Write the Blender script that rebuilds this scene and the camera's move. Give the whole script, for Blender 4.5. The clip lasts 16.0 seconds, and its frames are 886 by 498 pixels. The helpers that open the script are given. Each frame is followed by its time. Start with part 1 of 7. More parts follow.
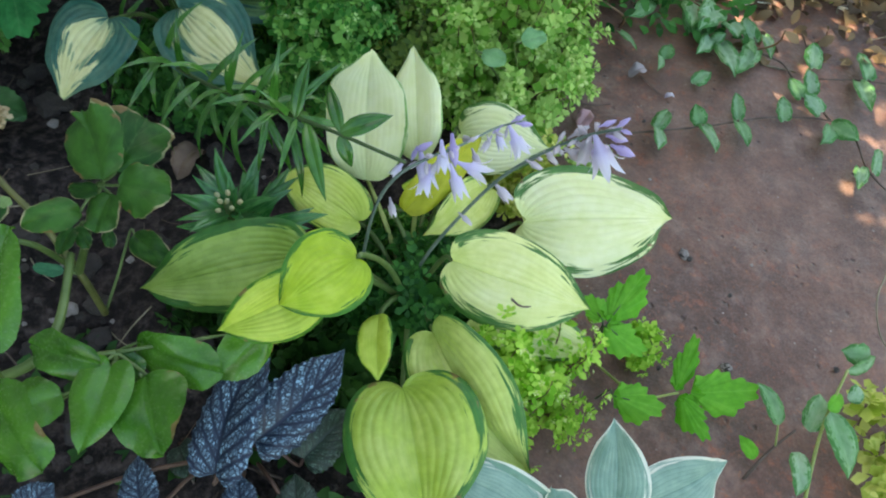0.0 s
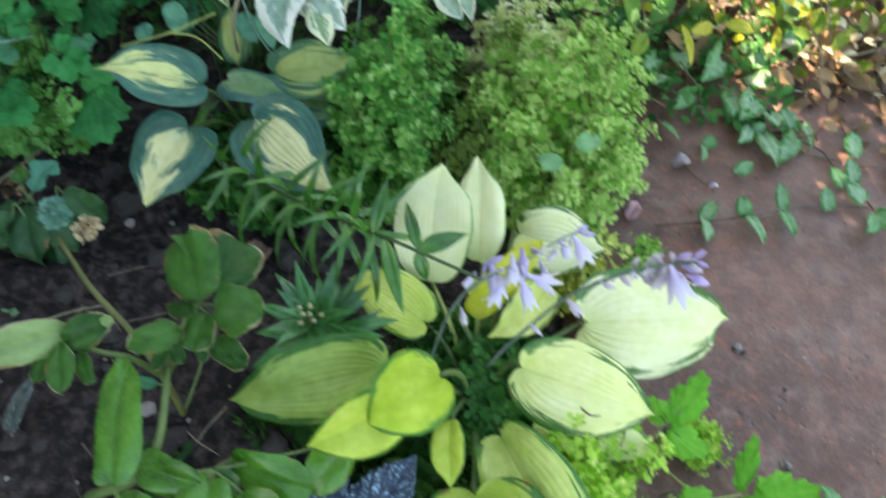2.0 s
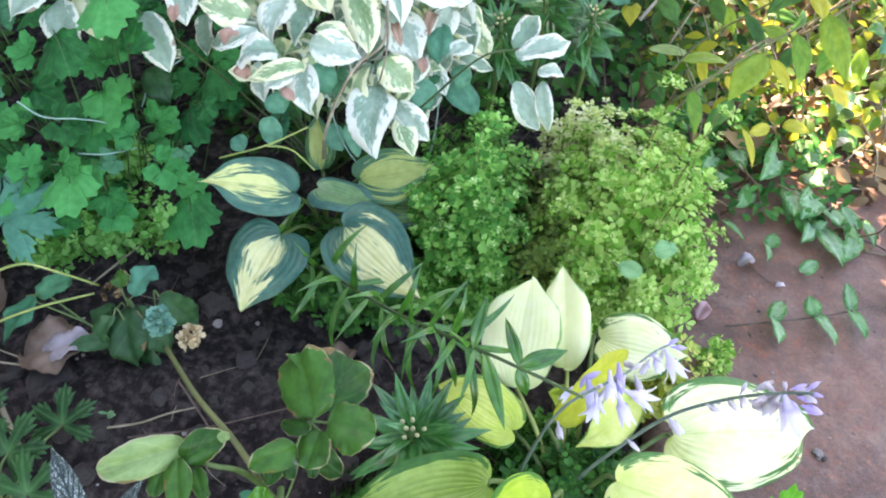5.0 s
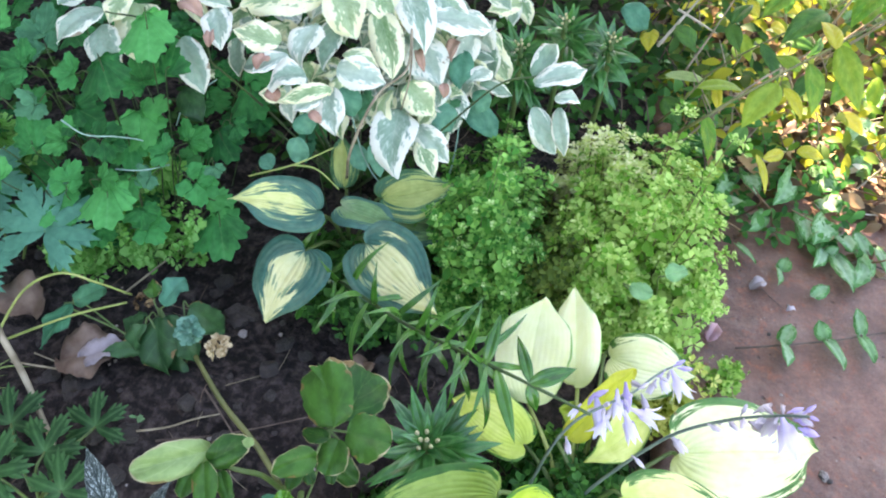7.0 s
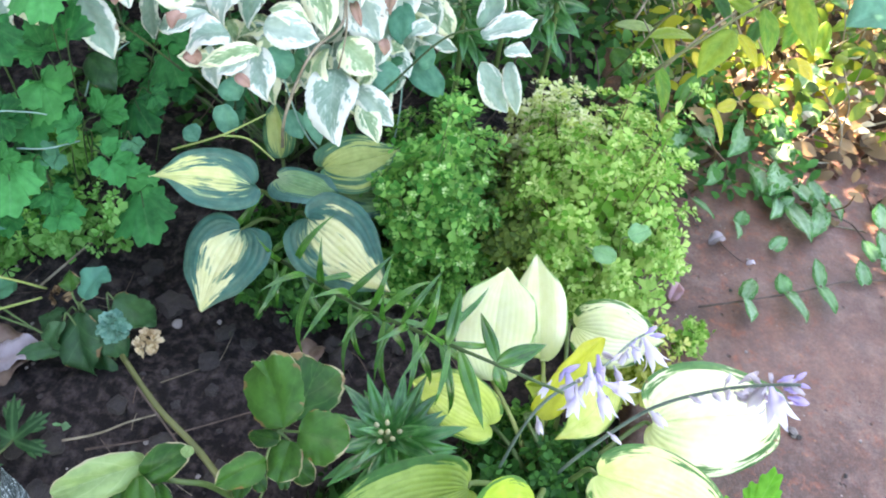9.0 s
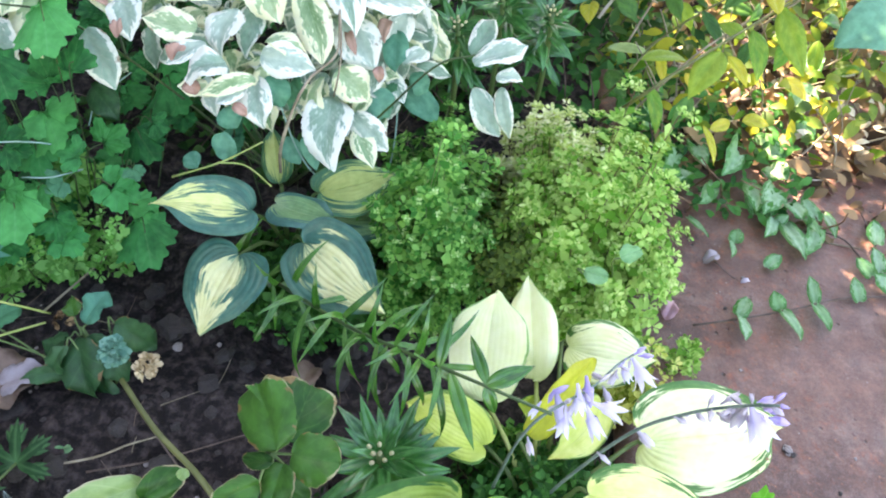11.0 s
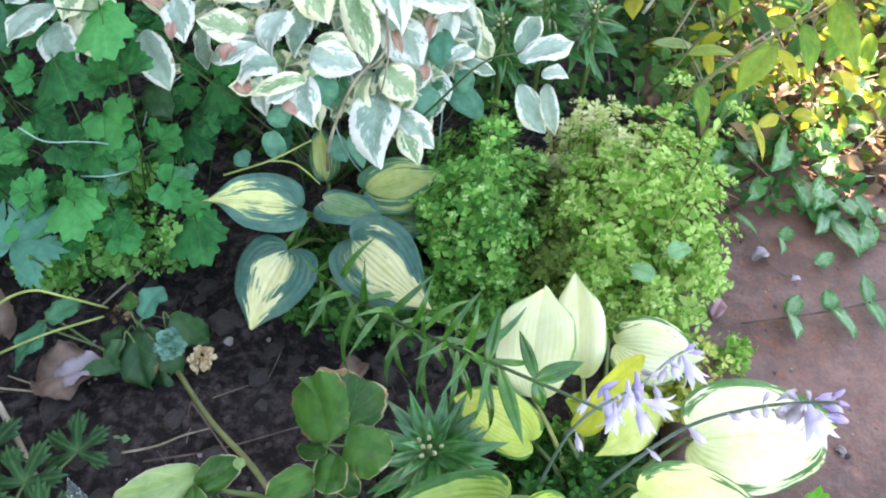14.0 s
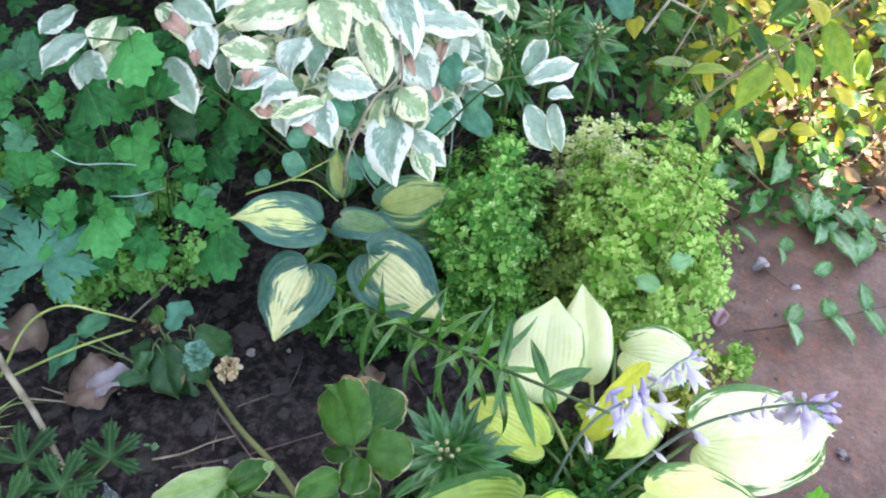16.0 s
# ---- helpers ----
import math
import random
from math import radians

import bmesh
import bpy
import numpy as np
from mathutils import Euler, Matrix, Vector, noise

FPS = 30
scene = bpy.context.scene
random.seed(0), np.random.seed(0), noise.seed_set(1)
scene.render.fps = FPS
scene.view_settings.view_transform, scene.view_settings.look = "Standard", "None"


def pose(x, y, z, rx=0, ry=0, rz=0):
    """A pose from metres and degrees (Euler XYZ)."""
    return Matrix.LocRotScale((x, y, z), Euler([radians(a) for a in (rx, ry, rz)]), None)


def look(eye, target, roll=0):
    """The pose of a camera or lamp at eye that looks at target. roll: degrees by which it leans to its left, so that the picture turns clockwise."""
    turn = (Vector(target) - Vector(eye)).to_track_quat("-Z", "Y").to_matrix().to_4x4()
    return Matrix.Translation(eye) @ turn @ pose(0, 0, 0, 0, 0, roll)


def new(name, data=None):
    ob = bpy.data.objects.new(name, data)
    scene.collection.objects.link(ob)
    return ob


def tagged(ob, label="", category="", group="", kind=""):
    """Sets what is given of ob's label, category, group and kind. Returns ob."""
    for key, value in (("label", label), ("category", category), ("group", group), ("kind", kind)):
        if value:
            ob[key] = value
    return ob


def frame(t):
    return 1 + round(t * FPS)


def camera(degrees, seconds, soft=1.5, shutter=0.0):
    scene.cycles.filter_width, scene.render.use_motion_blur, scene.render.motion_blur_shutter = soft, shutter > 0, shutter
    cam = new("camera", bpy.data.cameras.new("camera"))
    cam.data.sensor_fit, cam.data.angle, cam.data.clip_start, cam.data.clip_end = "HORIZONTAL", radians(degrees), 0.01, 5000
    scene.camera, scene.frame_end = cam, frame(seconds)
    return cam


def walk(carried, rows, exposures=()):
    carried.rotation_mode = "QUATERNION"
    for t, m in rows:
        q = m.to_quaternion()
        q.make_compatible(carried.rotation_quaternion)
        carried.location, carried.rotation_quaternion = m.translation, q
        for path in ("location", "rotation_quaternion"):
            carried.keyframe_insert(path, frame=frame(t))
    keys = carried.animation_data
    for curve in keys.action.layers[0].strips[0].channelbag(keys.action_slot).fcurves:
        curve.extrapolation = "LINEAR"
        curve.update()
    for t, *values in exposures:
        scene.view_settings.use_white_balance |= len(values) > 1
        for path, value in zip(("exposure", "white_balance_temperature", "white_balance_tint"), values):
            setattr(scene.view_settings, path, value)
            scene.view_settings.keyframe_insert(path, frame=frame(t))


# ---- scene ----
cam = camera(64.6, 16.0, soft=2.0, shutter=0.4)
PATH = [
    (0, (0.045, 0.095, 0.687), (0.072, 1.198, -0.981), 11.4),
    (0.5, (0.043, 0.092, 0.707), (0.056, 1.191, -0.963), 10.7),
    (1, (0.052, 0.1, 0.707), (0.11, 1.185, -0.973), 11.7),
    (1.5, (0.037, 0.107, 0.714), (0.076, 1.229, -0.941), 9.9),
    (2, (-0.013, 0.118, 0.737), (-0.06, 1.322, -0.858), 8.4),
    (2.5, (-0.087, 0.127, 0.773), (-0.272, 1.48, -0.688), 5.8),
    (3, (-0.091, 0.125, 0.779), (-0.299, 1.522, -0.637), 5.6),
    (3.5, (-0.091, 0.121, 0.779), (-0.261, 1.481, -0.677), 5.4),
    (4, (-0.09, 0.128, 0.769), (-0.209, 1.463, -0.715), 5.7),
    (6.5, (-0.102, 0.117, 0.803), (-0.28, 1.459, -0.669), 6.1),
    (7, (-0.091, 0.111, 0.809), (-0.284, 1.46, -0.656), 5.5),
    (7.5, (-0.093, 0.116, 0.826), (-0.302, 1.436, -0.662), 4.6),
    (8, (-0.102, 0.113, 0.84), (-0.334, 1.431, -0.646), 3.8),
    (8.5, (-0.101, 0.127, 0.809), (-0.237, 1.42, -0.711), 6.7),
    (9, (-0.105, 0.158, 0.766), (-0.125, 1.458, -0.753), 8.0),
    (11.5, (-0.087, 0.154, 0.786), (-0.163, 1.487, -0.703), 5.4),
    (12, (-0.094, 0.151, 0.782), (-0.197, 1.479, -0.71), 4.7),
    (12.5, (-0.102, 0.159, 0.776), (-0.203, 1.471, -0.73), 4.7),
    (13, (-0.102, 0.156, 0.779), (-0.225, 1.475, -0.719), 3.9),
    (13.5, (-0.1, 0.151, 0.78), (-0.231, 1.472, -0.716), 4.2),
    (14, (-0.1, 0.148, 0.784), (-0.252, 1.465, -0.714), 3.2),
    (14.5, (-0.091, 0.153, 0.79), (-0.21, 1.484, -0.698), 4.2),
    (15, (-0.092, 0.146, 0.792), (-0.205, 1.483, -0.691), 4.5),
    (15.5, (-0.102, 0.139, 0.802), (-0.238, 1.479, -0.677), 3.7),
    (16, (-0.107, 0.122, 0.814), (-0.277, 1.462, -0.661), 2.2),
]
EXPOSURES = [(0.0, 2.29, 8400, 6), (1.5, 2.35, 8400, 6), (2.0, 2.57, 8300, 9), (2.5, 3.33, 8200, 15), (3.0, 3.15, 8150, 19), (4.0, 3.14, 8150, 20), (7.0, 3.13, 8150, 20), (7.5, 3.05, 8150, 20), (8.0, 3.08, 8150, 20), (9.0, 3.28, 8150, 20), (11.5, 3.16, 8150, 20), (16.0, 3.14, 8150, 20)]
walk(cam, [(t, look(eye, target, roll)) for t, eye, target, roll in PATH], EXPOSURES)

# ---- light: clear sky, low sun behind an added wall ----
SUN_ELEV, SUN_AZ = radians(42), radians(-24)
world = bpy.data.worlds.new("sky")
scene.world = world
world.use_nodes = True
wn = world.node_tree.nodes
sky = wn.new("ShaderNodeTexSky")
sky.sky_type = "NISHITA"
sky.sun_disc = False
sky.sun_elevation = SUN_ELEV
sky.sun_rotation = SUN_AZ
wn["Background"].inputs["Strength"].default_value = 0.135
world.node_tree.links.new(sky.outputs["Color"], wn["Background"].inputs["Color"])
TO_SUN = Vector((math.sin(SUN_AZ) * math.cos(SUN_ELEV), math.cos(SUN_AZ) * math.cos(SUN_ELEV), math.sin(SUN_ELEV)))
sun_data = bpy.data.lights.new("sun", "SUN")
sun_data.energy, sun_data.angle, sun_data.color = 5.0, radians(0.5), (1.0, 0.9, 0.74)
sun = new("sun", sun_data)
sun.matrix_basis = look(TO_SUN * 20, (0, 0, 0))


# ---- materials ----
class Nodes:
    """Short hand for building a node tree."""

    def __init__(self, name):
        self.mat = bpy.data.materials.new(name)
        self.mat.use_nodes = True
        self.tree = self.mat.node_tree
        self.tree.nodes.clear()
        self.out = self.add("ShaderNodeOutputMaterial")

    def add(self, kind):
        return self.tree.nodes.new(kind)

    def put(self, socket, value):
        if isinstance(value, bpy.types.NodeSocket):
            self.tree.links.new(value, socket)
        elif isinstance(value, tuple) and len(value) == 3 and socket.type == "RGBA":
            socket.default_value = (*value, 1)
        else:
            socket.default_value = value

    def math(self, op, a, b=0.0, c=0.0):
        n = self.add("ShaderNodeMath")
        n.operation = op
        for k, v in enumerate((a, b, c)):
            self.put(n.inputs[k], v)
        return n.outputs[0]

    def step(self, value, lo, hi):
        n = self.add("ShaderNodeMapRange")
        n.interpolation_type = "SMOOTHSTEP"
        self.put(n.inputs[0], value)
        self.put(n.inputs[1], lo)
        self.put(n.inputs[2], hi)
        return n.outputs[0]

    def mix(self, fac, a, b, blend="MIX"):
        n = self.add("ShaderNodeMix")
        n.data_type, n.blend_type = "RGBA", blend
        self.put(n.inputs[0], fac)
        self.put(n.inputs[6], a)
        self.put(n.inputs[7], b)
        return n.outputs[2]

    def noise(self, vector, scale, detail=3.0, rough=0.55):
        n = self.add("ShaderNodeTexNoise")
        self.put(n.inputs["Vector"], vector)
        n.inputs["Scale"].default_value, n.inputs["Detail"].default_value, n.inputs["Roughness"].default_value = scale, detail, rough
        return n.outputs["Fac"]

    def vec(self, x, y, z):
        n = self.add("ShaderNodeCombineXYZ")
        for k, v in enumerate((x, y, z)):
            self.put(n.inputs[k], v)
        return n.outputs[0]

    def split(self, v):
        n = self.add("ShaderNodeSeparateXYZ")
        self.put(n.inputs[0], v)
        return n.outputs

    def random(self):
        return self.add("ShaderNodeObjectInfo").outputs["Random"]

    def island(self):
        return self.add("ShaderNodeNewGeometry").outputs["Random Per Island"]

    def coords(self, which="Object"):
        return self.add("ShaderNodeTexCoord").outputs[which]

    def uv(self):
        return self.add("ShaderNodeTexCoord").outputs["UV"]

    def bump(self, height, strength, distance=0.001):
        n = self.add("ShaderNodeBump")
        n.inputs["Strength"].default_value, n.inputs["Distance"].default_value = strength, distance
        self.put(n.inputs["Height"], height)
        return n.outputs[0]

    def surface(self, color, rough=0.5, normal=None, metal=0.0, spec=0.5, translucent=0.0, glow=None):
        p = self.add("ShaderNodeBsdfPrincipled")
        self.put(p.inputs["Base Color"], color)
        self.put(p.inputs["Roughness"], rough)
        self.put(p.inputs["Metallic"], metal)
        p.inputs["Specular IOR Level"].default_value = spec
        if normal is not None:
            self.put(p.inputs["Normal"], normal)
        shader = p.outputs[0]
        if translucent:
            t = self.add("ShaderNodeBsdfTranslucent")
            self.put(t.inputs["Color"], glow if glow is not None else color)
            m = self.add("ShaderNodeMixShader")
            m.inputs[0].default_value = translucent
            self.put(m.inputs[1], shader)
            self.put(m.inputs[2], t.outputs[0])
            shader = m.outputs[0]
        self.put(self.out.inputs[0], shader)
        return self.mat


def leaf_paint(name, mid, mid2, edge=None, edge_width=0.2, feather=0.3, streaks=7.0, along=2.4, veins=0, vein=(0.9, 0.95, 0.7),
               vein_strength=0.15, rough=0.42, translucent=0.3, brown=0.0, bumpy=0.25, midrib=0.22, pinnate=0, spec=0.35, zone=None, foot=0.7, tip=1.1, fingers=0.0):
    """A leaf blade with a body in two tones, an uneven margin of another colour and long veins."""
    n = Nodes(name)
    u, v, _ = n.split(n.uv())
    u = n.math("MULTIPLY_ADD", u, 2.0, -1.0)
    au = n.math("ABSOLUTE", u)
    r = n.random()
    shift = n.math("MULTIPLY", r, 37.0)
    obj = n.coords()
    tone = n.noise(n.vec(n.math("MULTIPLY", u, 1.2), n.math("MULTIPLY", v, 2.2), shift), 1.6, 3.0)
    tone = n.math("ADD", n.math("MULTIPLY", tone, 0.8), n.math("MULTIPLY", r, 0.45))
    body = n.mix(n.step(tone, 0.3, 0.85), mid, mid2)
    if veins:
        body = n.mix(n.math("MULTIPLY", n.step(v, 0.34, 0.0), 0.4), body, vein)
        # vein lines; on the hostas their dark tint also paints groove shade
        wave = n.math("COSINE", n.math("MULTIPLY", u, math.pi * veins))
        body = n.mix(n.math("MULTIPLY", n.step(wave, 0.8, 1.0), vein_strength), body, vein)
    if pinnate:
        side = n.math("SUBTRACT", n.math("MULTIPLY", v, pinnate), n.math("MULTIPLY", n.math("POWER", au, 0.8), pinnate * 0.33))
        side = n.math("ABSOLUTE", n.math("SUBTRACT", n.math("FRACT", side), 0.5))
        body = n.mix(n.math("MULTIPLY", n.step(side, 0.09, 0.0), vein_strength), body, vein)
    body = n.mix(n.math("MULTIPLY", n.step(au, 0.035, 0.0), midrib), body, vein)
    if edge is not None:
        streak = n.noise(n.vec(n.math("MULTIPLY", u, streaks), n.math("MULTIPLY", v, along), shift), 1.0, 2.0, 0.5)
        reach = n.math("ADD", au, n.math("MULTIPLY", n.math("SUBTRACT", streak, 0.5), feather * 5))
        jag = n.noise(n.vec(n.math("MULTIPLY", u, streaks * 2.6), n.math("MULTIPLY", v, along * 2.4), n.math("ADD", shift, 4.0)), 1.0, 2.0, 0.6)
        reach = n.math("ADD", reach, n.math("MULTIPLY", n.math("SUBTRACT", jag, 0.5), feather * 2.2))
        if fingers:
            ray = n.math("SUBTRACT", n.math("MULTIPLY", v, 6.0), n.math("MULTIPLY", au, 2.6))
            ray = n.math("ABSOLUTE", n.math("SUBTRACT", n.math("FRACT", ray), 0.5))
            reach = n.math("ADD", reach, n.math("MULTIPLY", n.math("SUBTRACT", ray, 0.25), fingers))
        tipward = n.math("MULTIPLY", n.step(v, 0.6, 1.0), feather * tip)
        reach = n.math("ADD", reach, tipward)
        reach = n.math("SUBTRACT", reach, n.math("MULTIPLY", n.step(v, 0.3 if foot < 0 else 0.12, 0.01), foot))
        if zone is not None:
            drift = n.math("MULTIPLY", n.math("SUBTRACT", n.noise(n.vec(n.math("MULTIPLY", u, streaks * 1.4), n.math("MULTIPLY", v, along * 1.3), n.math("ADD", shift, 9.0)), 1.0, 3.0), 0.5), 1.3)
            body = n.mix(n.math("MULTIPLY", n.step(n.math("ADD", reach, drift), 0.86 - edge_width, 1.0 - edge_width), 0.75), body, zone)
        mask = n.step(reach, 1.0 - edge_width - 0.03, 1.0 - edge_width + 0.05)
        second = n.step(n.noise(n.vec(n.math("MULTIPLY", u, streaks * 1.7), n.math("MULTIPLY", v, 3.0), shift), 1.0, 2.0), 0.35, 0.7)
        edge_tone = n.mix(n.math("MULTIPLY", second, 0.07), edge, mid)
        body = n.mix(mask, body, edge_tone)
    if brown:
        scar = n.step(n.math("ADD", n.noise(obj, 55.0, 4.0), n.math("MULTIPLY", n.step(au, 0.7, 1.0), 0.15)), 0.78 - brown * 0.2, 0.84 - brown * 0.2)
        body = n.mix(n.math("MULTIPLY", scar, 0.8), body, (0.23, 0.13, 0.06))
    fine = n.noise(obj, 420.0, 2.0)
    body = n.mix(0.2, body, n.mix(n.step(n.noise(obj, 22.0, 3.0), 0.3, 0.7), (0.28, 0.3, 0.2), (0.74, 0.74, 0.62)), "SOFT_LIGHT")
    body = n.mix(0.18, body, n.mix(n.step(n.noise(obj, 90.0, 3.0), 0.35, 0.65), (0.1, 0.12, 0.03), (0.9, 0.95, 0.7)), "SOFT_LIGHT")
    return n.surface(body, n.math("MULTIPLY_ADD", fine, 0.16, rough - 0.08), n.bump(n.noise(obj, 260.0, 3.0), bumpy, 0.0008), translucent=translucent, spec=spec)


def foliage_paint(name, low, high, rough=0.5, translucent=0.3):
    """Small leaves joined into one mesh: each takes its own tone."""
    n = Nodes(name)
    r = n.island()
    obj = n.coords()
    tone = n.math("ADD", n.math("MULTIPLY", r, 0.7), n.math("MULTIPLY", n.noise(obj, 7.0, 3.0), 0.6))
    color = n.mix(n.step(tone, 0.3, 1.0), low, high)
    color = n.mix(0.2, color, n.mix(n.noise(obj, 300.0, 2.0), (0.1, 0.12, 0.03), (0.9, 0.95, 0.6)), "SOFT_LIGHT")
    return n.surface(color, rough, n.bump(n.noise(obj, 500.0, 2.0), 0.2, 0.0005), translucent=translucent, spec=0.22)


def stem_paint(name, low, high, rough=0.5):
    n = Nodes(name)
    obj = n.coords()
    color = n.mix(n.step(n.noise(obj, 35.0, 4.0), 0.3, 0.7), low, high)
    return n.surface(color, rough, n.bump(n.noise(obj, 200.0, 3.0), 0.3, 0.001))


def begonia_paint(name, silver, dark):
    """Silver leaf crossed by a net of dark veins."""
    n = Nodes(name)
    u, v, _ = n.split(n.uv())
    u = n.math("MULTIPLY_ADD", u, 2.0, -1.0)
    au = n.math("ABSOLUTE", u)
    ribs = n.math("MULTIPLY_ADD", au, -0.34, v)
    ribs = n.math("ABSOLUTE", n.math("SUBTRACT", n.math("FRACT", n.math("MULTIPLY", ribs, 7.5)), 0.5))
    ribs = n.math("MAXIMUM", n.step(ribs, 0.24, 0.08), n.step(au, 0.12, 0.04))
    cell = n.add("ShaderNodeTexVoronoi")
    cell.feature = "DISTANCE_TO_EDGE"
    n.put(cell.inputs["Vector"], n.vec(n.math("MULTIPLY", u, 10.0), n.math("MULTIPLY", v, 26.0), n.math("MULTIPLY", n.random(), 30.0)))
    cell.inputs["Scale"].default_value = 1.0
    net = n.step(cell.outputs["Distance"], 0.22, 0.08)
    obj = n.coords()
    patch = n.step(n.noise(obj, 190.0, 4.0, 0.65), 0.48, 0.6)
    mask = n.math("MAXIMUM", ribs, n.math("MULTIPLY", net, 0.9))
    color = n.mix(n.math("MULTIPLY", patch, 0.9), n.mix(0.72, silver, dark), silver)
    color = n.mix(mask, color, dark)
    height = n.math("SUBTRACT", 1.0, mask)
    return n.surface(color, 0.38, n.bump(height, 0.5, 0.002), translucent=0.08)


def soil_paint():
    n = Nodes("soil")
    obj = n.coords()
    big, small = n.noise(obj, 5.0, 5.0, 0.6), n.noise(obj, 70.0, 6.0, 0.65)
    color = n.mix(n.step(big, 0.3, 0.7), (0.006, 0.0047, 0.0043), (0.024, 0.0185, 0.0177))
    color = n.mix(n.step(small, 0.4, 0.75), color, (0.095, 0.074, 0.068))
    crumbs = n.step(n.noise(obj, 240.0, 3.0), 0.7, 0.76)
    color = n.mix(n.math("MULTIPLY", crumbs, 0.6), color, (0.13, 0.115, 0.1))
    height = n.math("ADD", n.math("MULTIPLY", n.math("ADD", small, n.noise(obj, 24.0, 5.0, 0.6)), 1.0), n.math("MULTIPLY", n.noise(obj, 260.0, 3.0), 0.35))
    return n.surface(color, 0.93, n.bump(height, 0.9, 0.012), spec=0.2)


def rust_paint():
    n = Nodes("rusty_iron")
    obj = n.coords()
    big, mid = n.noise(obj, 3.2, 5.0, 0.6), n.noise(obj, 15.0, 6.0, 0.7)
    color = n.mix(n.step(big, 0.32, 0.68), (0.0860, 0.0332, 0.0209), (0.2017, 0.0956, 0.0666))
    color = n.mix(n.math("MULTIPLY", n.step(mid, 0.46, 0.7), 0.65), color, (0.2121, 0.1273, 0.1029))
    where = n.step(n.noise(obj, 4.5, 3.0), 0.36, 0.58)
    blotch = n.step(n.noise(obj, 42.0, 6.0, 0.75), 0.52, 0.64)
    color = n.mix(n.math("MULTIPLY", n.math("MULTIPLY", blotch, where), 0.8), color, (0.2522, 0.0732, 0.0333))
    mottle = n.step(n.noise(obj, 27.0, 5.0, 0.7), 0.35, 0.65)
    color = n.mix(0.36, color, n.mix(mottle, (0.12, 0.11, 0.12), (0.84, 0.8, 0.76)), "SOFT_LIGHT")
    ember = n.step(n.noise(obj, 95.0, 4.0, 0.7), 0.62, 0.7)
    color = n.mix(n.math("MULTIPLY", ember, 0.75), color, (0.3233, 0.1170, 0.0476))
    pits = n.add("ShaderNodeTexVoronoi")
    pits.inputs["Scale"].default_value = 47.0
    n.put(pits.inputs["Vector"], obj)
    pit = n.math("MULTIPLY", n.step(n.math("ADD", pits.outputs["Distance"], n.math("MULTIPLY", n.noise(obj, 120.0, 3.0), 0.25)), 0.3, 0.16), n.step(n.noise(obj, 9.0, 3.0), 0.44, 0.56))
    color = n.mix(n.math("MULTIPLY", pit, 0.8), color, (0.0304, 0.0117, 0.0095))
    fleck = n.add("ShaderNodeTexVoronoi")
    fleck.inputs["Scale"].default_value = 85.0
    n.put(fleck.inputs["Vector"], obj)
    flecks = n.math("MULTIPLY", n.step(fleck.outputs["Distance"], 0.13, 0.06), n.step(n.noise(obj, 31.0, 2.0), 0.56, 0.62))
    color = n.mix(n.math("MULTIPLY", flecks, 0.75), color, (0.4242, 0.3519, 0.3154))
    grit = n.step(n.noise(obj, 180.0, 4.0, 0.7), 0.42, 0.6)
    color = n.mix(0.2, color, n.mix(grit, (0.12, 0.11, 0.12), (0.84, 0.8, 0.76)), "SOFT_LIGHT")
    dust = n.step(n.noise(obj, 420.0, 3.0), 0.5, 0.75)
    color = n.mix(n.math("MULTIPLY", dust, 0.18), color, (0.3039, 0.2346, 0.2192))
    height = n.math("SUBTRACT", n.math("ADD", n.math("MULTIPLY", n.noise(obj, 130.0, 6.0, 0.75), 0.8), n.math("MULTIPLY", mid, 0.8)), pit)
    rough = n.math("MULTIPLY_ADD", n.step(mid, 0.3, 0.7), -0.2, 0.58)
    return n.surface(color, rough, n.bump(height, 0.6, 0.004), spec=0.6)


def petal_paint(name, inner, outer, translucent=0.35):
    n = Nodes(name)
    u, v, _ = n.split(n.uv())
    obj = n.coords()
    line = n.step(n.math("COSINE", n.math("MULTIPLY", u, 2 * math.pi * 18)), 0.7, 1.0)
    color = n.mix(n.step(v, 0.1, 0.9), outer, inner)
    color = n.mix(n.math("MULTIPLY", line, 0.35), color, outer)
    color = n.mix(n.math("MULTIPLY", n.noise(obj, 130.0, 3.0), 0.25), color, (0.9, 0.88, 0.95))
    return n.surface(color, 0.5, n.bump(n.noise(obj, 350.0, 2.0), 0.2, 0.0006), translucent=translucent)


def plaster_paint():
    n = Nodes("plaster")
    obj = n.coords()
    color = n.mix(n.noise(obj, 2.0, 5.0), (0.30, 0.28, 0.25), (0.42, 0.40, 0.37))
    return n.surface(color, 0.9, n.bump(n.noise(obj, 60.0, 4.0), 0.4, 0.01))


def dry_paint(name, low, high, translucent=0.1):
    n = Nodes(name)
    obj = n.coords()
    color = n.mix(n.step(n.noise(obj, 40.0, 4.0), 0.3, 0.7), low, high)
    color = n.mix(n.math("MULTIPLY", n.random(), 0.4), color, high)
    return n.surface(color, 0.75, n.bump(n.noise(obj, 160.0, 4.0), 0.6, 0.002), translucent=translucent)


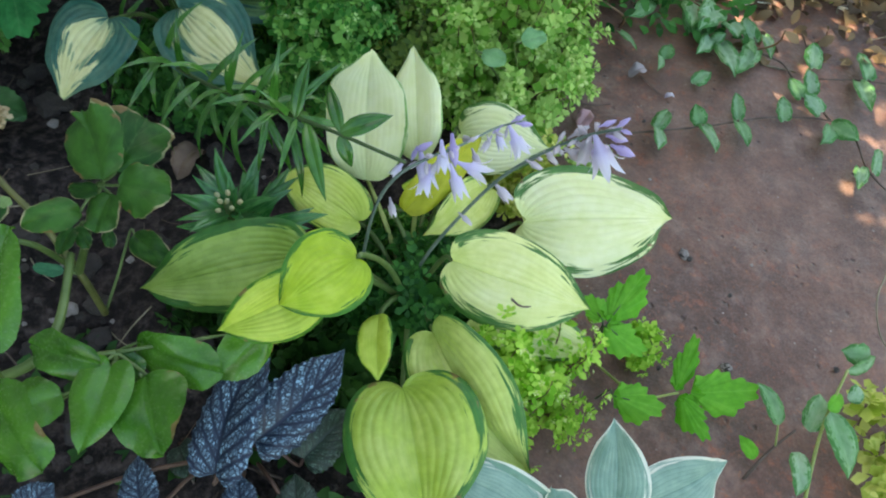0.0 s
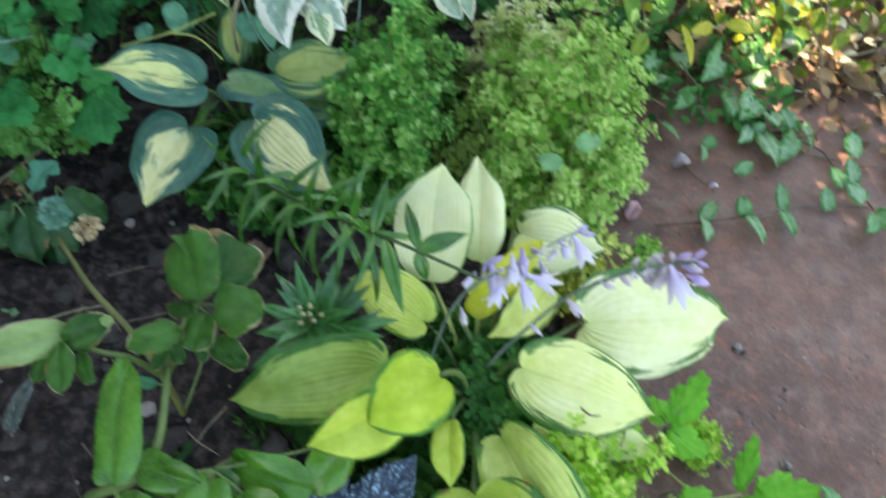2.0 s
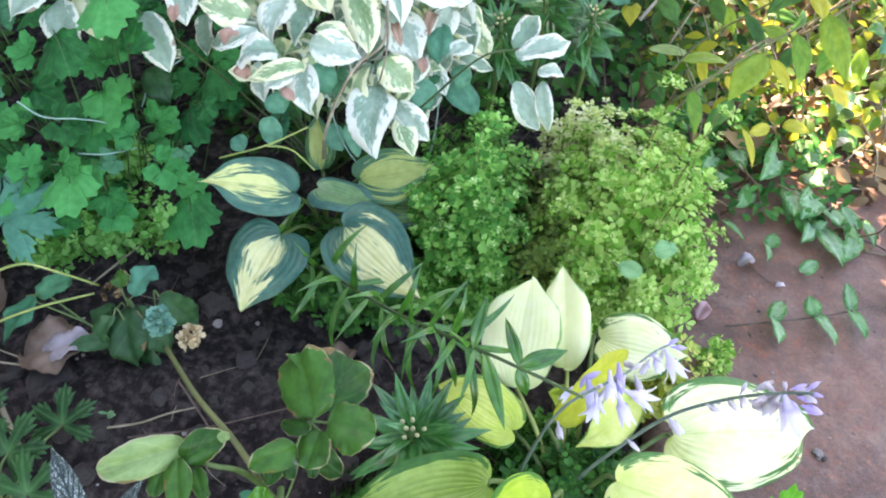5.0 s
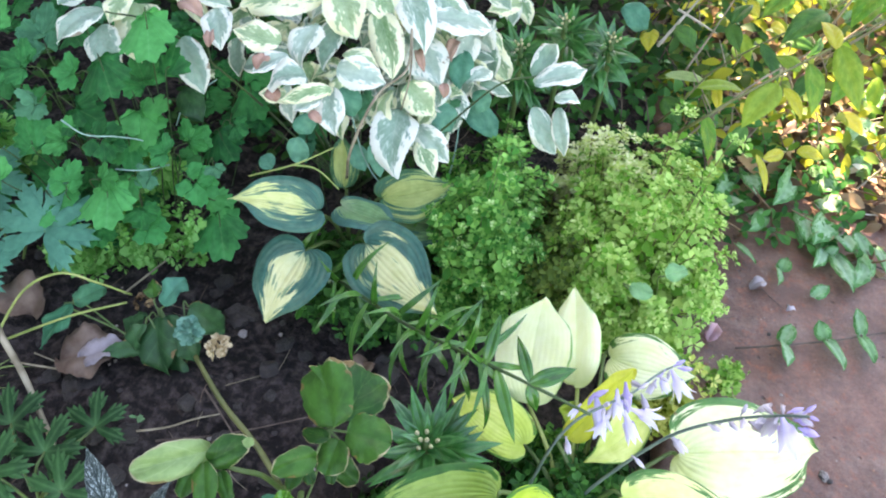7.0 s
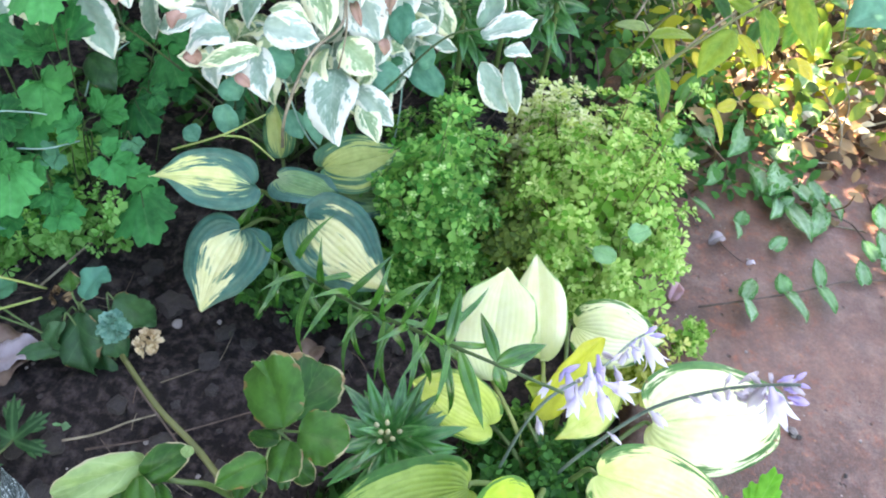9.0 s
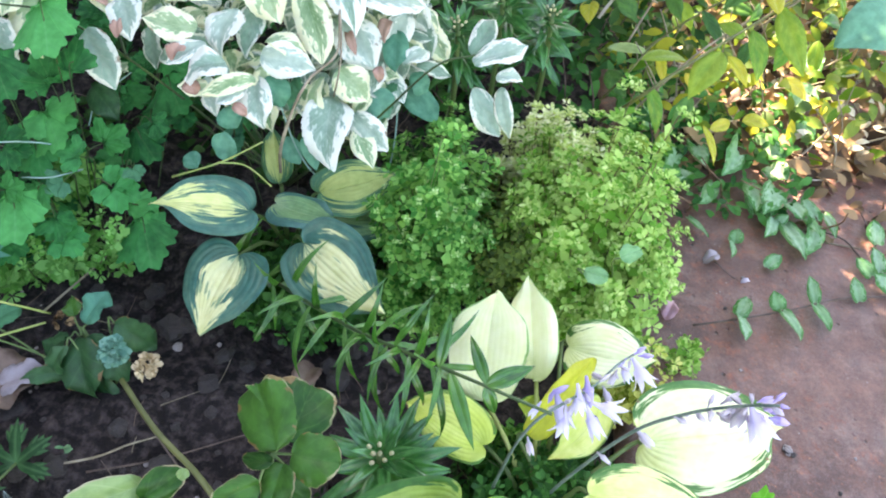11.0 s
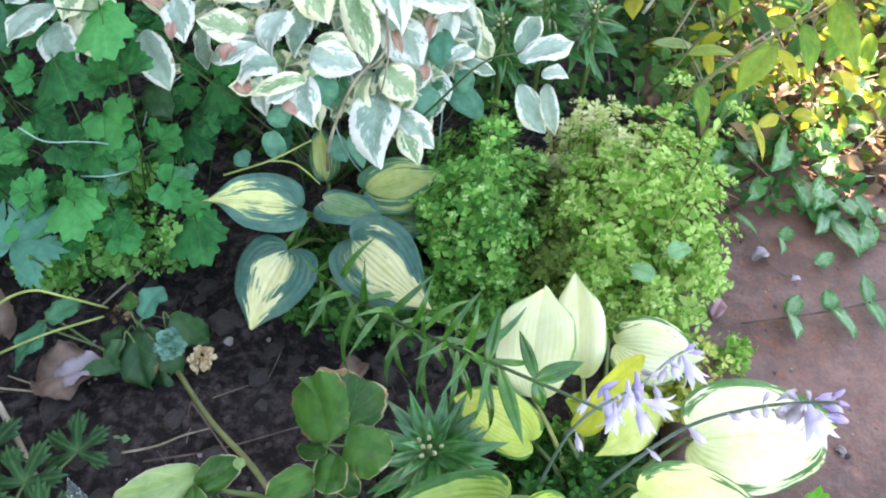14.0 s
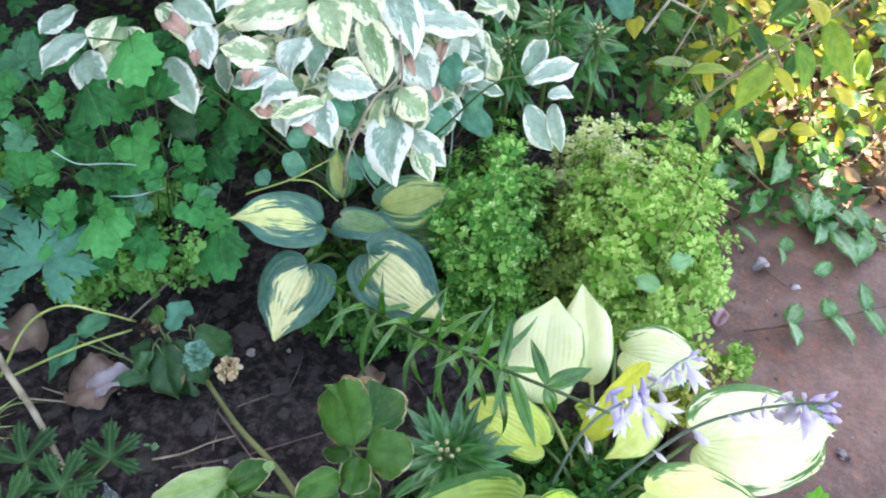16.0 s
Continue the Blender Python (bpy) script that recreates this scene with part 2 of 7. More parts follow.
GOLD = leaf_paint("hosta_gold", (0.40, 0.56, 0.04), (0.57, 0.70, 0.12), (0.05, 0.20, 0.025), 0.11, 0.12, streaks=10.0, along=4.0, veins=14, vein=(0.22, 0.36, 0.02), vein_strength=0.060, rough=0.36, brown=0.12)
AMBER = leaf_paint("hosta_amber", (0.46, 0.48, 0.03), (0.62, 0.62, 0.07), streaks=10.0, along=4.0, veins=14, vein=(0.3, 0.34, 0.02), vein_strength=0.048, rough=0.36, brown=0.12)
PALE = leaf_paint("hosta_pale", (0.74, 0.79, 0.34), (0.88, 0.90, 0.58), (0.05, 0.18, 0.04), 0.14, 0.16, streaks=10.0, along=4.0, veins=14, vein=(0.46, 0.58, 0.14), vein_strength=0.060, rough=0.36, brown=0.1, translucent=0.16)
CLEAR = leaf_paint("hosta_clear", (0.80, 0.86, 0.42), (0.88, 0.91, 0.58), (0.2, 0.42, 0.12), 0.03, 0.07, streaks=10.0, along=4.0, veins=14, vein=(0.5, 0.64, 0.18), vein_strength=0.048, rough=0.36, translucent=0.16)
LEMON = leaf_paint("hosta_lemon", (0.56, 0.68, 0.12), (0.74, 0.80, 0.30), (0.07, 0.22, 0.04), 0.09, 0.10, streaks=10.0, along=4.0, veins=14, vein=(0.36, 0.5, 0.06), vein_strength=0.078, rough=0.36, brown=0.1, translucent=0.16)
MIDDLE = leaf_paint("hosta_middle", (0.36, 0.50, 0.07), (0.56, 0.65, 0.22), (0.04, 0.17, 0.035), 0.12, 0.13, streaks=10.0, along=4.0, veins=14, vein=(0.2, 0.33, 0.04), vein_strength=0.042, rough=0.36, brown=0.1, translucent=0.16)
# duller tone for the leaf facing away, its shade mixed into the colour
OLIVE = leaf_paint("hosta_olive", (0.28, 0.42, 0.09), (0.40, 0.53, 0.17), (0.03, 0.14, 0.025), 0.2, 0.16, streaks=10.0, along=4.0, veins=14, vein=(0.10, 0.2, 0.02), vein_strength=0.066, rough=0.36)
SPLASH = leaf_paint("hosta_splash", (0.80, 0.78, 0.42), (0.68, 0.71, 0.30), (0.035, 0.15, 0.12), 0.50, 0.30, streaks=4.0, along=2.2, foot=-0.35, tip=-1.3, veins=9, vein=(0.25, 0.4, 0.25), vein_strength=0.05, rough=0.36, midrib=0.05, zone=(0.10, 0.25, 0.15))
SPLASH_PALE = leaf_paint("hosta_splash_pale", (0.66, 0.64, 0.22), (0.50, 0.58, 0.20), (0.05, 0.19, 0.10), 0.30, 0.4, streaks=7.0, along=1.3, foot=-0.3, veins=14, vein=(0.36, 0.42, 0.12), vein_strength=0.25, rough=0.36, zone=(0.24, 0.38, 0.16))
SPLASH_DARK = leaf_paint("hosta_splash_dark", (0.20, 0.36, 0.16), (0.12, 0.28, 0.14), (0.05, 0.16, 0.14), 0.35, 0.4, streaks=7.0, along=1.3, veins=14, vein=(0.5, 0.56, 0.36), vein_strength=0.25, rough=0.36)
FROST = leaf_paint("hosta_frost", (0.20, 0.37, 0.31), (0.32, 0.50, 0.43), (0.84, 0.86, 0.76), 0.13, 0.12, streaks=9.0, along=3.0, veins=14, vein=(0.10, 0.24, 0.18), vein_strength=0.35, rough=0.4)
CREAM = leaf_paint("cream_edged_leaf", (0.15, 0.30, 0.14), (0.34, 0.47, 0.28), (0.86, 0.85, 0.60), 0.50, 0.30, streaks=3.2, along=3.4, pinnate=6, vein=(0.6, 0.7, 0.5), vein_strength=0.22, brown=0.25, rough=0.42, zone=(0.46, 0.60, 0.38), fingers=0.4)
COOL_CREAM = leaf_paint("white_edged_leaf", (0.22, 0.36, 0.28), (0.42, 0.54, 0.46), (0.86, 0.87, 0.78), 0.46, 0.30, streaks=3.2, along=3.4, pinnate=6, vein=(0.6, 0.68, 0.6), vein_strength=0.25, brown=0.25, rough=0.42, zone=(0.54, 0.65, 0.58), fingers=0.4)
# drab grey-green leaf, duller than CREAM with some shade painted in
DIM_CREAM = leaf_paint("grey_edged_leaf", (0.16, 0.29, 0.21), (0.30, 0.43, 0.35), (0.74, 0.76, 0.66), 0.26, 0.2, streaks=4.0, along=6.0, pinnate=6, vein=(0.42, 0.42, 0.36), vein_strength=0.4, brown=0.34, rough=0.42)
MINT = leaf_paint("smooth_oval_leaf", (0.15, 0.38, 0.16), (0.24, 0.47, 0.24), pinnate=3, vein=(0.3, 0.55, 0.3), vein_strength=0.12, rough=0.5)
# paler round leaf, with the light on its underside painted in
LIT_ROUND = leaf_paint("lit_round_leaf", (0.17, 0.30, 0.09), (0.27, 0.40, 0.16), (0.45, 0.40, 0.26), 0.03, 0.08, pinnate=4, vein=(0.45, 0.55, 0.3), vein_strength=0.2, brown=0.3, rough=0.4, spec=0.45)
LILY = leaf_paint("lily_leaf", (0.010, 0.10, 0.024), (0.045, 0.21, 0.05), veins=3, vein=(0.098, 0.279, 0.098), vein_strength=0.3, rough=0.2, translucent=0.15, spec=0.75)
GRASSY = leaf_paint("narrow_leaf", (0.018, 0.115, 0.014), (0.055, 0.21, 0.03), veins=3, vein=(0.164, 0.344, 0.0984), vein_strength=0.2, rough=0.22, spec=0.75)
PALE_GRASS = leaf_paint("pale_grass", (0.16, 0.27, 0.08), (0.3, 0.4, 0.15), veins=2, vein=(0.4, 0.5, 0.25), vein_strength=0.2)
# darker copy of ROUND: shade on leaves facing away is painted in
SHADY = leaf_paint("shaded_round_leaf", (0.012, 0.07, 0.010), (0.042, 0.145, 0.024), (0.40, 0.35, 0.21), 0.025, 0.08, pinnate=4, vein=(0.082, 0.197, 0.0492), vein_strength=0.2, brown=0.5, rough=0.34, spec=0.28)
ROUND = leaf_paint("round_leaf", (0.026, 0.125, 0.012), (0.08, 0.25, 0.03), pinnate=4, vein=(0.12, 0.29, 0.08), vein_strength=0.12, brown=0.25, rough=0.26, spec=0.6)
SMOOTH_TEAL = leaf_paint("smooth_teal_leaf", (0.06, 0.24, 0.16), (0.13, 0.36, 0.25), pinnate=3, vein=(0.2, 0.44, 0.32), vein_strength=0.12, rough=0.5, spec=0.25)
CELANDINE_LIGHT = leaf_paint("light_celandine_leaf", (0.02, 0.19, 0.045), (0.06, 0.37, 0.11), pinnate=3, vein=(0.14, 0.42, 0.2), vein_strength=0.1, rough=0.5, spec=0.2)
CELANDINE = leaf_paint("celandine_leaf", (0.007, 0.10, 0.03), (0.032, 0.28, 0.082), pinnate=3, vein=(0.131, 0.344, 0.139), vein_strength=0.1, rough=0.5, spec=0.2)
BRIGHT = leaf_paint("bright_celandine_leaf", (0.08, 0.36, 0.02), (0.15, 0.48, 0.05), pinnate=3, vein=(0.25, 0.58, 0.14), vein_strength=0.12, rough=0.5, spec=0.2)
TEAL = leaf_paint("cut_leaf", (0.0287, 0.164, 0.0902), (0.0656, 0.246, 0.131), pinnate=3, vein=(0.131, 0.328, 0.213), vein_strength=0.2, rough=0.5, spec=0.2)
BLUE_CUT = leaf_paint("blue_cut_leaf", (0.03, 0.16, 0.115), (0.07, 0.27, 0.19), pinnate=3, vein=(0.1, 0.28, 0.2), vein_strength=0.2, rough=0.45, spec=0.25)
FERN = leaf_paint("dark_cut_leaf", (0.007, 0.05, 0.014), (0.02, 0.095, 0.026), veins=2, vein=(0.0984, 0.246, 0.0984), vein_strength=0.2, rough=0.5)
VINE = leaf_paint("silver_vine_leaf", (0.32, 0.50, 0.34), (0.17, 0.38, 0.18), (0.05, 0.22, 0.05), 0.30, 0.30, streaks=7.0, along=9.0, pinnate=4, vein=(0.06, 0.25, 0.04), vein_strength=0.2, rough=0.42, brown=0.2, zone=(0.17, 0.40, 0.14))
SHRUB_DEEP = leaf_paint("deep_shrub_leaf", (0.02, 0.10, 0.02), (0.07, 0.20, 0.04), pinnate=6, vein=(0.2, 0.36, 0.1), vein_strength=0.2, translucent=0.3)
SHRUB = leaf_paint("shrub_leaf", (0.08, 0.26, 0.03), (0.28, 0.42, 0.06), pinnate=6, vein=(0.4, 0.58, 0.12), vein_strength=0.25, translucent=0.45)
YELLOWED = leaf_paint("yellowed_leaf", (0.54, 0.53, 0.05), (0.68, 0.57, 0.08), pinnate=6, vein_strength=0.2, translucent=0.45, brown=0.3)
DULL = leaf_paint("dull_dark_leaf", (0.0148, 0.0697, 0.0246), (0.0369, 0.123, 0.0492), pinnate=4, vein=(0.082, 0.18, 0.082), vein_strength=0.2, brown=0.3, rough=0.45)
BEGONIA = begonia_paint("silver_begonia", (0.30, 0.52, 0.66), (0.0022, 0.012, 0.036))
PALE_BEGONIA = begonia_paint("pale_begonia", (0.55, 0.66, 0.62), (0.006, 0.022, 0.018))
DIM_BEGONIA = begonia_paint("green_begonia", (0.082, 0.164, 0.115), (0.0115, 0.0287, 0.0164))
SPURGE = foliage_paint("spurge_green", (0.025, 0.19, 0.025), (0.23, 0.53, 0.12))
OLIVE_FILL = foliage_paint("olive_small_leaves", (0.05, 0.11, 0.02), (0.20, 0.30, 0.06))
# spurge green darkened, so the shade sits in the leaf colour
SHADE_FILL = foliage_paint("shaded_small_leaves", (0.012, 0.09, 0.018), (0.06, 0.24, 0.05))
STONECROP = foliage_paint("stonecrop_green", (0.09, 0.34, 0.06), (0.24, 0.56, 0.17))
FRILL = foliage_paint("spurge_frill", (0.30, 0.55, 0.16), (0.55, 0.74, 0.34))
SPURGE_LIME = foliage_paint("spurge_lime", (0.15, 0.42, 0.02), (0.48, 0.74, 0.13))
SPURGE_LIGHT = foliage_paint("spurge_light", (0.10, 0.31, 0.03), (0.46, 0.69, 0.20))
SPURGE_TOP = foliage_paint("spurge_top", (0.30, 0.50, 0.11), (0.64, 0.79, 0.32))
SPURGE_BLOOM = foliage_paint("spurge_bloom", (0.46, 0.58, 0.13), (0.74, 0.81, 0.38))
PALE_TIPS = foliage_paint("spurge_pale", (0.46, 0.58, 0.20), (0.88, 0.86, 0.56))
BUSH = foliage_paint("bush_leaves", (0.05, 0.17, 0.015), (0.44, 0.43, 0.04), translucent=0.45)
LITTER = foliage_paint("dry_litter", (0.05, 0.03, 0.018), (0.42, 0.27, 0.15), rough=0.8, translucent=0.15)
# litter colour made pale to give white-hot sun highlights
PALE_LITTER = foliage_paint("sun_spot_litter", (0.45, 0.36, 0.24), (0.80, 0.72, 0.56), rough=0.8, translucent=0.15)
# dark leaf green; some clumps use it as painted shade under leaves
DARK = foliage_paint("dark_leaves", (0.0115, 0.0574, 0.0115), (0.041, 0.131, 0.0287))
STEM = stem_paint("green_stem", (0.0574, 0.115, 0.0287), (0.115, 0.18, 0.0492))
DARK_GREEN = stem_paint("dark_green_stem", (0.0246, 0.0574, 0.0164), (0.0492, 0.0984, 0.0246))
FROST_STEM = stem_paint("bluish_stem", (0.16, 0.30, 0.24), (0.26, 0.42, 0.36))
PALE_STEM = stem_paint("pale_stem", (0.22, 0.30, 0.07), (0.36, 0.42, 0.13))
SCAPE = stem_paint("flower_stalk", (0.09, 0.14, 0.11), (0.17, 0.23, 0.19))
RED_STEM = stem_paint("red_stem", (0.115, 0.0492, 0.0287), (0.18, 0.107, 0.041))
BEG_STEM = stem_paint("dark_red_stem", (0.045, 0.018, 0.013), (0.10, 0.05, 0.03))
TWIG = stem_paint("dry_twig", (0.16, 0.13, 0.08), (0.36, 0.31, 0.22), 0.85)
PALE_TWIG = stem_paint("bleached_twig", (0.34, 0.30, 0.22), (0.60, 0.55, 0.45), 0.85)
DARK_TWIG = stem_paint("dark_twig", (0.06, 0.04, 0.03), (0.14, 0.10, 0.08), 0.85)
PURPLE = petal_paint("purple_bud", (0.58, 0.48, 0.80), (0.40, 0.30, 0.62))
LILAC = petal_paint("lilac_petal", (0.86, 0.83, 0.94), (0.63, 0.56, 0.84))
WILTED = petal_paint("wilted_petal", (0.66, 0.60, 0.66), (0.42, 0.36, 0.42), 0.2)
BLUSH = petal_paint("pink_petal", (0.55, 0.26, 0.27), (0.42, 0.17, 0.18), 0.2)
DRY = dry_paint("dry_leaf", (0.10, 0.055, 0.035), (0.22, 0.15, 0.11))
ROSY = dry_paint("rosy_dry_leaf", (0.26, 0.13, 0.09), (0.46, 0.28, 0.21))
DRY_GREY = dry_paint("dry_leaf_underside", (0.2, 0.165, 0.165), (0.36, 0.31, 0.32))
CLOD = dry_paint("clod", (0.014, 0.0115, 0.0105), (0.062, 0.05, 0.046), 0.0)
PEBBLE = dry_paint("pebble", (0.15, 0.12, 0.11), (0.4, 0.36, 0.34), 0.0)
CREAMY = foliage_paint("cream_pink_flower", (0.42, 0.30, 0.17), (0.78, 0.66, 0.46))
BUDS = foliage_paint("lily_buds", (0.22, 0.24, 0.10), (0.62, 0.58, 0.36))
OLIVE_STEM = stem_paint("olive_stem", (0.07, 0.085, 0.02), (0.14, 0.15, 0.045))
PLUM = petal_paint("plum_petal", (0.16, 0.07, 0.22), (0.10, 0.04, 0.16), 0.2)
STRAGGLE = foliage_paint("straggling_leaves", (0.30, 0.42, 0.05), (0.68, 0.70, 0.22))
ROSETTE = foliage_paint("blue_green_buds", (0.10, 0.28, 0.22), (0.20, 0.42, 0.34))
SOIL, RUST, PLASTER = soil_paint(), rust_paint(), plaster_paint()


# ---- tools for building ----
WORLD = {}


def ease(t):
    t = min(1.0, max(0.0, t))
    return t * t * (3 - 2 * t)


def mesh_of(name, verts, faces, mat, uvs=None, smooth=True):
    me = bpy.data.meshes.new(name)
    me.from_pydata([tuple(v) for v in verts], [], [tuple(f) for f in faces])
    if uvs is not None:
        layer = me.uv_layers.new(name="UVMap")
        index = np.zeros(len(me.loops), dtype=np.int32)
        me.loops.foreach_get("vertex_index", index)
        layer.data.foreach_set("uv", np.asarray(uvs, dtype=np.float32)[index].ravel())
    if smooth:
        me.polygons.foreach_set("use_smooth", [True] * len(me.polygons))
    me.materials.append(mat)
    me.update()
    return me


def thing(name, at, label, category, group="", kind=""):
    """An empty at the base of a thing, to parent its parts."""
    ob = new(name)
    ob.empty_display_size = 0.02
    ob.matrix_basis = Matrix.Translation(at)
    WORLD[ob] = ob.matrix_basis.copy()
    return tagged(ob, label, category, group, kind)


def part(name, me, parent, m=None, label="", kind=""):
    """One mesh under a thing or under a part, at the world pose m."""
    ob = new(name, me)
    m = WORLD[parent].copy() if m is None else m
    ob.parent = parent
    ob.matrix_basis = WORLD[parent].inverted() @ m
    WORLD[ob] = m
    return tagged(ob, label, kind=kind)


def lone(name, me, m, label, category, group="", kind=""):
    ob = new(name, me)
    ob.matrix_basis = m
    WORLD[ob] = m
    return tagged(ob, label, category, group, kind)


def smooth_line(points, steps):
    """A rounded line through the points."""
    pts = [Vector(p) for p in points]
    pts = [2 * pts[0] - pts[1]] + pts + [2 * pts[-1] - pts[-2]]
    out = []
    for i in range(1, len(pts) - 2):
        a, b, c, d = pts[i - 1:i + 3]
        for k in range(steps):
            t = k / steps
            out.append(0.5 * (2 * b + (c - a) * t + (2 * a - 5 * b + 4 * c - d) * t * t + (3 * b - a - 3 * c + d) * t ** 3))
    out.append(pts[-2])
    return out


def tube_parts(line, r0, r1, sides=7):
    verts, faces = [], []
    for i, p in enumerate(line):
        ahead = (line[min(i + 1, len(line) - 1)] - line[max(i - 1, 0)]).normalized()
        side = ahead.cross(Vector((0.3, 0.2, 1))).normalized()
        up = side.cross(ahead)
        r = r0 + (r1 - r0) * i / max(1, len(line) - 1)
        verts += [p + side * r * math.cos(2 * math.pi * k / sides) + up * r * math.sin(2 * math.pi * k / sides) for k in range(sides)]
    for i in range(len(line) - 1):
        for k in range(sides):
            a, b = i * sides + k, i * sides + (k + 1) % sides
            faces.append((a, b, b + sides, a + sides))
    faces.append(tuple(reversed(range(sides))))
    faces.append(tuple(range((len(line) - 1) * sides, len(line) * sides)))
    return verts, faces


def tube(name, points, r0, r1, mat, steps=6, sides=7, origin=(0, 0, 0)):
    line = [p - Vector(origin) for p in smooth_line(points, steps)]
    return mesh_of(name, *tube_parts(line, r0, r1, sides), mat)


def stem(parent, points, r0, r1, mat, name="stem", label="", steps=6):
    """A stalk through world points, as a part."""
    o = Vector(points[0])
    return part(name, tube(name, points, r0, r1, mat, steps, origin=o), parent, Matrix.Translation(o), label)


# outlines: (power at the base, power at the tip, how far the lobes reach back, how pinched the tip is)
OUTLINE = {"ovate": (0.55, 0.7, 0.04, 0.35), "oval": (0.45, 0.5, 0.05, 0.0),
           "lance": (0.7, 1.1, 0.0, 0.0), "wing": (0.38, 0.8, 0.16, 0.4), "upright": (0.5, 0.58, 0.05, 0.5)}


# half outlines of broad leaves, from the notch at the stalk round to the tip: (half widths, lengths)
PROFILE = {"hosta": ((0, 0), (0.07, -0.025), (0.27, -0.05), (0.58, -0.03), (0.86, 0.09), (1.0, 0.29), (0.95, 0.50), (0.73, 0.70), (0.40, 0.85), (0.12, 0.95), (0, 1)),
           "heart": ((0, 0), (0.06, -0.035), (0.27, -0.075), (0.60, -0.055), (0.88, 0.07), (1.0, 0.28), (0.94, 0.52), (0.70, 0.73), (0.38, 0.88), (0.13, 0.965), (0, 1)),
           "pointed": ((0, 0), (0.06, -0.05), (0.3, -0.1), (0.66, -0.06), (0.9, 0.1), (1.0, 0.3), (0.9, 0.5), (0.64, 0.69), (0.33, 0.84), (0.11, 0.94), (0, 1)),
           "broad": ((0, 0), (0.14, -0.015), (0.5, 0.02), (0.86, 0.18), (1.0, 0.44), (0.9, 0.70), (0.6, 0.89), (0.22, 0.985), (0, 1)),
           "fan": ((0, 0), (0.2, 0.02), (0.6, 0.1), (0.93, 0.32), (1.0, 0.6), (0.94, 0.86), (0.68, 0.98), (0.28, 0.99), (0, 0.94))}


def profile_rows(shape, nv):
    """Evenly spaced rows of a half outline: (half width, length, place on the midrib)."""
    line = smooth_line([(x, y, 0) for x, y in PROFILE[shape]], 12)
    run = [0.0]
    for p, q in zip(line, line[1:]):
        run.append(run[-1] + (q - p).length)
    rows, k = [], 0
    for i in range(nv + 1):
        s = i / nv
        while k < len(line) - 2 and run[k + 1] < s * run[-1]:
            k += 1
        p = line[k].lerp(line[k + 1], (s * run[-1] - run[k]) / max(1e-9, run[k + 1] - run[k]))
        rows.append((max(0.0, p.x), p.y, s ** 1.35))
    return rows


def blade(name, length, width, mat, shape="hosta", arch=0.1, fold=0.15, ribs=0, rib_depth=0.0, wave=0.0, teeth=0, droop=0.0, skew=0.0, nu=10, nv=14, seed=0, bite=0.0, bulge=0.08, ragged=0.02, sway=0.0, twist=0.0, tooth=0.07):
    """A leaf blade from the origin along +Y, its face to +Z."""
    rows = profile_rows(shape, nv) if shape in PROFILE else None
    a, b, back, pinch = OUTLINE["ovate" if rows else shape]
    top = (a / (a + b)) ** a * (b / (a + b)) ** b
    rng = random.Random(seed)
    ph = [rng.uniform(0, 6.28) for _ in range(6)]
    verts, uvs, faces = [], [], []
    for i in range(nv + 1):
        v = i / nv
        w = v * v * (3 - 2 * v) * 0.35 + v * 0.65
        half = width / 2 * max(w, 1e-4) ** a * max(1 - w, 0) ** b / top
        half *= 1 - pinch * ease((w - 0.74) / 0.26)
        if i == 0:
            half = width * 0.015
        if rows:
            half, w = max(width * 0.004, rows[i][0] * width / 2), rows[i][2]
        if teeth:
            half *= 1 + tooth * (2 * ((w * teeth) % 1) - 1)
        for j in range(nu + 1):
            u = 2 * j / nu - 1
            edge = half
            if rows:
                edge *= 1 + ragged * (math.sin(8 * w + ph[2] + (2.1 if u > 0 else 0)) + 0.6 * math.sin(19 * w + ph[3] + (1.3 if u > 0 else 0))) * abs(u)
            if bite and u * bite > 0:
                edge *= 1 - abs(bite) * math.exp(-((w - 0.66) / 0.06) ** 2)
            x = u * edge * (1 + skew * (1 if u > 0 else -1))
            y = w * length - back * length * abs(u) ** 1.6 * (1 - w) ** 2.6 * (half / (width * 0.5)) ** 0.8
            if rows:
                y = length * (w + (rows[i][1] - w) * abs(u) ** 1.5)
            z = arch * length * 4 * w * (1 - w)
            z += math.sqrt(u * u + 0.012) * half * fold - fold * half * 0.5 * u * u * u * u
            z += bulge * half * (1 - (2 * abs(u) - 1) ** 2) - bulge * 0.6 * half * u * u
            if ribs:
                z += rib_depth * (abs(math.sin(u * math.pi * ribs)) ** 1.1 - 0.6) * min(1.0, 2.2 * math.sin(math.pi * min(1, max(0, w)))) * (1.25 - 0.85 * w) * (1.1 - 0.5 * abs(u))
            if wave:
                z += wave * width * u * u * (math.sin(7 * w + ph[0] + (2 if u > 0 else 0)) + 0.5 * math.sin(15 * w + ph[1] + u))
            z -= droop * length * max(0, w - 0.6) ** 2 * 2
            if twist:
                turn = radians(twist) * (w - 0.4)
                x, z = x * math.cos(turn) - z * math.sin(turn), x * math.sin(turn) + z * math.cos(turn)
            x += sway * length * 4 * w * (1 - w)
            verts.append((x, y, z))
            uvs.append((u * 0.5 + 0.5, w))
    for i in range(nv):
        for j in range(nu):
            k = i * (nu + 1) + j
            faces.append((k, k + 1, k + nu + 2, k + nu + 1))
    return mesh_of(name, verts, faces, mat, uvs)


FACING = Vector((-0.05, -0.5, 0.86))


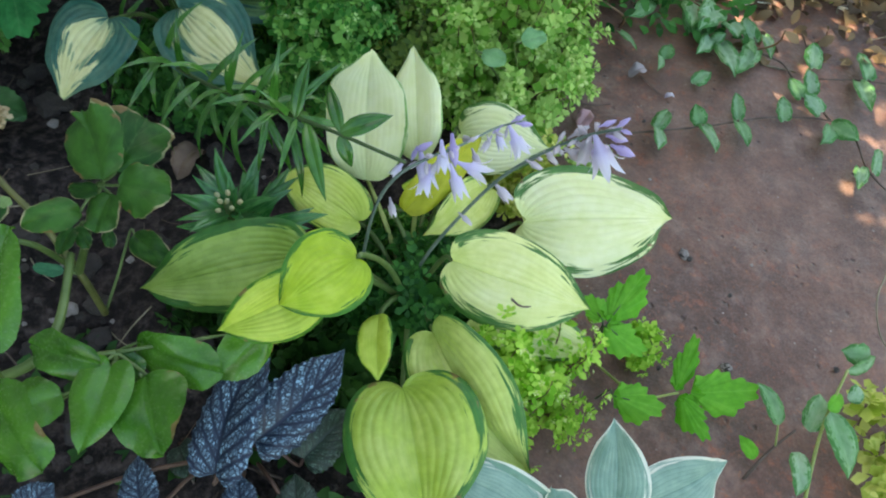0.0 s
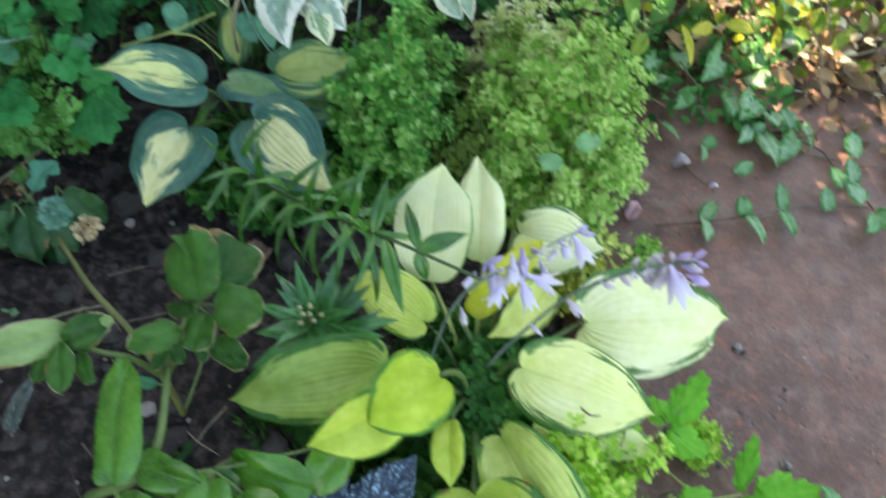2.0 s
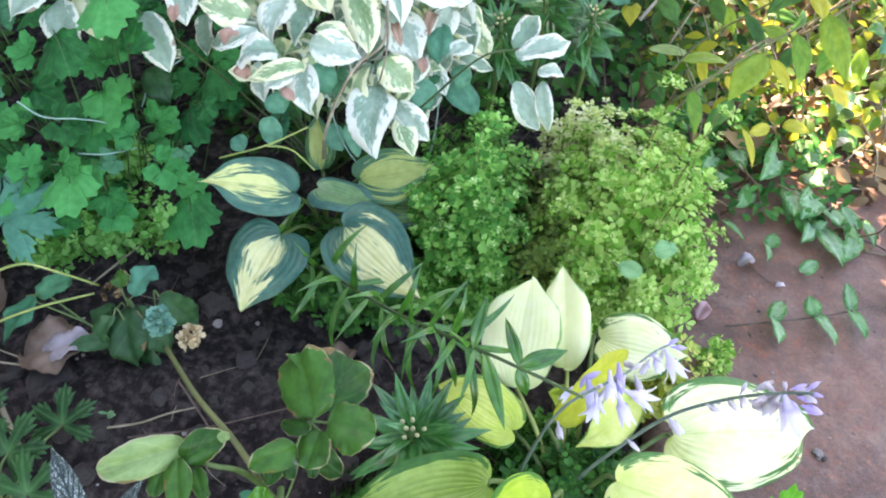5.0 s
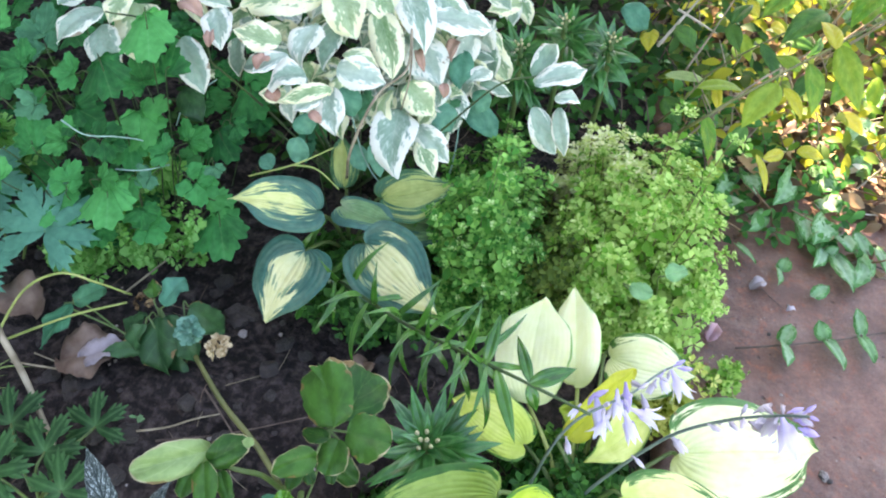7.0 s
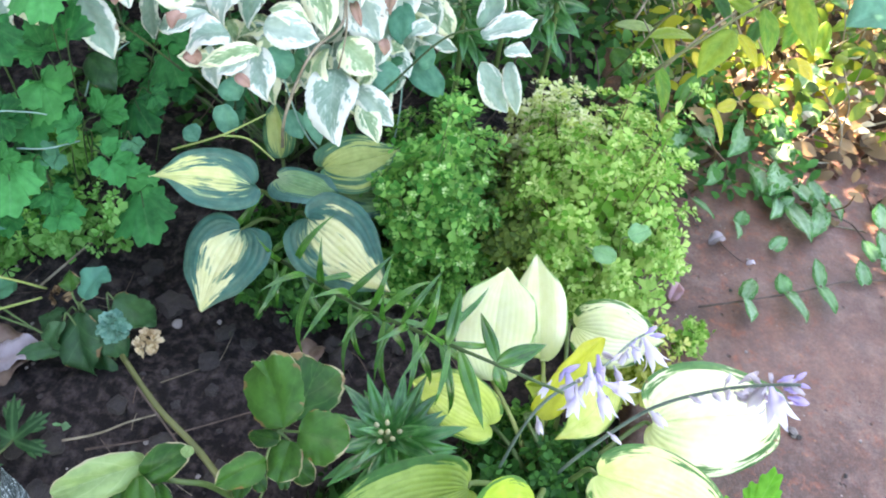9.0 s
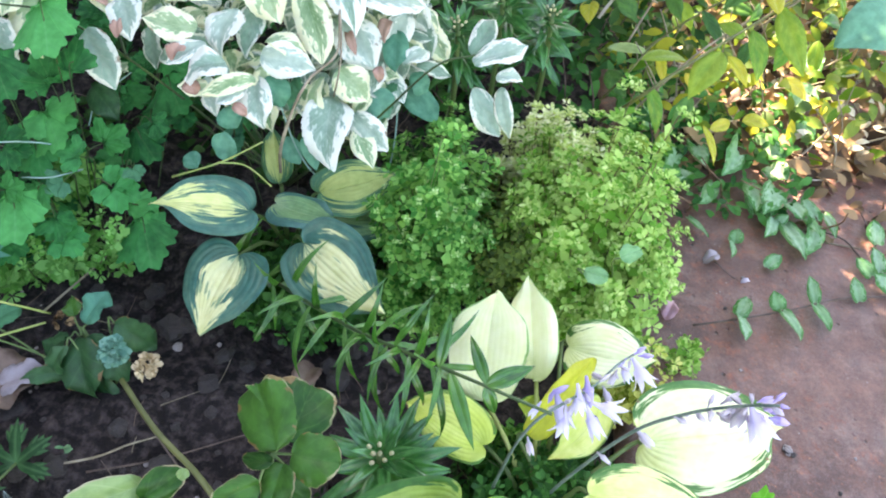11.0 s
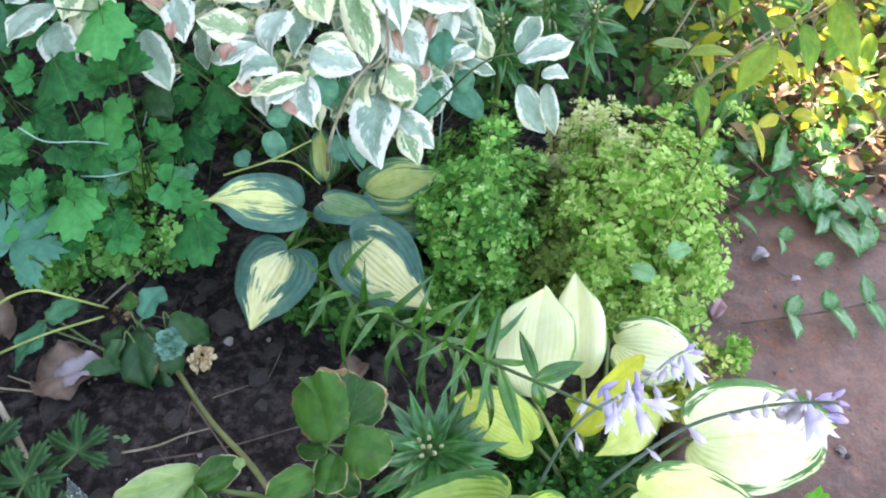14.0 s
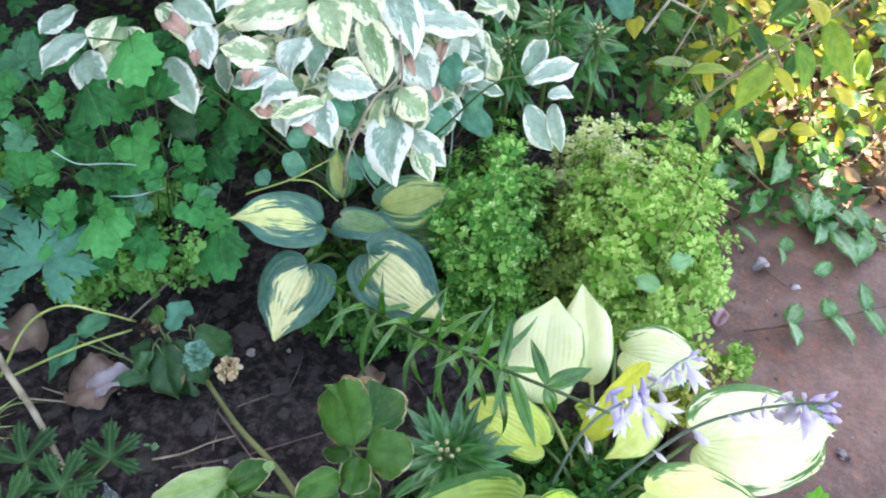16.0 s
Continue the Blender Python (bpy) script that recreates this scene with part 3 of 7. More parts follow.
def set_between(base, tip, roll=0.0, facing=FACING):
    """The pose of a leaf at base that points to tip, its face turned to facing, then rolled."""
    base, tip = Vector(base), Vector(tip)
    y = (tip - base).normalized()
    f = Vector(facing)
    z = (f - y * f.dot(y)).normalized()
    m = Matrix((y.cross(z), y, z)).transposed().to_4x4()
    return Matrix.Translation(base) @ m @ Matrix.Rotation(radians(roll), 4, "Y")


LEAF_COUNT = [0]


def leaf(plant, base, tip, width, mat, shape="hosta", roll=0.0, root=None, stalk=None, stalk_r=0.003, name="leaf", label="", facing=FACING, bow=0.02, **look_of):
    """One leaf of a plant, with its stalk from root if it has one."""
    LEAF_COUNT[0] += 1
    m = set_between(base, tip, roll, facing)
    length = (Vector(tip) - Vector(base)).length
    if shape in ("broad", "fan"):
        look_of = {"ragged": 0.07, "bulge": 0.10, "nu": 18, "nv": 30, "wave": 0.10, "tooth": 0.03, "teeth": 9, "stalk_r": 0.0015, **look_of}
        stalk_r = look_of.pop("stalk_r")
    vary = random.Random(LEAF_COUNT[0] * 3)
    if shape == "upright":
        look_of = {"rib_depth": width * 0.004, **look_of}
    if shape == "ovate":
        look_of = {**look_of, "twist": vary.uniform(-45, 45), "arch": look_of.get("arch", 0.08) + vary.uniform(-0.05, 0.12), "sway": vary.uniform(-0.05, 0.05)}
        width *= vary.uniform(0.95, 1.12)
    if shape in ("hosta", "heart", "pointed", "upright"):
        look_of = {"ribs": 7, "rib_depth": width * 0.0105, "bulge": 0.07, "nu": 98, "nv": 28, "wave": 0.07, "sway": vary.uniform(-0.05, 0.05), "skew": vary.uniform(-0.08, 0.08), "twist": vary.uniform(-16, 16), **look_of}
    ob = part(name, blade(name, length, width, mat, shape, seed=LEAF_COUNT[0], **look_of), plant, m, label)
    if root is not None:
        r, b = Vector(root), Vector(base)
        d = (Vector(tip) - b).normalized()
        mid = (r + b) / 2 + Vector((0, 0, bow))
        under = m.to_3x3() @ Vector((0, 0, stalk_r * 0.9))
        line = [r, mid, b - d * 0.008 - under * 4, b - under * 1.3]
        if (b - r).length < 0.045:
            line = [r, (r + b) / 2 - under * 2, b - under * 1.3]
        part("petiole", tube("petiole", line, stalk_r, stalk_r * 0.7, stalk or STEM, 6, origin=r), ob, Matrix.Translation(r))
    return ob


def leaflet(radius, lobes, depth, notch=0.3, rings=4, n=72, cup=0.24, seed=0):
    """Verts, faces and uvs of a round lobed leaflet from the origin along +Y."""
    rng = random.Random(seed)
    verts, uvs, faces = [], [], []
    wob = [rng.uniform(0.8, 1.18) for _ in range(lobes + 2)]
    for i in range(rings + 1):
        s = i / rings
        for k in range(n):
            th = 2 * math.pi * k / n
            t = th / (2 * math.pi) * lobes
            lobe = abs(math.sin(math.pi * t)) ** 0.8
            scallop = 0.20 * abs(2 * ((t * 3 + 0.15) % 1) - 1)
            r = radius * ((1 - depth) + depth * lobe + scallop) * wob[int(t) % len(wob)]
            d = Vector((math.sin(th), -math.cos(th), 0))
            r *= (1 - notch * max(0, -d.y) ** 4) * (1 + 0.16 * max(0, d.y) ** 2)
            p = Vector((0, radius * 0.66 * s, 0)) + d * r * s * 0.76
            p.z = cup * radius * s * s * math.sin(2 * th + 1 + seed) * 0.8 + 0.04 * radius * math.sin(3 * th + seed) * s
            verts.append(p)
            uvs.append((0.5 + 0.5 * s * math.sin(th), 0.5 - 0.5 * s * math.cos(th)))
    for i in range(rings):
        for k in range(n):
            a, b = i * n + k, i * n + (k + 1) % n
            faces.append((a, b, b + n, a + n))
    return verts, faces, uvs


def joined(pieces):
    """Verts, faces and uvs of several (verts, faces, uvs, matrix)."""
    V, F, U = [], [], []
    for v, f, u, m in pieces:
        k = len(V)
        V += [m @ Vector(p) for p in v]
        F += [tuple(i + k for i in face) for face in f]
        U += list(u)
    return V, F, U


def lobed(kind, seed):
    """A celandine leaf about 1.45 long: one scalloped blade, or three to five lobed leaflets."""
    if kind == "single":
        return leaflet(1.0, 5, 0.32, n=84, seed=seed)
    pieces = [(*leaflet(0.62, 5, 0.3, rings=3, n=60, seed=seed), Matrix.Translation((0, 0.62, 0)))]
    pairs = ((0.62, 0.46, 58),) if kind == "three" else ((0.70, 0.44, 55), (0.28, 0.36, 70))
    for y, r, turn in pairs:
        for sign in (1, -1):
            m = Matrix.Translation((sign * 0.03, y, 0.01)) @ Matrix.Rotation(radians(-sign * turn), 4, "Z") @ Matrix.Rotation(0.15, 4, "X")
            pieces.append((*leaflet(r, 5, 0.3, rings=3, n=60, seed=seed + y), m))
    return joined(pieces)


def tiny_leaf(bend=0.15, w=0.62):
    """A small blunt leaf, one long."""
    verts = [(0, 0, 0), (-w * 0.28, 0.3, 0.03), (w * 0.28, 0.3, 0.03), (-w * 0.5, 0.68, bend * 0.6), (0, 0.66, bend * 0.35), (w * 0.5, 0.68, bend * 0.6), (0, 1, bend * 0.5), (0, 0.32, -0.02)]
    faces = [(0, 7, 1), (0, 2, 7), (1, 7, 4, 3), (7, 2, 5, 4), (3, 4, 6), (4, 5, 6)]
    return np.array(verts), faces


def small_leaf(w=0.5, bend=0.2):
    """A pointed oval leaf, one long, a little folded and arched."""
    rows = [(0.0, 0.06), (0.18, 0.62), (0.42, 1.0), (0.66, 0.86), (0.86, 0.45), (1.0, 0.03)]
    verts, faces = [], []
    for y, half in rows:
        lift = bend * 4 * y * (1 - y) * 0.5
        verts += [(-w / 2 * half, y, lift + 0.12 * half * w), (0, y, lift), (w / 2 * half, y, lift + 0.12 * half * w)]
    for i in range(len(rows) - 1):
        a = 3 * i
        faces += [(a, a + 1, a + 4, a + 3), (a + 1, a + 2, a + 5, a + 4)]
    return np.array(verts), faces


def scatter_mesh(name, places, mat, shape=None):
    """Many small leaves in one mesh: places are (position, direction, face, size)."""
    tv, tf = shape or tiny_leaf()
    V, F = [], []
    for p, d, f, s in places:
        y = Vector(d).normalized()
        z = Vector(f) - y * Vector(f).dot(y)
        if z.length < 1e-3:
            z = y.orthogonal()
        z.normalize()
        m = np.array((y.cross(z), y, z)) * s
        k = len(V)
        V += [tuple(q) for q in (tv @ m + np.array(p))]
        F += [tuple(i + k for i in face) for face in tf]
    return mesh_of(name, V, F, mat)


def whorl(rng, at, up, size, count, places, spread=0.9):
    """A small rosette of leaves round a shoot's tip."""
    up = Vector(up).normalized()
    a = up.orthogonal().normalized()
    b = up.cross(a)
    off = rng.uniform(0, 6.28)
    for k in range(count):
        th = off + 2 * math.pi * k / count + rng.uniform(-0.3, 0.3)
        d = (a * math.cos(th) + b * math.sin(th)) * spread + up * rng.uniform(0.05, 0.55)
        places.append((Vector(at) + d * size * 0.15, d, up, size * rng.uniform(0.75, 1.2)))


# ---- ground, path and added walls ----
def soil_height(x, y):
    bank = ease((0.26 - x) / 0.4)
    lumps = noise.fractal(Vector((x * 9, y * 9, 0.3)), 1.0, 2.0, 4) * 0.023 + noise.noise(Vector((x * 2.5, y * 2.5, 4))) * 0.012
    near = ease((3.0 - abs(x)) / 1.0) * ease((3.5 - abs(y)) / 1.0)
    return -0.014 + bank * (0.046 + lumps * near)


def ground_lines(lo, hi, step, far):
    n = round((hi - lo) / step)
    inner = [lo + step * k for k in range(n + 1)]
    ring = [0.1, 0.3, 0.7, 1.6, 4, 10, 30, 100, far]
    return [lo - r for r in reversed(ring)] + inner + [hi + r for r in ring]


def build_ground():
    xs, ys = ground_lines(-1.3, 0.5, 0.012, 400), ground_lines(-0.1, 1.9, 0.014, 400)
    verts = [(x, y, soil_height(x, y)) for y in ys for x in xs]
    w = len(xs)
    faces = [(j * w + i, j * w + i + 1, (j + 1) * w + i + 1, (j + 1) * w + i) for j in range(len(ys) - 1) for i in range(w - 1)]
    return lone("ground", mesh_of("ground", verts, faces, SOIL), Matrix(), "bare dark brown garden soil with crumbs and clods", "soil", kind="structure")


def build_sheet():
    """The rusted iron sheet that serves as a path beside the bed."""
    bm = bmesh.new()
    nx, ny = 60, 100
    x0, x1, y0, y1 = 0.13, 1.75, -0.7, 1.62
    rows = []
    for layer in (0.0, -0.005):
        rows.append([[bm.verts.new((x0 + (x1 - x0) * i / nx + 0.006 * noise.noise(Vector((j * 0.3, i * 0.2, 1))), y0 + (y1 - y0) * j / ny,
                                    layer + 0.004 * noise.noise(Vector((i * 0.09, j * 0.08, 7))) + 0.0015 * noise.noise(Vector((i * 0.4, j * 0.4, 2)))))
                      for i in range(nx + 1)] for j in range(ny + 1)])
    top, low = rows
    for j in range(ny):
        for i in range(nx):
            bm.faces.new((top[j][i], top[j][i + 1], top[j + 1][i + 1], top[j + 1][i]))
            bm.faces.new((low[j][i], low[j + 1][i], low[j + 1][i + 1], low[j][i + 1]))
    for i in range(nx):
        bm.faces.new((top[0][i + 1], top[0][i], low[0][i], low[0][i + 1]))
        bm.faces.new((top[ny][i], top[ny][i + 1], low[ny][i + 1], low[ny][i]))
    for j in range(ny):
        bm.faces.new((top[j][0], top[j + 1][0], low[j + 1][0], low[j][0]))
        bm.faces.new((top[j + 1][nx], top[j][nx], low[j][nx], low[j + 1][nx]))
    me = bpy.data.meshes.new("pavement")
    bm.to_mesh(me)
    bm.free()
    me.polygons.foreach_set("use_smooth", [True] * len(me.polygons))
    me.materials.append(RUST)
    return lone("pavement", me, Matrix(), "flat rusty brown iron sheet laid as garden path", "path", kind="structure")


def build_wall(name, m, label):
    bm = bmesh.new()
    bmesh.ops.create_cube(bm, size=1.0, matrix=m)
    bmesh.ops.bevel(bm, geom=bm.edges[:], offset=0.015, segments=2, affect="EDGES")
    me = bpy.data.meshes.new(name)
    bm.to_mesh(me)
    bm.free()
    me.materials.append(PLASTER)
    return lone(name, me, Matrix(), label, "wall", kind="structure")


build_ground()
build_sheet()
# two unseen walls, added to keep sun and side sky off the bed
build_wall("wall_north", Matrix.Translation((-2.34, 2.7, 1.65)) @ Matrix.Diagonal((4.0, 0.25, 3.4, 1)), "plain grey wall added out of view to shade the bed")
build_wall("wall_west", Matrix.Translation((-1.6, 0.3, 1.65)) @ Matrix.Diagonal((0.25, 4.5, 3.4, 1)), "plain grey wall added out of view to block side sky")


# ---- the golden hosta ----
CROWN = (0.028, 0.458, 0.025)
hosta = thing("hosta", CROWN, "golden hosta with pale yellow-green leaves edged dark green, in flower", "hosta")
leaf(hosta, (-0.038, 0.553, 0.100), (-0.046, 0.607, 0.229), 0.086, CLEAR,"upright",root=CROWN,arch=-0.03,fold=0.1,stalk=PALE_STEM)
leaf(hosta, (0.012, 0.583, 0.110), (-0.011, 0.658, 0.197), 0.058, CLEAR,"upright",roll=-22,root=CROWN,arch=0.04,fold=0.55,stalk=PALE_STEM)
leaf(hosta, (0.130, 0.522, 0.115), (0.292, 0.573, 0.101), 0.121, PALE,"hosta",roll=-6,root=CROWN,arch=0.08,fold=-0.2)
leaf(hosta, (0.065, 0.446, 0.140), (0.198, 0.429, 0.125), 0.087, PALE,"hosta",roll=4,root=CROWN,arch=0.10,fold=0.28)
leaf(hosta, (0.052, 0.633, 0.110), (0.150, 0.625, 0.120), 0.078, PALE,"hosta",roll=12,root=CROWN,arch=0.12,fold=0.2)
leaf(hosta, (0.009, 0.514, 0.110), (0.071, 0.596, 0.150), 0.044, AMBER,"upright",roll=32,root=CROWN,arch=0.05,fold=0.35)
leaf(hosta, (0.090, 0.569, 0.100), (0.033, 0.495, 0.100), 0.051, LEMON,"hosta",roll=-10,root=CROWN,arch=0.12,fold=0.25)
leaf(hosta, (-0.036, 0.505, 0.090), (-0.125, 0.537, 0.100), 0.066, LEMON,"heart",roll=8,root=CROWN,arch=0.1,fold=0.15)
leaf(hosta, (-0.010, 0.368, 0.240), (-0.057, 0.324, 0.230), 0.066, GOLD,"heart",roll=-6,root=CROWN,arch=0.10,fold=-0.45,bow=0.03)
leaf(hosta, (-0.035, 0.361, 0.215), (-0.104, 0.311, 0.195), 0.056, GOLD,"hosta",roll=-25,root=CROWN,arch=0.08,fold=0.5)
leaf(hosta, (-0.060, 0.393, 0.190), (-0.183, 0.347, 0.170), 0.076, OLIVE,"hosta",roll=-8,root=CROWN,arch=0.06,fold=0.12)
leaf(hosta, (0.007, 0.391, 0.115), (0.017, 0.333, 0.100), 0.034, GOLD,"upright",roll=15,root=CROWN,arch=0.1,fold=0.4)
leaf(hosta, (0.040, 0.331, 0.100), (0.082, 0.217, 0.075), 0.122, MIDDLE,"heart",roll=0,root=CROWN,arch=0.06,fold=0.32)
leaf(hosta, (0.058, 0.390, 0.100), (0.168, 0.288, 0.060), 0.085, MIDDLE,"hosta",roll=10,root=CROWN,arch=0.14,fold=0.75)
leaf(hosta, (0.096, 0.424, 0.080), (0.227, 0.420, 0.060), 0.056, PALE,"hosta",roll=5,root=CROWN,arch=0.1,fold=0.15)
leaf(hosta, (0.027, 0.570, 0.070), (0.000, 0.560, 0.090), 0.031, GOLD,"upright",root=CROWN,arch=0.05,fold=0.3)

stem(hosta, [(0.120, 0.406, 0.158), (0.127, 0.401, 0.158), (0.133, 0.401, 0.157), (0.138, 0.403, 0.156)], 0.0011, 0.0006, DARK_TWIG, "leaf_scar", "dark withered tear in a leaf")


def flower_mesh(name, length, width, mat, closed=0.0, seed=0):
    """A narrow tube that opens into six pointed petals, from the origin along +Y."""
    rng = random.Random(seed)
    verts, uvs, faces = [], [], []
    n, rings, split = 18, 6, 0.46
    bore = lambda s: width * (0.05 + 0.13 * ease(s * 1.6) * (1 - 0.25 * closed))
    for i in range(rings + 1):
        s = split * i / rings
        for k in range(n):
            th = 2 * math.pi * k / n
            verts.append((bore(s) * math.cos(th), length * s, bore(s) * math.sin(th)))
            uvs.append((k / n, s))
    for i in range(rings):
        for k in range(n):
            a, b = i * n + k, i * n + (k + 1) % n
            faces.append((a, b, b + n, a + n))
    across, along = 4, 8
    for petal in range(6):
        mid = 2 * math.pi * petal / 6
        lift = (1 - closed) * rng.uniform(0.75, 1.2)
        reach = rng.uniform(0.92, 1.06)
        first = len(verts)
        for i in range(along + 1):
            t = i / along
            s = split * 0.8 + (1 - split * 0.8) * t * reach
            r = bore(split) * (1 - closed * 0.85 * t ** 1.5) + width * 0.30 * lift * t ** 2.0 + (0.0006 if petal % 2 else 0)
            span = 0.62 * (1 + 0.25 * math.sin(math.pi * t)) * max(0.02, 1 - t ** 3)
            half = bore(split) * span
            for k in range(across + 1):
                u = 2 * k / across - 1
                rr = r + half * 0.25 * (1 - u * u)
                x, z = rr * math.cos(mid) - u * half * math.sin(mid), rr * math.sin(mid) + u * half * math.cos(mid)
                verts.append((x, length * s - 0.12 * length * lift * t ** 3, z))
                uvs.append(((petal + 0.5 + u * 0.45) / 6, s))
        for i in range(along):
            for k in range(across):
                a = first + i * (across + 1) + k
                faces.append((a, a + 1, a + across + 2, a + across + 1))
    return mesh_of(name, verts, faces, mat, uvs)


FLOWER = [flower_mesh("flower", 0.054, 0.05, LILAC, 0.0, 1), flower_mesh("flower", 0.05, 0.042, LILAC, 0.45, 2)]
BUD = flower_mesh("bud", 0.027, 0.026, PURPLE, 1.0, 3)
WILT = [flower_mesh("wilted_flower", 0.028, 0.026, WILTED, 0.6, 4), flower_mesh("wilted_flower", 0.024, 0.020, WILTED, 0.9, 5)]


def bloom(stalk, at, to, kind="flower", which=0, scale=1.0):
    me = {"flower": FLOWER, "bud": [BUD], "wilted_flower": WILT}[kind][which]
    part(kind, me, stalk, set_between(at, to, LEAF_COUNT[0] * 37) @ Matrix.Scale(scale * 0.68, 4))
    LEAF_COUNT[0] += 1


tall = stem(hosta, [(0.026, 0.458, 0.060), (0.046, 0.461, 0.140), (0.083, 0.468, 0.230), (0.113, 0.459, 0.290), (0.138, 0.447, 0.330), (0.155, 0.439, 0.350)], 0.0019, 0.0011, SCAPE, "flower_stalk", "grey-green leaning flower stalk")
low = stem(hosta, [(-0.023, 0.459, 0.090), (-0.014, 0.465, 0.170), (0.001, 0.478, 0.205), (0.025, 0.493, 0.220), (0.052, 0.515, 0.220), (0.083, 0.554, 0.210), (0.110, 0.580, 0.200)], 0.0018, 0.0010, SCAPE, "flower_stalk", "grey-green leaning flower stalk")
bloom(tall, (0.141, 0.445, 0.335), (0.161, 0.435, 0.305), "flower", 0, 1.02)
bloom(tall, (0.148, 0.440, 0.340), (0.165, 0.444, 0.335), "bud", 0, 0.99)
bloom(tall, (0.153, 0.437, 0.335), (0.173, 0.440, 0.325), "bud", 0, 1.23)
bloom(tall, (0.153, 0.444, 0.345), (0.162, 0.451, 0.350), "bud", 0, 0.68)
bloom(tall, (0.155, 0.443, 0.345), (0.165, 0.441, 0.345), "bud", 0, 0.56)
bloom(tall, (0.141, 0.442, 0.345), (0.152, 0.446, 0.350), "bud", 0, 0.69)
bloom(tall, (0.126, 0.450, 0.310), (0.147, 0.455, 0.295), "wilted_flower", 0, 1.38)
bloom(tall, (0.140, 0.448, 0.330), (0.142, 0.448, 0.300), "wilted_flower", 0, 1.58)
bloom(tall, (0.127, 0.455, 0.315), (0.140, 0.462, 0.325), "wilted_flower", 1, 1.09)
bloom(tall, (0.121, 0.457, 0.305), (0.126, 0.467, 0.310), "wilted_flower", 1, 0.75)
bloom(tall, (0.114, 0.458, 0.295), (0.127, 0.455, 0.285), "wilted_flower", 1, 1.02)
bloom(tall, (0.103, 0.459, 0.280), (0.118, 0.461, 0.270), "wilted_flower", 1, 1.11)
bloom(tall, (0.084, 0.469, 0.235), (0.103, 0.458, 0.225), "wilted_flower", 0, 1.27)
bloom(tall, (0.061, 0.465, 0.190), (0.075, 0.457, 0.185), "wilted_flower", 1, 1.03)
bloom(low, (0.017, 0.509, 0.215), (0.034, 0.477, 0.190), "flower", 1, 1.29)
bloom(low, (0.012, 0.502, 0.215), (0.028, 0.509, 0.225), "bud", 0, 1.10)
bloom(low, (0.015, 0.506, 0.220), (0.012, 0.496, 0.210), "bud", 0, 0.79)
bloom(low, (0.035, 0.509, 0.230), (0.043, 0.490, 0.205), "flower", 1, 0.95)
bloom(low, (0.043, 0.519, 0.230), (0.051, 0.497, 0.210), "bud", 0, 1.68)
bloom(low, (0.046, 0.497, 0.215), (0.064, 0.476, 0.190), "flower", 1, 1.10)
bloom(low, (0.052, 0.500, 0.215), (0.085, 0.499, 0.205), "flower", 0, 0.94)
bloom(low, (0.030, 0.491, 0.210), (0.025, 0.472, 0.190), "flower", 0, 0.76)
bloom(low, (0.035, 0.500, 0.215), (0.031, 0.487, 0.205), "wilted_flower", 0, 0.89)
bloom(low, (0.006, 0.500, 0.205), (-0.004, 0.485, 0.195), "flower", 1, 0.61)
bloom(low, (0.082, 0.553, 0.210), (0.094, 0.539, 0.195), "flower", 1, 0.70)
bloom(low, (0.094, 0.560, 0.210), (0.116, 0.539, 0.190), "flower", 0, 0.99)
bloom(low, (0.080, 0.548, 0.205), (0.073, 0.533, 0.195), "wilted_flower", 0, 1.02)
bloom(low, (0.096, 0.565, 0.210), (0.108, 0.575, 0.212), "bud", 0, 0.86)
bloom(low, (0.100, 0.564, 0.210), (0.117, 0.568, 0.208), "bud", 0, 0.96)
bloom(low, (0.088, 0.559, 0.210), (0.080, 0.550, 0.205), "bud", 0, 0.71)
bloom(low, (0.063, 0.522, 0.212), (0.073, 0.511, 0.200), "wilted_flower", 0, 1.00)
bloom(low, (-0.002, 0.475, 0.180), (0.005, 0.463, 0.165), "wilted_flower", 0, 1.07)


def dry_bits(stalk, points, seed):
    """Spent flowers and small bracts along a flower stalk."""
    rng = random.Random(seed)
    line = smooth_line(points, 8)
    for k in range(12):
        p = line[int(len(line) * (0.3 + 0.68 * k / 12))]
        d = Vector((rng.uniform(-1, 1), rng.uniform(-1, 0.6), rng.uniform(-0.9, 0.5)))
        bloom(stalk, p, p + d, "wilted_flower", k % 2, rng.uniform(0.45, 0.95))


dry_bits(tall, [(0.083, 0.468, 0.230), (0.113, 0.459, 0.290), (0.138, 0.447, 0.330), (0.151, 0.442, 0.345)], 2)
dry_bits(low, [(0.001, 0.478, 0.205), (0.025, 0.493, 0.220), (0.052, 0.515, 0.220), (0.099, 0.569, 0.205)], 3)

# ---- the hosta with cream-splashed dark leaves ----
SPLASH_CROWN = (-0.322, 0.775, 0.040)
splashed = thing("hosta", SPLASH_CROWN, "hosta with blue-green leaves splashed cream in the middle", "hosta")
leaf(splashed, (-0.342, 0.707, 0.185), (-0.438, 0.669, 0.215), 0.075, SPLASH, "pointed", roll=8, root=SPLASH_CROWN, arch=0.05, fold=0.28)
leaf(splashed, (-0.345, 0.667, 0.150), (-0.363, 0.570, 0.121), 0.097, SPLASH, "pointed", roll=-6, root=SPLASH_CROWN, arch=0.06, fold=0.12)
leaf(splashed, (-0.271, 0.687, 0.165), (-0.165, 0.628, 0.130), 0.103, SPLASH, "pointed", roll=6, root=SPLASH_CROWN, arch=0.14, fold=-0.3)
leaf(splashed, (-0.319, 0.739, 0.170), (-0.242, 0.720, 0.180), 0.060, SPLASH_DARK, "heart", roll=-24, root=SPLASH_CROWN, arch=-0.06, fold=0.5, twist=-20)
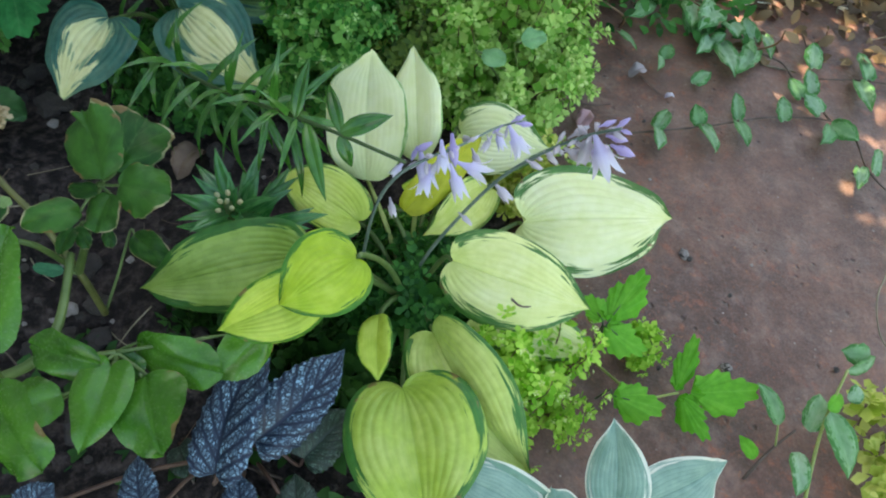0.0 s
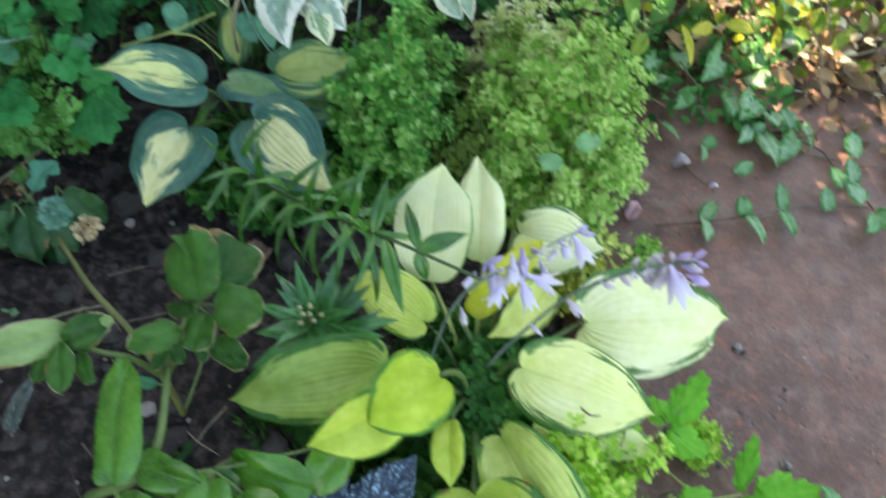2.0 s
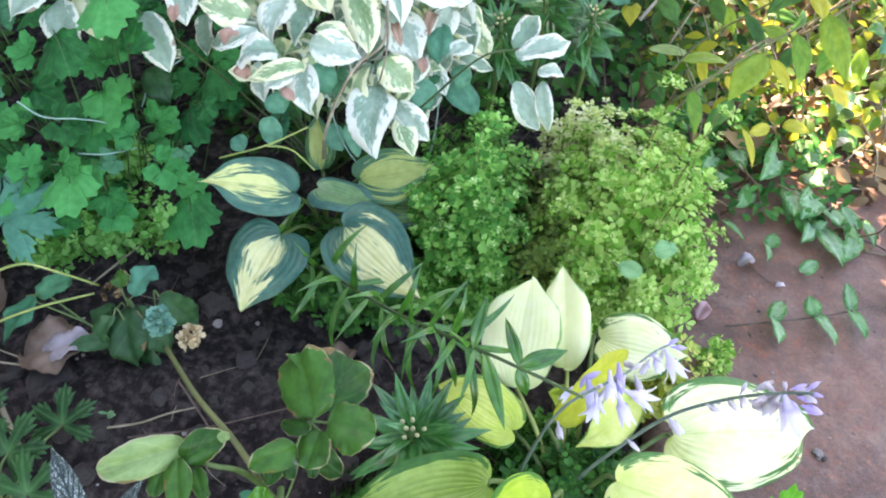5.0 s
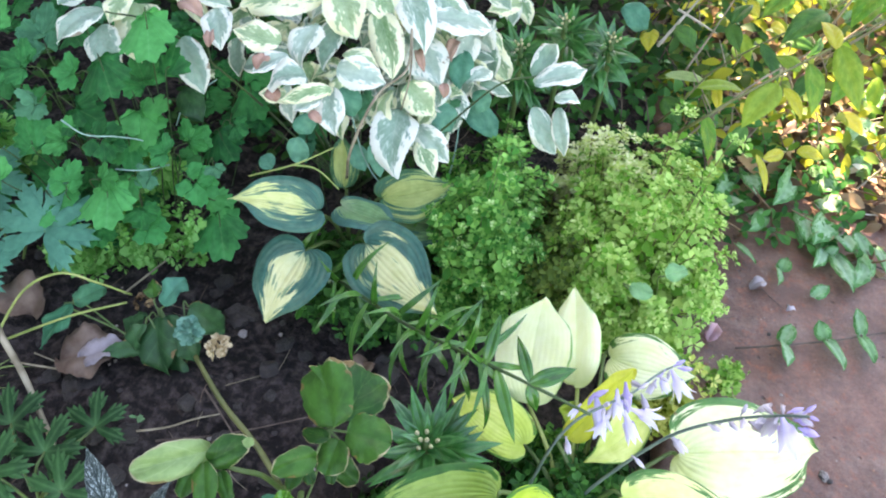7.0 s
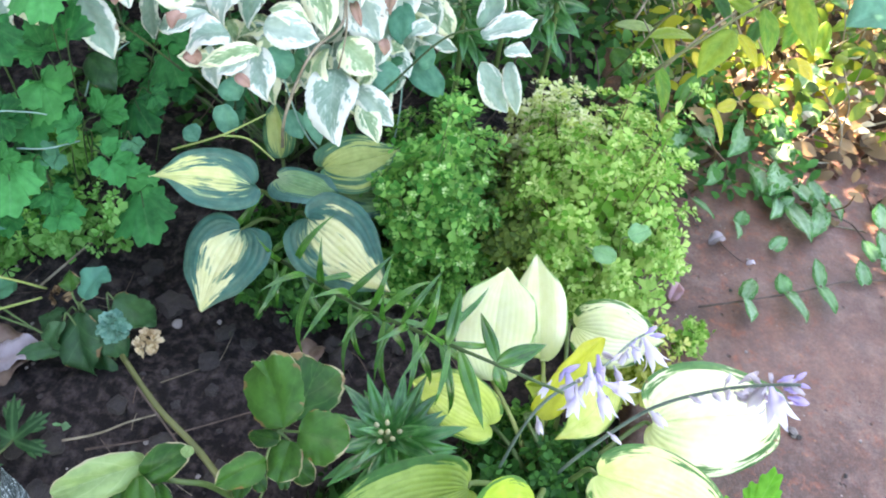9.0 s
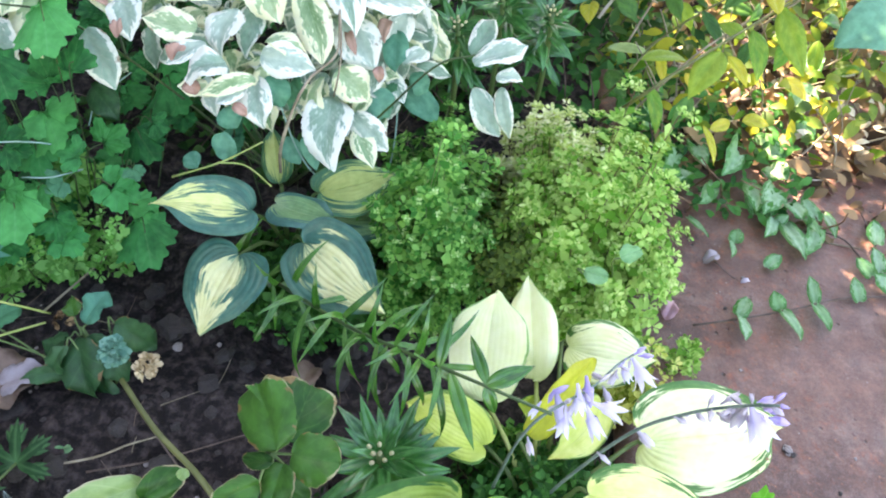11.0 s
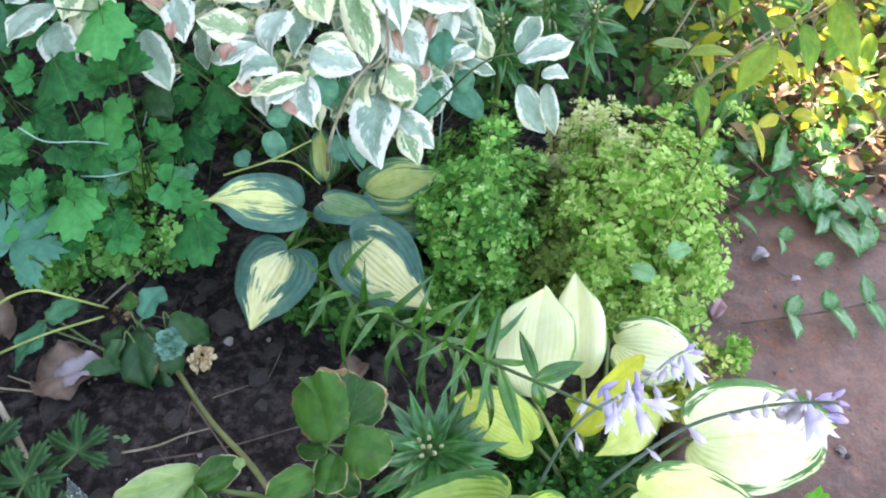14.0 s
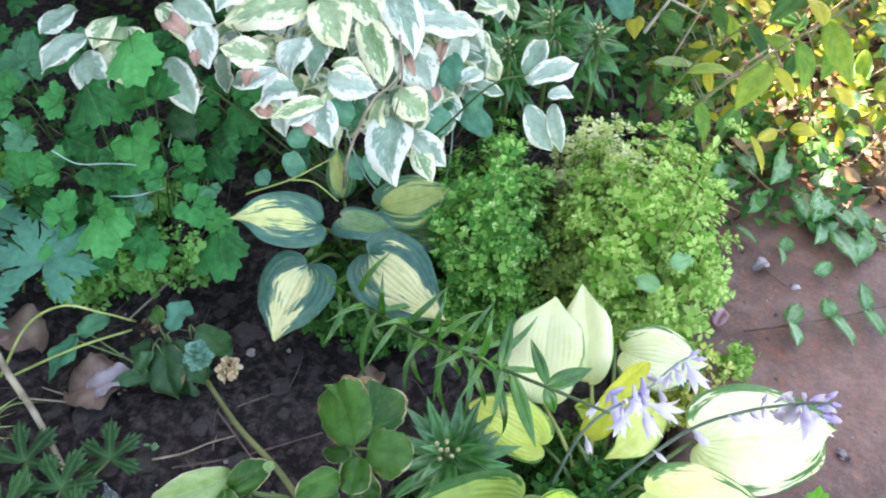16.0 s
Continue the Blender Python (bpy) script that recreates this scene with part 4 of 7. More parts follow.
leaf(splashed, (-0.277, 0.789, 0.150), (-0.186, 0.845, 0.150), 0.075, SPLASH_PALE, "pointed", roll=10, root=SPLASH_CROWN, arch=0.08, fold=0.15)
leaf(splashed, (-0.262, 0.787, 0.110), (-0.174, 0.811, 0.090), 0.072, SPLASH_DARK, "pointed", roll=-8, root=SPLASH_CROWN, arch=0.08, fold=0.12)
leaf(splashed, (-0.341, 0.815, 0.130), (-0.354, 0.852, 0.190), 0.043, SPLASH_PALE, "upright", root=SPLASH_CROWN, arch=0.03, fold=0.25)

# ---- the white-edged hosta ----
FROST_CROWN = (0.219, 0.247, 0.010)
frosted = thing("hosta", FROST_CROWN, "young hosta with blue-green leaves thinly edged white", "hosta")
leaf(frosted, (0.171, 0.249, 0.070), (0.072, 0.273, 0.085), 0.049, FROST, "hosta", roll=14, arch=0.06, fold=0.2, root=FROST_CROWN, stalk=FROST_STEM)
leaf(frosted, (0.181, 0.263, 0.065), (0.106, 0.285, 0.090), 0.031, FROST, "hosta", roll=-18, arch=0.06, fold=0.25, root=FROST_CROWN, stalk=FROST_STEM)
leaf(frosted, (0.243, 0.263, 0.060), (0.229, 0.335, 0.105), 0.056, FROST, "hosta", roll=-10, arch=0.04, fold=0.3, root=FROST_CROWN, stalk=FROST_STEM)
leaf(frosted, (0.260, 0.271, 0.060), (0.347, 0.328, 0.070), 0.064, FROST, "hosta", roll=10, arch=0.08, fold=0.12, root=FROST_CROWN, stalk=FROST_STEM)
leaf(frosted, (0.200, 0.247, 0.070), (0.181, 0.272, 0.085), 0.038, FROST, "hosta", arch=0.05, fold=0.2, root=FROST_CROWN, stalk=FROST_STEM)

# ---- lilies ----
LILY_BUD = blade("bud", 0.001, 0.001, BUDS)
ball = bmesh.new()
bmesh.ops.create_icosphere(ball, subdivisions=2, radius=0.0023)
for v in ball.verts:
    v.co.y = v.co.y * 1.4 + 0.002
    v.co.x *= 1 - 30 * max(0, v.co.y)
ball.to_mesh(LILY_BUD)
ball.free()
def lily_rosette(at, up, height, label):
    """An upright lily seen from above: narrow leaves round one stem, buds at the tip."""
    plant = thing("lily", (at[0], at[1], soil_height(at[0], at[1])), label, "lily")
    rng = random.Random(5)
    top, up = Vector(at), Vector(up).normalized()
    foot = WORLD[plant].translation
    stem(plant, [foot, (foot + top) / 2 + Vector((0.004, 0, 0)), top], 0.005, 0.004, STEM)
    a = up.orthogonal().normalized()
    b = up.cross(a)
    shapes = [blade("leaf", 0.082, 0.0185, LILY, "lance", arch=0.06, fold=0.4, droop=0.15, nu=6, nv=12, seed=s) for s in range(4)]
    for k in range(40):
        s = k / 39
        th = k * 2.39996
        out = a * math.cos(th) + b * math.sin(th)
        base = top - up * (0.012 + 0.11 * s ** 1.2)
        aim = base + (out * (0.35 + 1.0 * s ** 0.5) + up * (0.7 - 0.66 * s ** 0.6)) * 0.05
        scale = (0.42 + 0.48 * min(1, s * 2.6)) * rng.uniform(0.85, 1.1)
        part("leaf", shapes[k % 4], plant, set_between(base, aim, rng.uniform(-12, 12), up) @ Matrix.Scale(scale, 4))
    for k in range(7):
        th = k * 2.4
        p = top + (a * math.cos(th) + b * math.sin(th)) * 0.0045 * (k ** 0.5) + up * (0.004 - 0.0006 * k)
        part("bud", LILY_BUD, plant, set_between(p, p + up + (a * math.cos(th) + b * math.sin(th)) * 0.5))


lily_rosette((-0.135, 0.432, 0.187), (-0.05, -0.3, 1), 0.18, "lily shoot with glossy narrow leaves in a star-like rosette")

lean = thing("lily", (-0.430, 0.768, 0.030), "leaning lily stem with long narrow green leaves", "lily")
LEAN_LINE = [(-0.430, 0.768, 0.030), (-0.320, 0.679, 0.100), (-0.199, 0.578, 0.170), (-0.124, 0.528, 0.210), (-0.061, 0.493, 0.235), (0.010, 0.468, 0.240)]
stem(lean, LEAN_LINE, 0.0024, 0.0016, DARK_GREEN)


def lean_leaves():
    rng = random.Random(11)
    line = smooth_line(LEAN_LINE, 12)
    shapes = [blade("leaf", 0.090, 0.0095, GRASSY, "lance", arch=0.16, fold=0.3, droop=0.35, nu=6, nv=14, seed=s) for s in range(4)]
    n = 48
    for k in range(n):
        s = 0.06 + 0.66 * (k / n) ** 0.9
        i = min(len(line) - 2, int(s * (len(line) - 1)))
        p, ahead = line[i], (line[i + 1] - line[i]).normalized()
        th = k * 2.39996
        side = ahead.cross(Vector((0, 0, 1))).normalized()
        up = side.cross(ahead)
        out = side * math.cos(th) + up * math.sin(th) * 0.8
        aim = p + ahead * 0.35 + out + Vector((0, -0.1, -0.35 if math.sin(th) < 0.2 else 0.0))
        part("leaf", shapes[k % 4], lean, set_between(p, aim, rng.uniform(-25, 25)) @ Matrix.Scale(rng.uniform(0.75, 1.05) * (1.0 - 0.25 * s), 4))


lean_leaves()
leaf(lean, (-0.050, 0.488, 0.238), (-0.008, 0.508, 0.250), 0.017, GRASSY,"lance",arch=0.1,fold=0.3)
leaf(lean, (-0.048, 0.488, 0.238), (-0.069, 0.532, 0.250), 0.012, GRASSY,"lance",arch=0.1,fold=0.3)
leaf(lean, (-0.094, 0.507, 0.225), (-0.089, 0.548, 0.260), 0.013, GRASSY,"lance",arch=0.1,fold=0.3)
leaf(lean, (-0.083, 0.504, 0.228), (-0.052, 0.443, 0.200), 0.014, GRASSY,"lance",arch=0.1,fold=0.3)
leaf(lean, (-0.050, 0.489, 0.236), (-0.037, 0.477, 0.210), 0.013, GRASSY,"lance",arch=0.1,fold=0.3)

# ---- silver begonias ----
BEG = (-0.091, 0.274, 0.020)
begonia = thing("begonia", BEG, "begonia with silver-blue leaves netted by dark veins", "begonia")
leaf(begonia, (-0.099, 0.235, 0.085), (-0.080, 0.349, 0.115), 0.054, BEGONIA, roll=-10, skew=0.12, sway=-0.05, shape="wing", root=BEG, arch=0.08, fold=0.3, stalk=BEG_STEM, stalk_r=0.0022, teeth=14, nu=16, nv=42, wave=0.04)
leaf(begonia, (-0.078, 0.271, 0.070), (-0.018, 0.360, 0.095), 0.059, BEGONIA, roll=10, skew=-0.12, sway=0.04, shape="wing", root=BEG, arch=0.08, fold=0.3, stalk=BEG_STEM, stalk_r=0.0022, teeth=14, nu=16, nv=42, wave=0.04)
leaf(begonia, (-0.036, 0.269, 0.050), (-0.003, 0.319, 0.060), 0.045, DIM_BEGONIA, shape="wing", root=BEG, arch=0.08, fold=0.3, stalk=BEG_STEM, stalk_r=0.0022, teeth=14, nu=16, nv=42, wave=0.04)
leaf(begonia, (-0.148, 0.199, 0.075), (-0.165, 0.239, 0.085), 0.033, BEGONIA, shape="wing", root=BEG, arch=0.08, fold=0.3, stalk=BEG_STEM, stalk_r=0.0022, teeth=14, nu=16, nv=42, wave=0.04)
leaf(begonia, (-0.073, 0.210, 0.050), (-0.085, 0.244, 0.060), 0.034, BEGONIA, shape="wing", root=BEG, arch=0.08, fold=0.3, stalk=BEG_STEM, stalk_r=0.0022, teeth=14, nu=16, nv=42, wave=0.04)
leaf(begonia, (-0.027, 0.217, 0.040), (-0.040, 0.255, 0.050), 0.041, DIM_BEGONIA, shape="wing", root=BEG, arch=0.08, fold=0.3, stalk=BEG_STEM, stalk_r=0.0022, teeth=14, nu=16, nv=42, wave=0.04)
leaf(begonia, (-0.245, 0.186, 0.060), (-0.231, 0.211, 0.060), 0.032, BEGONIA, roll=10, shape="wing", root=BEG, arch=0.08, fold=0.3, stalk=BEG_STEM, stalk_r=0.0022, teeth=14, nu=16, nv=42, wave=0.04)
leaf(begonia, (-0.148, 0.263, 0.040), (-0.125, 0.237, 0.040), 0.030, DIM_BEGONIA, shape="wing", root=BEG, arch=0.08, fold=0.3, stalk=BEG_STEM, stalk_r=0.0022, teeth=14, nu=16, nv=42, wave=0.04)
BEG2 = (-0.435, 0.339, 0.030)
begonia_two = thing("begonia", BEG2, "begonia with silver-blue leaves netted by dark veins", "begonia")
leaf(begonia_two, (-0.423, 0.315, 0.090), (-0.472, 0.371, 0.130), 0.026, PALE_BEGONIA,"wing",roll=30,root=BEG2,arch=0.08,fold=0.4,stalk=BEG_STEM,stalk_r=0.0022,teeth=12,nv=36)
leaf(begonia_two, (-0.401, 0.320, 0.070), (-0.387, 0.370, 0.100), 0.024, PALE_BEGONIA,"wing",roll=-20,root=BEG2,arch=0.08,fold=0.3,stalk=BEG_STEM,stalk_r=0.0022,teeth=12,nv=36)

# ---- the round-leaved weed near the camera ----
WEED = (-0.262, 0.377, 0.040)
weed = thing("nettle_weed", WEED, "tall weed with rounded dull green leaves on a fleshy stem", "weed")
stem(weed, [WEED, (-0.273, 0.387, 0.100), (-0.304, 0.409, 0.140), (-0.349, 0.436, 0.160), (-0.397, 0.477, 0.170)], 0.0036, 0.0026, OLIVE_STEM, label="thick green stem")
HEART = (-0.221, 0.400, 0.230)
stem(weed, [(-0.273, 0.387, 0.100), (-0.245, 0.378, 0.160), (-0.226, 0.383, 0.210), HEART], 0.004, 0.0022, STEM)
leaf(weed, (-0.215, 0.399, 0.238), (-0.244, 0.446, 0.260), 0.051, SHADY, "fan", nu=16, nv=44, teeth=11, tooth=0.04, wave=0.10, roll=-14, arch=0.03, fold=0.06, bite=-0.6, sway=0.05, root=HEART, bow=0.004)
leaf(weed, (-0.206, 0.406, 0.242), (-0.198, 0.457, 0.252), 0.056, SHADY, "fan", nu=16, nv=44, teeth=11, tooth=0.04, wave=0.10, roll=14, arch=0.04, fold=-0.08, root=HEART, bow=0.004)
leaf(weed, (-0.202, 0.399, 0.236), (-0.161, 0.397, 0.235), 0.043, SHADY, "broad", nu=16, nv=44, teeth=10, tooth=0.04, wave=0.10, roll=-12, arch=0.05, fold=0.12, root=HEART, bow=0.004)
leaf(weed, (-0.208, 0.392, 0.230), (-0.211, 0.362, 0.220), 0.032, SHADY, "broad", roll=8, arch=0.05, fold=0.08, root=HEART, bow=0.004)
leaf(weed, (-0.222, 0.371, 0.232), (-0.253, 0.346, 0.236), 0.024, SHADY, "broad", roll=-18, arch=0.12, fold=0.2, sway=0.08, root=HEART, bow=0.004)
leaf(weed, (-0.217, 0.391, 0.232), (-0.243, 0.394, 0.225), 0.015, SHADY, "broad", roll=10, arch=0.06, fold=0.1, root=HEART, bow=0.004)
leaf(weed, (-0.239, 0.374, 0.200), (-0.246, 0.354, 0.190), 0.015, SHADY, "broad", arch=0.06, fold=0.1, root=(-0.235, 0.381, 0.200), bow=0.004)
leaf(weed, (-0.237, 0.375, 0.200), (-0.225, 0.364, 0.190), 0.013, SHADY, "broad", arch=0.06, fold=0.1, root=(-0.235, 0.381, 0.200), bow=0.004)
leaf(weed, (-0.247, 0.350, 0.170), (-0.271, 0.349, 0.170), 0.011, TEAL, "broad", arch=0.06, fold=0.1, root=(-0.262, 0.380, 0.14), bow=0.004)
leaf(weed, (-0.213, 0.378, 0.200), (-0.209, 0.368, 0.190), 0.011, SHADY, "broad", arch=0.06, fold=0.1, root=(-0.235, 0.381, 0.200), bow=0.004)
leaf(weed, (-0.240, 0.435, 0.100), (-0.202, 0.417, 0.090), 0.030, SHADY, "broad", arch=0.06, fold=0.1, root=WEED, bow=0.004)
leaf(weed, (-0.291, 0.373, 0.215), (-0.286, 0.381, 0.217), 0.010, LIT_ROUND,"broad",arch=0.05,fold=0.1)
HEART_TWO = (-0.324, 0.363, 0.190)
leaf(weed, (-0.324, 0.369, 0.200), (-0.385, 0.333, 0.200), 0.034, LIT_ROUND,"broad",roll=-14,root=HEART_TWO,arch=0.04,fold=0.35,bow=0.004)
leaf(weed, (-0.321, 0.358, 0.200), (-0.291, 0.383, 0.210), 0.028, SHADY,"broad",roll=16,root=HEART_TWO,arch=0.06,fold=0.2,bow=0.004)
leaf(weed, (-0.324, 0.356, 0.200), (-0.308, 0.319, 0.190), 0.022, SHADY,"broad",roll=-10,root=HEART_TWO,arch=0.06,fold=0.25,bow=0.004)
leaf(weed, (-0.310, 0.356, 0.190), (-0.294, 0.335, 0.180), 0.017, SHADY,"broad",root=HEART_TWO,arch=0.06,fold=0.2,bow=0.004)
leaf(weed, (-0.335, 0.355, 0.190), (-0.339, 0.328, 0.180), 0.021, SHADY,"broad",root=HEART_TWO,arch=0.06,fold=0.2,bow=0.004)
stem(weed, [(-0.273, 0.387, 0.100), (-0.281, 0.373, 0.160), (-0.300, 0.365, 0.180), HEART_TWO], 0.003, 0.002, STEM)
LOW_WEED = (-0.282, 0.258, 0.030)
low_weed = thing("nettle_weed", LOW_WEED, "fleshy weed with rounded green leaves bending over the soil", "weed")
JOINT = (-0.167, 0.279, 0.200)
stem(low_weed, [LOW_WEED, (-0.273, 0.254, 0.140), (-0.224, 0.265, 0.190), (-0.215, 0.294, 0.200), (-0.231, 0.351, 0.200)], 0.005, 0.003, STEM, label="bent green stem")
stem(low_weed, [(-0.224, 0.265, 0.190), (-0.193, 0.269, 0.200), JOINT], 0.0035, 0.002, STEM)
leaf(low_weed, (-0.201, 0.235, 0.280), (-0.218, 0.310, 0.300), 0.038, ROUND, "broad", roll=-10, arch=0.06, fold=0.1, root=LOW_WEED, bow=0.004)
leaf(low_weed, (-0.171, 0.266, 0.205), (-0.225, 0.273, 0.205), 0.033, ROUND, "broad", roll=-12, arch=0.05, fold=0.12, root=JOINT, bow=0.004)
leaf(low_weed, (-0.166, 0.268, 0.200), (-0.166, 0.207, 0.190), 0.042, ROUND, "pointed", roll=-8, arch=0.06, fold=0.12, ribs=0, nu=14, ragged=0.03, root=JOINT, bow=0.004)
leaf(low_weed, (-0.142, 0.268, 0.195), (-0.113, 0.216, 0.190), 0.054, ROUND, "broad", roll=5, arch=0.06, fold=0.03, root=JOINT, bow=0.004)
leaf(low_weed, (-0.158, 0.294, 0.190), (-0.091, 0.283, 0.185), 0.040, ROUND, "broad", roll=14, arch=0.1, fold=0.1, root=JOINT, bow=0.004)
leaf(low_weed, (-0.074, 0.331, 0.165), (-0.099, 0.283, 0.175), 0.037, ROUND, "broad", roll=-10, arch=0.06, fold=0.08, root=JOINT, bow=0.004)
leaf(low_weed, (-0.174, 0.276, 0.190), (-0.147, 0.273, 0.185), 0.026, ROUND, "broad", roll=10, arch=0.06, fold=0.1, root=JOINT, bow=0.004)
leaf(low_weed, (-0.214, 0.257, 0.150), (-0.246, 0.237, 0.150), 0.039, ROUND, "broad", arch=0.06, fold=0.1, root=LOW_WEED, bow=0.004)
leaf(low_weed, (-0.200, 0.220, 0.260), (-0.151, 0.178, 0.260), 0.046, ROUND, "broad", roll=8, arch=0.08, fold=0.1, root=LOW_WEED, bow=0.004)


# ---- the cream-edged shrub ----
SHRUB_FOOT = (-0.364, 0.913, 0.030)
cream = thing("variegated_shrub", SHRUB_FOOT, "shrub with drooping grey-green leaves broadly edged creamy white", "shrub")
stem(cream, [SHRUB_FOOT, (-0.393, 0.834, 0.220), (-0.421, 0.832, 0.300), (-0.472, 0.857, 0.360)], 0.0018, 0.0012, DARK_GREEN)
stem(cream, [SHRUB_FOOT, (-0.233, 0.869, 0.200), (-0.152, 0.874, 0.300), (-0.104, 0.882, 0.320)], 0.0018, 0.0012, DARK_GREEN)
stem(cream, [SHRUB_FOOT, (-0.496, 0.887, 0.200), (-0.583, 0.842, 0.320), (-0.648, 0.825, 0.340)], 0.0018, 0.0012, DARK_GREEN)
OV = dict(shape="ovate", arch=0.08, fold=0.18, nu=14, nv=56, wave=0.08, teeth=13, tooth=0.03)
leaf(cream, (-0.277, 0.864, 0.245), (-0.256, 0.769, 0.209), 0.064, COOL_CREAM, roll=-6, **OV)
leaf(cream, (-0.246, 0.846, 0.235), (-0.196, 0.822, 0.205), 0.034, COOL_CREAM, roll=22, **OV)
leaf(cream, (-0.237, 0.832, 0.225), (-0.210, 0.792, 0.200), 0.029, CREAM, roll=-12, **OV)
leaf(cream, (-0.400, 0.936, 0.360), (-0.497, 0.889, 0.340), 0.062, CREAM, roll=-10, **OV)
leaf(cream, (-0.525, 0.882, 0.340), (-0.503, 0.832, 0.310), 0.037, COOL_CREAM, **OV)
leaf(cream, (-0.425, 0.844, 0.330), (-0.484, 0.836, 0.340), 0.037, CREAM, **OV)
leaf(cream, (-0.399, 0.894, 0.330), (-0.399, 0.837, 0.300), 0.047, COOL_CREAM, roll=6, **OV)
leaf(cream, (-0.386, 0.925, 0.320), (-0.381, 0.863, 0.285), 0.033, DIM_CREAM, roll=-16, **OV)
leaf(cream, (-0.413, 0.833, 0.320), (-0.447, 0.796, 0.310), 0.025, COOL_CREAM, **OV)
leaf(cream, (-0.384, 0.814, 0.310), (-0.420, 0.781, 0.300), 0.044, COOL_CREAM, roll=10, **OV)
leaf(cream, (-0.348, 0.804, 0.300), (-0.405, 0.776, 0.290), 0.022, CREAM, roll=-30, **OV)
leaf(cream, (-0.360, 0.796, 0.290), (-0.388, 0.773, 0.280), 0.022, COOL_CREAM, **OV)
leaf(cream, (-0.359, 0.832, 0.280), (-0.336, 0.779, 0.250), 0.036, COOL_CREAM, **OV)
leaf(cream, (-0.351, 0.839, 0.310), (-0.290, 0.849, 0.290), 0.046, COOL_CREAM, roll=8, **OV)
leaf(cream, (-0.348, 0.850, 0.320), (-0.300, 0.859, 0.300), 0.033, CREAM, roll=-15, **OV)
leaf(cream, (-0.355, 0.844, 0.290), (-0.332, 0.825, 0.260), 0.030, CREAM, **OV)
leaf(cream, (-0.383, 0.939, 0.360), (-0.344, 0.893, 0.320), 0.059, CREAM, roll=-8, **OV)
leaf(cream, (-0.325, 0.935, 0.340), (-0.285, 0.862, 0.290), 0.048, CREAM, roll=6, **OV)
leaf(cream, (-0.354, 0.967, 0.360), (-0.299, 0.929, 0.330), 0.045, CREAM, **OV)
leaf(cream, (-0.297, 0.992, 0.360), (-0.253, 0.899, 0.310), 0.047, COOL_CREAM, **OV)
leaf(cream, (-0.257, 0.937, 0.340), (-0.177, 0.976, 0.320), 0.047, COOL_CREAM, roll=-10, **OV)
leaf(cream, (-0.268, 0.981, 0.360), (-0.204, 0.962, 0.335), 0.034, COOL_CREAM, roll=14, **OV)
leaf(cream, (-0.274, 0.937, 0.310), (-0.227, 0.897, 0.270), 0.054, COOL_CREAM, **OV)
leaf(cream, (-0.203, 0.986, 0.300), (-0.215, 0.938, 0.270), 0.037, COOL_CREAM, roll=-14, **OV)
leaf(cream, (-0.193, 0.916, 0.270), (-0.168, 0.954, 0.270), 0.026, COOL_CREAM, **OV)
leaf(cream, (-0.180, 0.934, 0.260), (-0.133, 0.934, 0.250), 0.020, DIM_CREAM, **OV)
leaf(cream, (-0.285, 0.867, 0.270), (-0.288, 0.827, 0.230), 0.031, CREAM, roll=34, **OV)
leaf(cream, (-0.269, 0.875, 0.280), (-0.231, 0.869, 0.240), 0.047, CREAM, **OV)
leaf(cream, (-0.224, 0.917, 0.270), (-0.229, 0.887, 0.240), 0.030, COOL_CREAM, roll=18, **OV)
leaf(cream, (-0.105, 0.896, 0.300), (-0.041, 0.951, 0.300), 0.039, COOL_CREAM, roll=-6, **OV)
leaf(cream, (-0.111, 0.916, 0.300), (-0.087, 0.985, 0.310), 0.031, DIM_CREAM, roll=16, **OV)
leaf(cream, (-0.076, 0.900, 0.280), (-0.041, 0.914, 0.270), 0.020, COOL_CREAM, **OV)
leaf(cream, (-0.102, 0.886, 0.270), (-0.060, 0.862, 0.220), 0.039, DIM_CREAM, roll=-10, **OV)
leaf(cream, (-0.068, 0.896, 0.270), (-0.048, 0.860, 0.220), 0.024, DIM_CREAM, roll=20, **OV)
leaf(cream, (-0.664, 0.843, 0.330), (-0.696, 0.780, 0.310), 0.036, DIM_CREAM, **OV)
leaf(cream, (-0.659, 0.820, 0.320), (-0.618, 0.779, 0.280), 0.050, DIM_CREAM, roll=8, **OV)
leaf(cream, (-0.631, 0.871, 0.330), (-0.608, 0.815, 0.280), 0.067, CREAM, **OV)
leaf(cream, (-0.561, 0.843, 0.310), (-0.521, 0.801, 0.260), 0.040, DIM_CREAM, **OV)
leaf(cream, (-0.637, 0.876, 0.340), (-0.650, 0.828, 0.320), 0.032, CREAM, **OV)
leaf(cream, (-0.698, 0.887, 0.340), (-0.722, 0.835, 0.330), 0.034, DIM_CREAM, **OV)
leaf(cream, (-0.584, 0.849, 0.220), (-0.547, 0.826, 0.190), 0.037, DULL, **OV)
leaf(cream, (-0.587, 0.899, 0.350), (-0.541, 0.871, 0.310), 0.030, CREAM, roll=-20, **OV)
leaf(cream, (-0.563, 0.902, 0.360), (-0.507, 0.885, 0.340), 0.034, DIM_CREAM, **OV)
leaf(cream, (-0.475, 0.929, 0.370), (-0.500, 0.880, 0.360), 0.037, COOL_CREAM, **OV)
leaf(cream, (-0.198, 1.016, 0.370), (-0.156, 0.995, 0.340), 0.033, DIM_CREAM, **OV)
leaf(cream, (-0.439, 0.798, 0.315), (-0.437, 0.825, 0.320), 0.018, ROSY, "ovate", arch=0.2, fold=0.6, wave=0.12, name="dead_leaf", label="withered brown leaf")
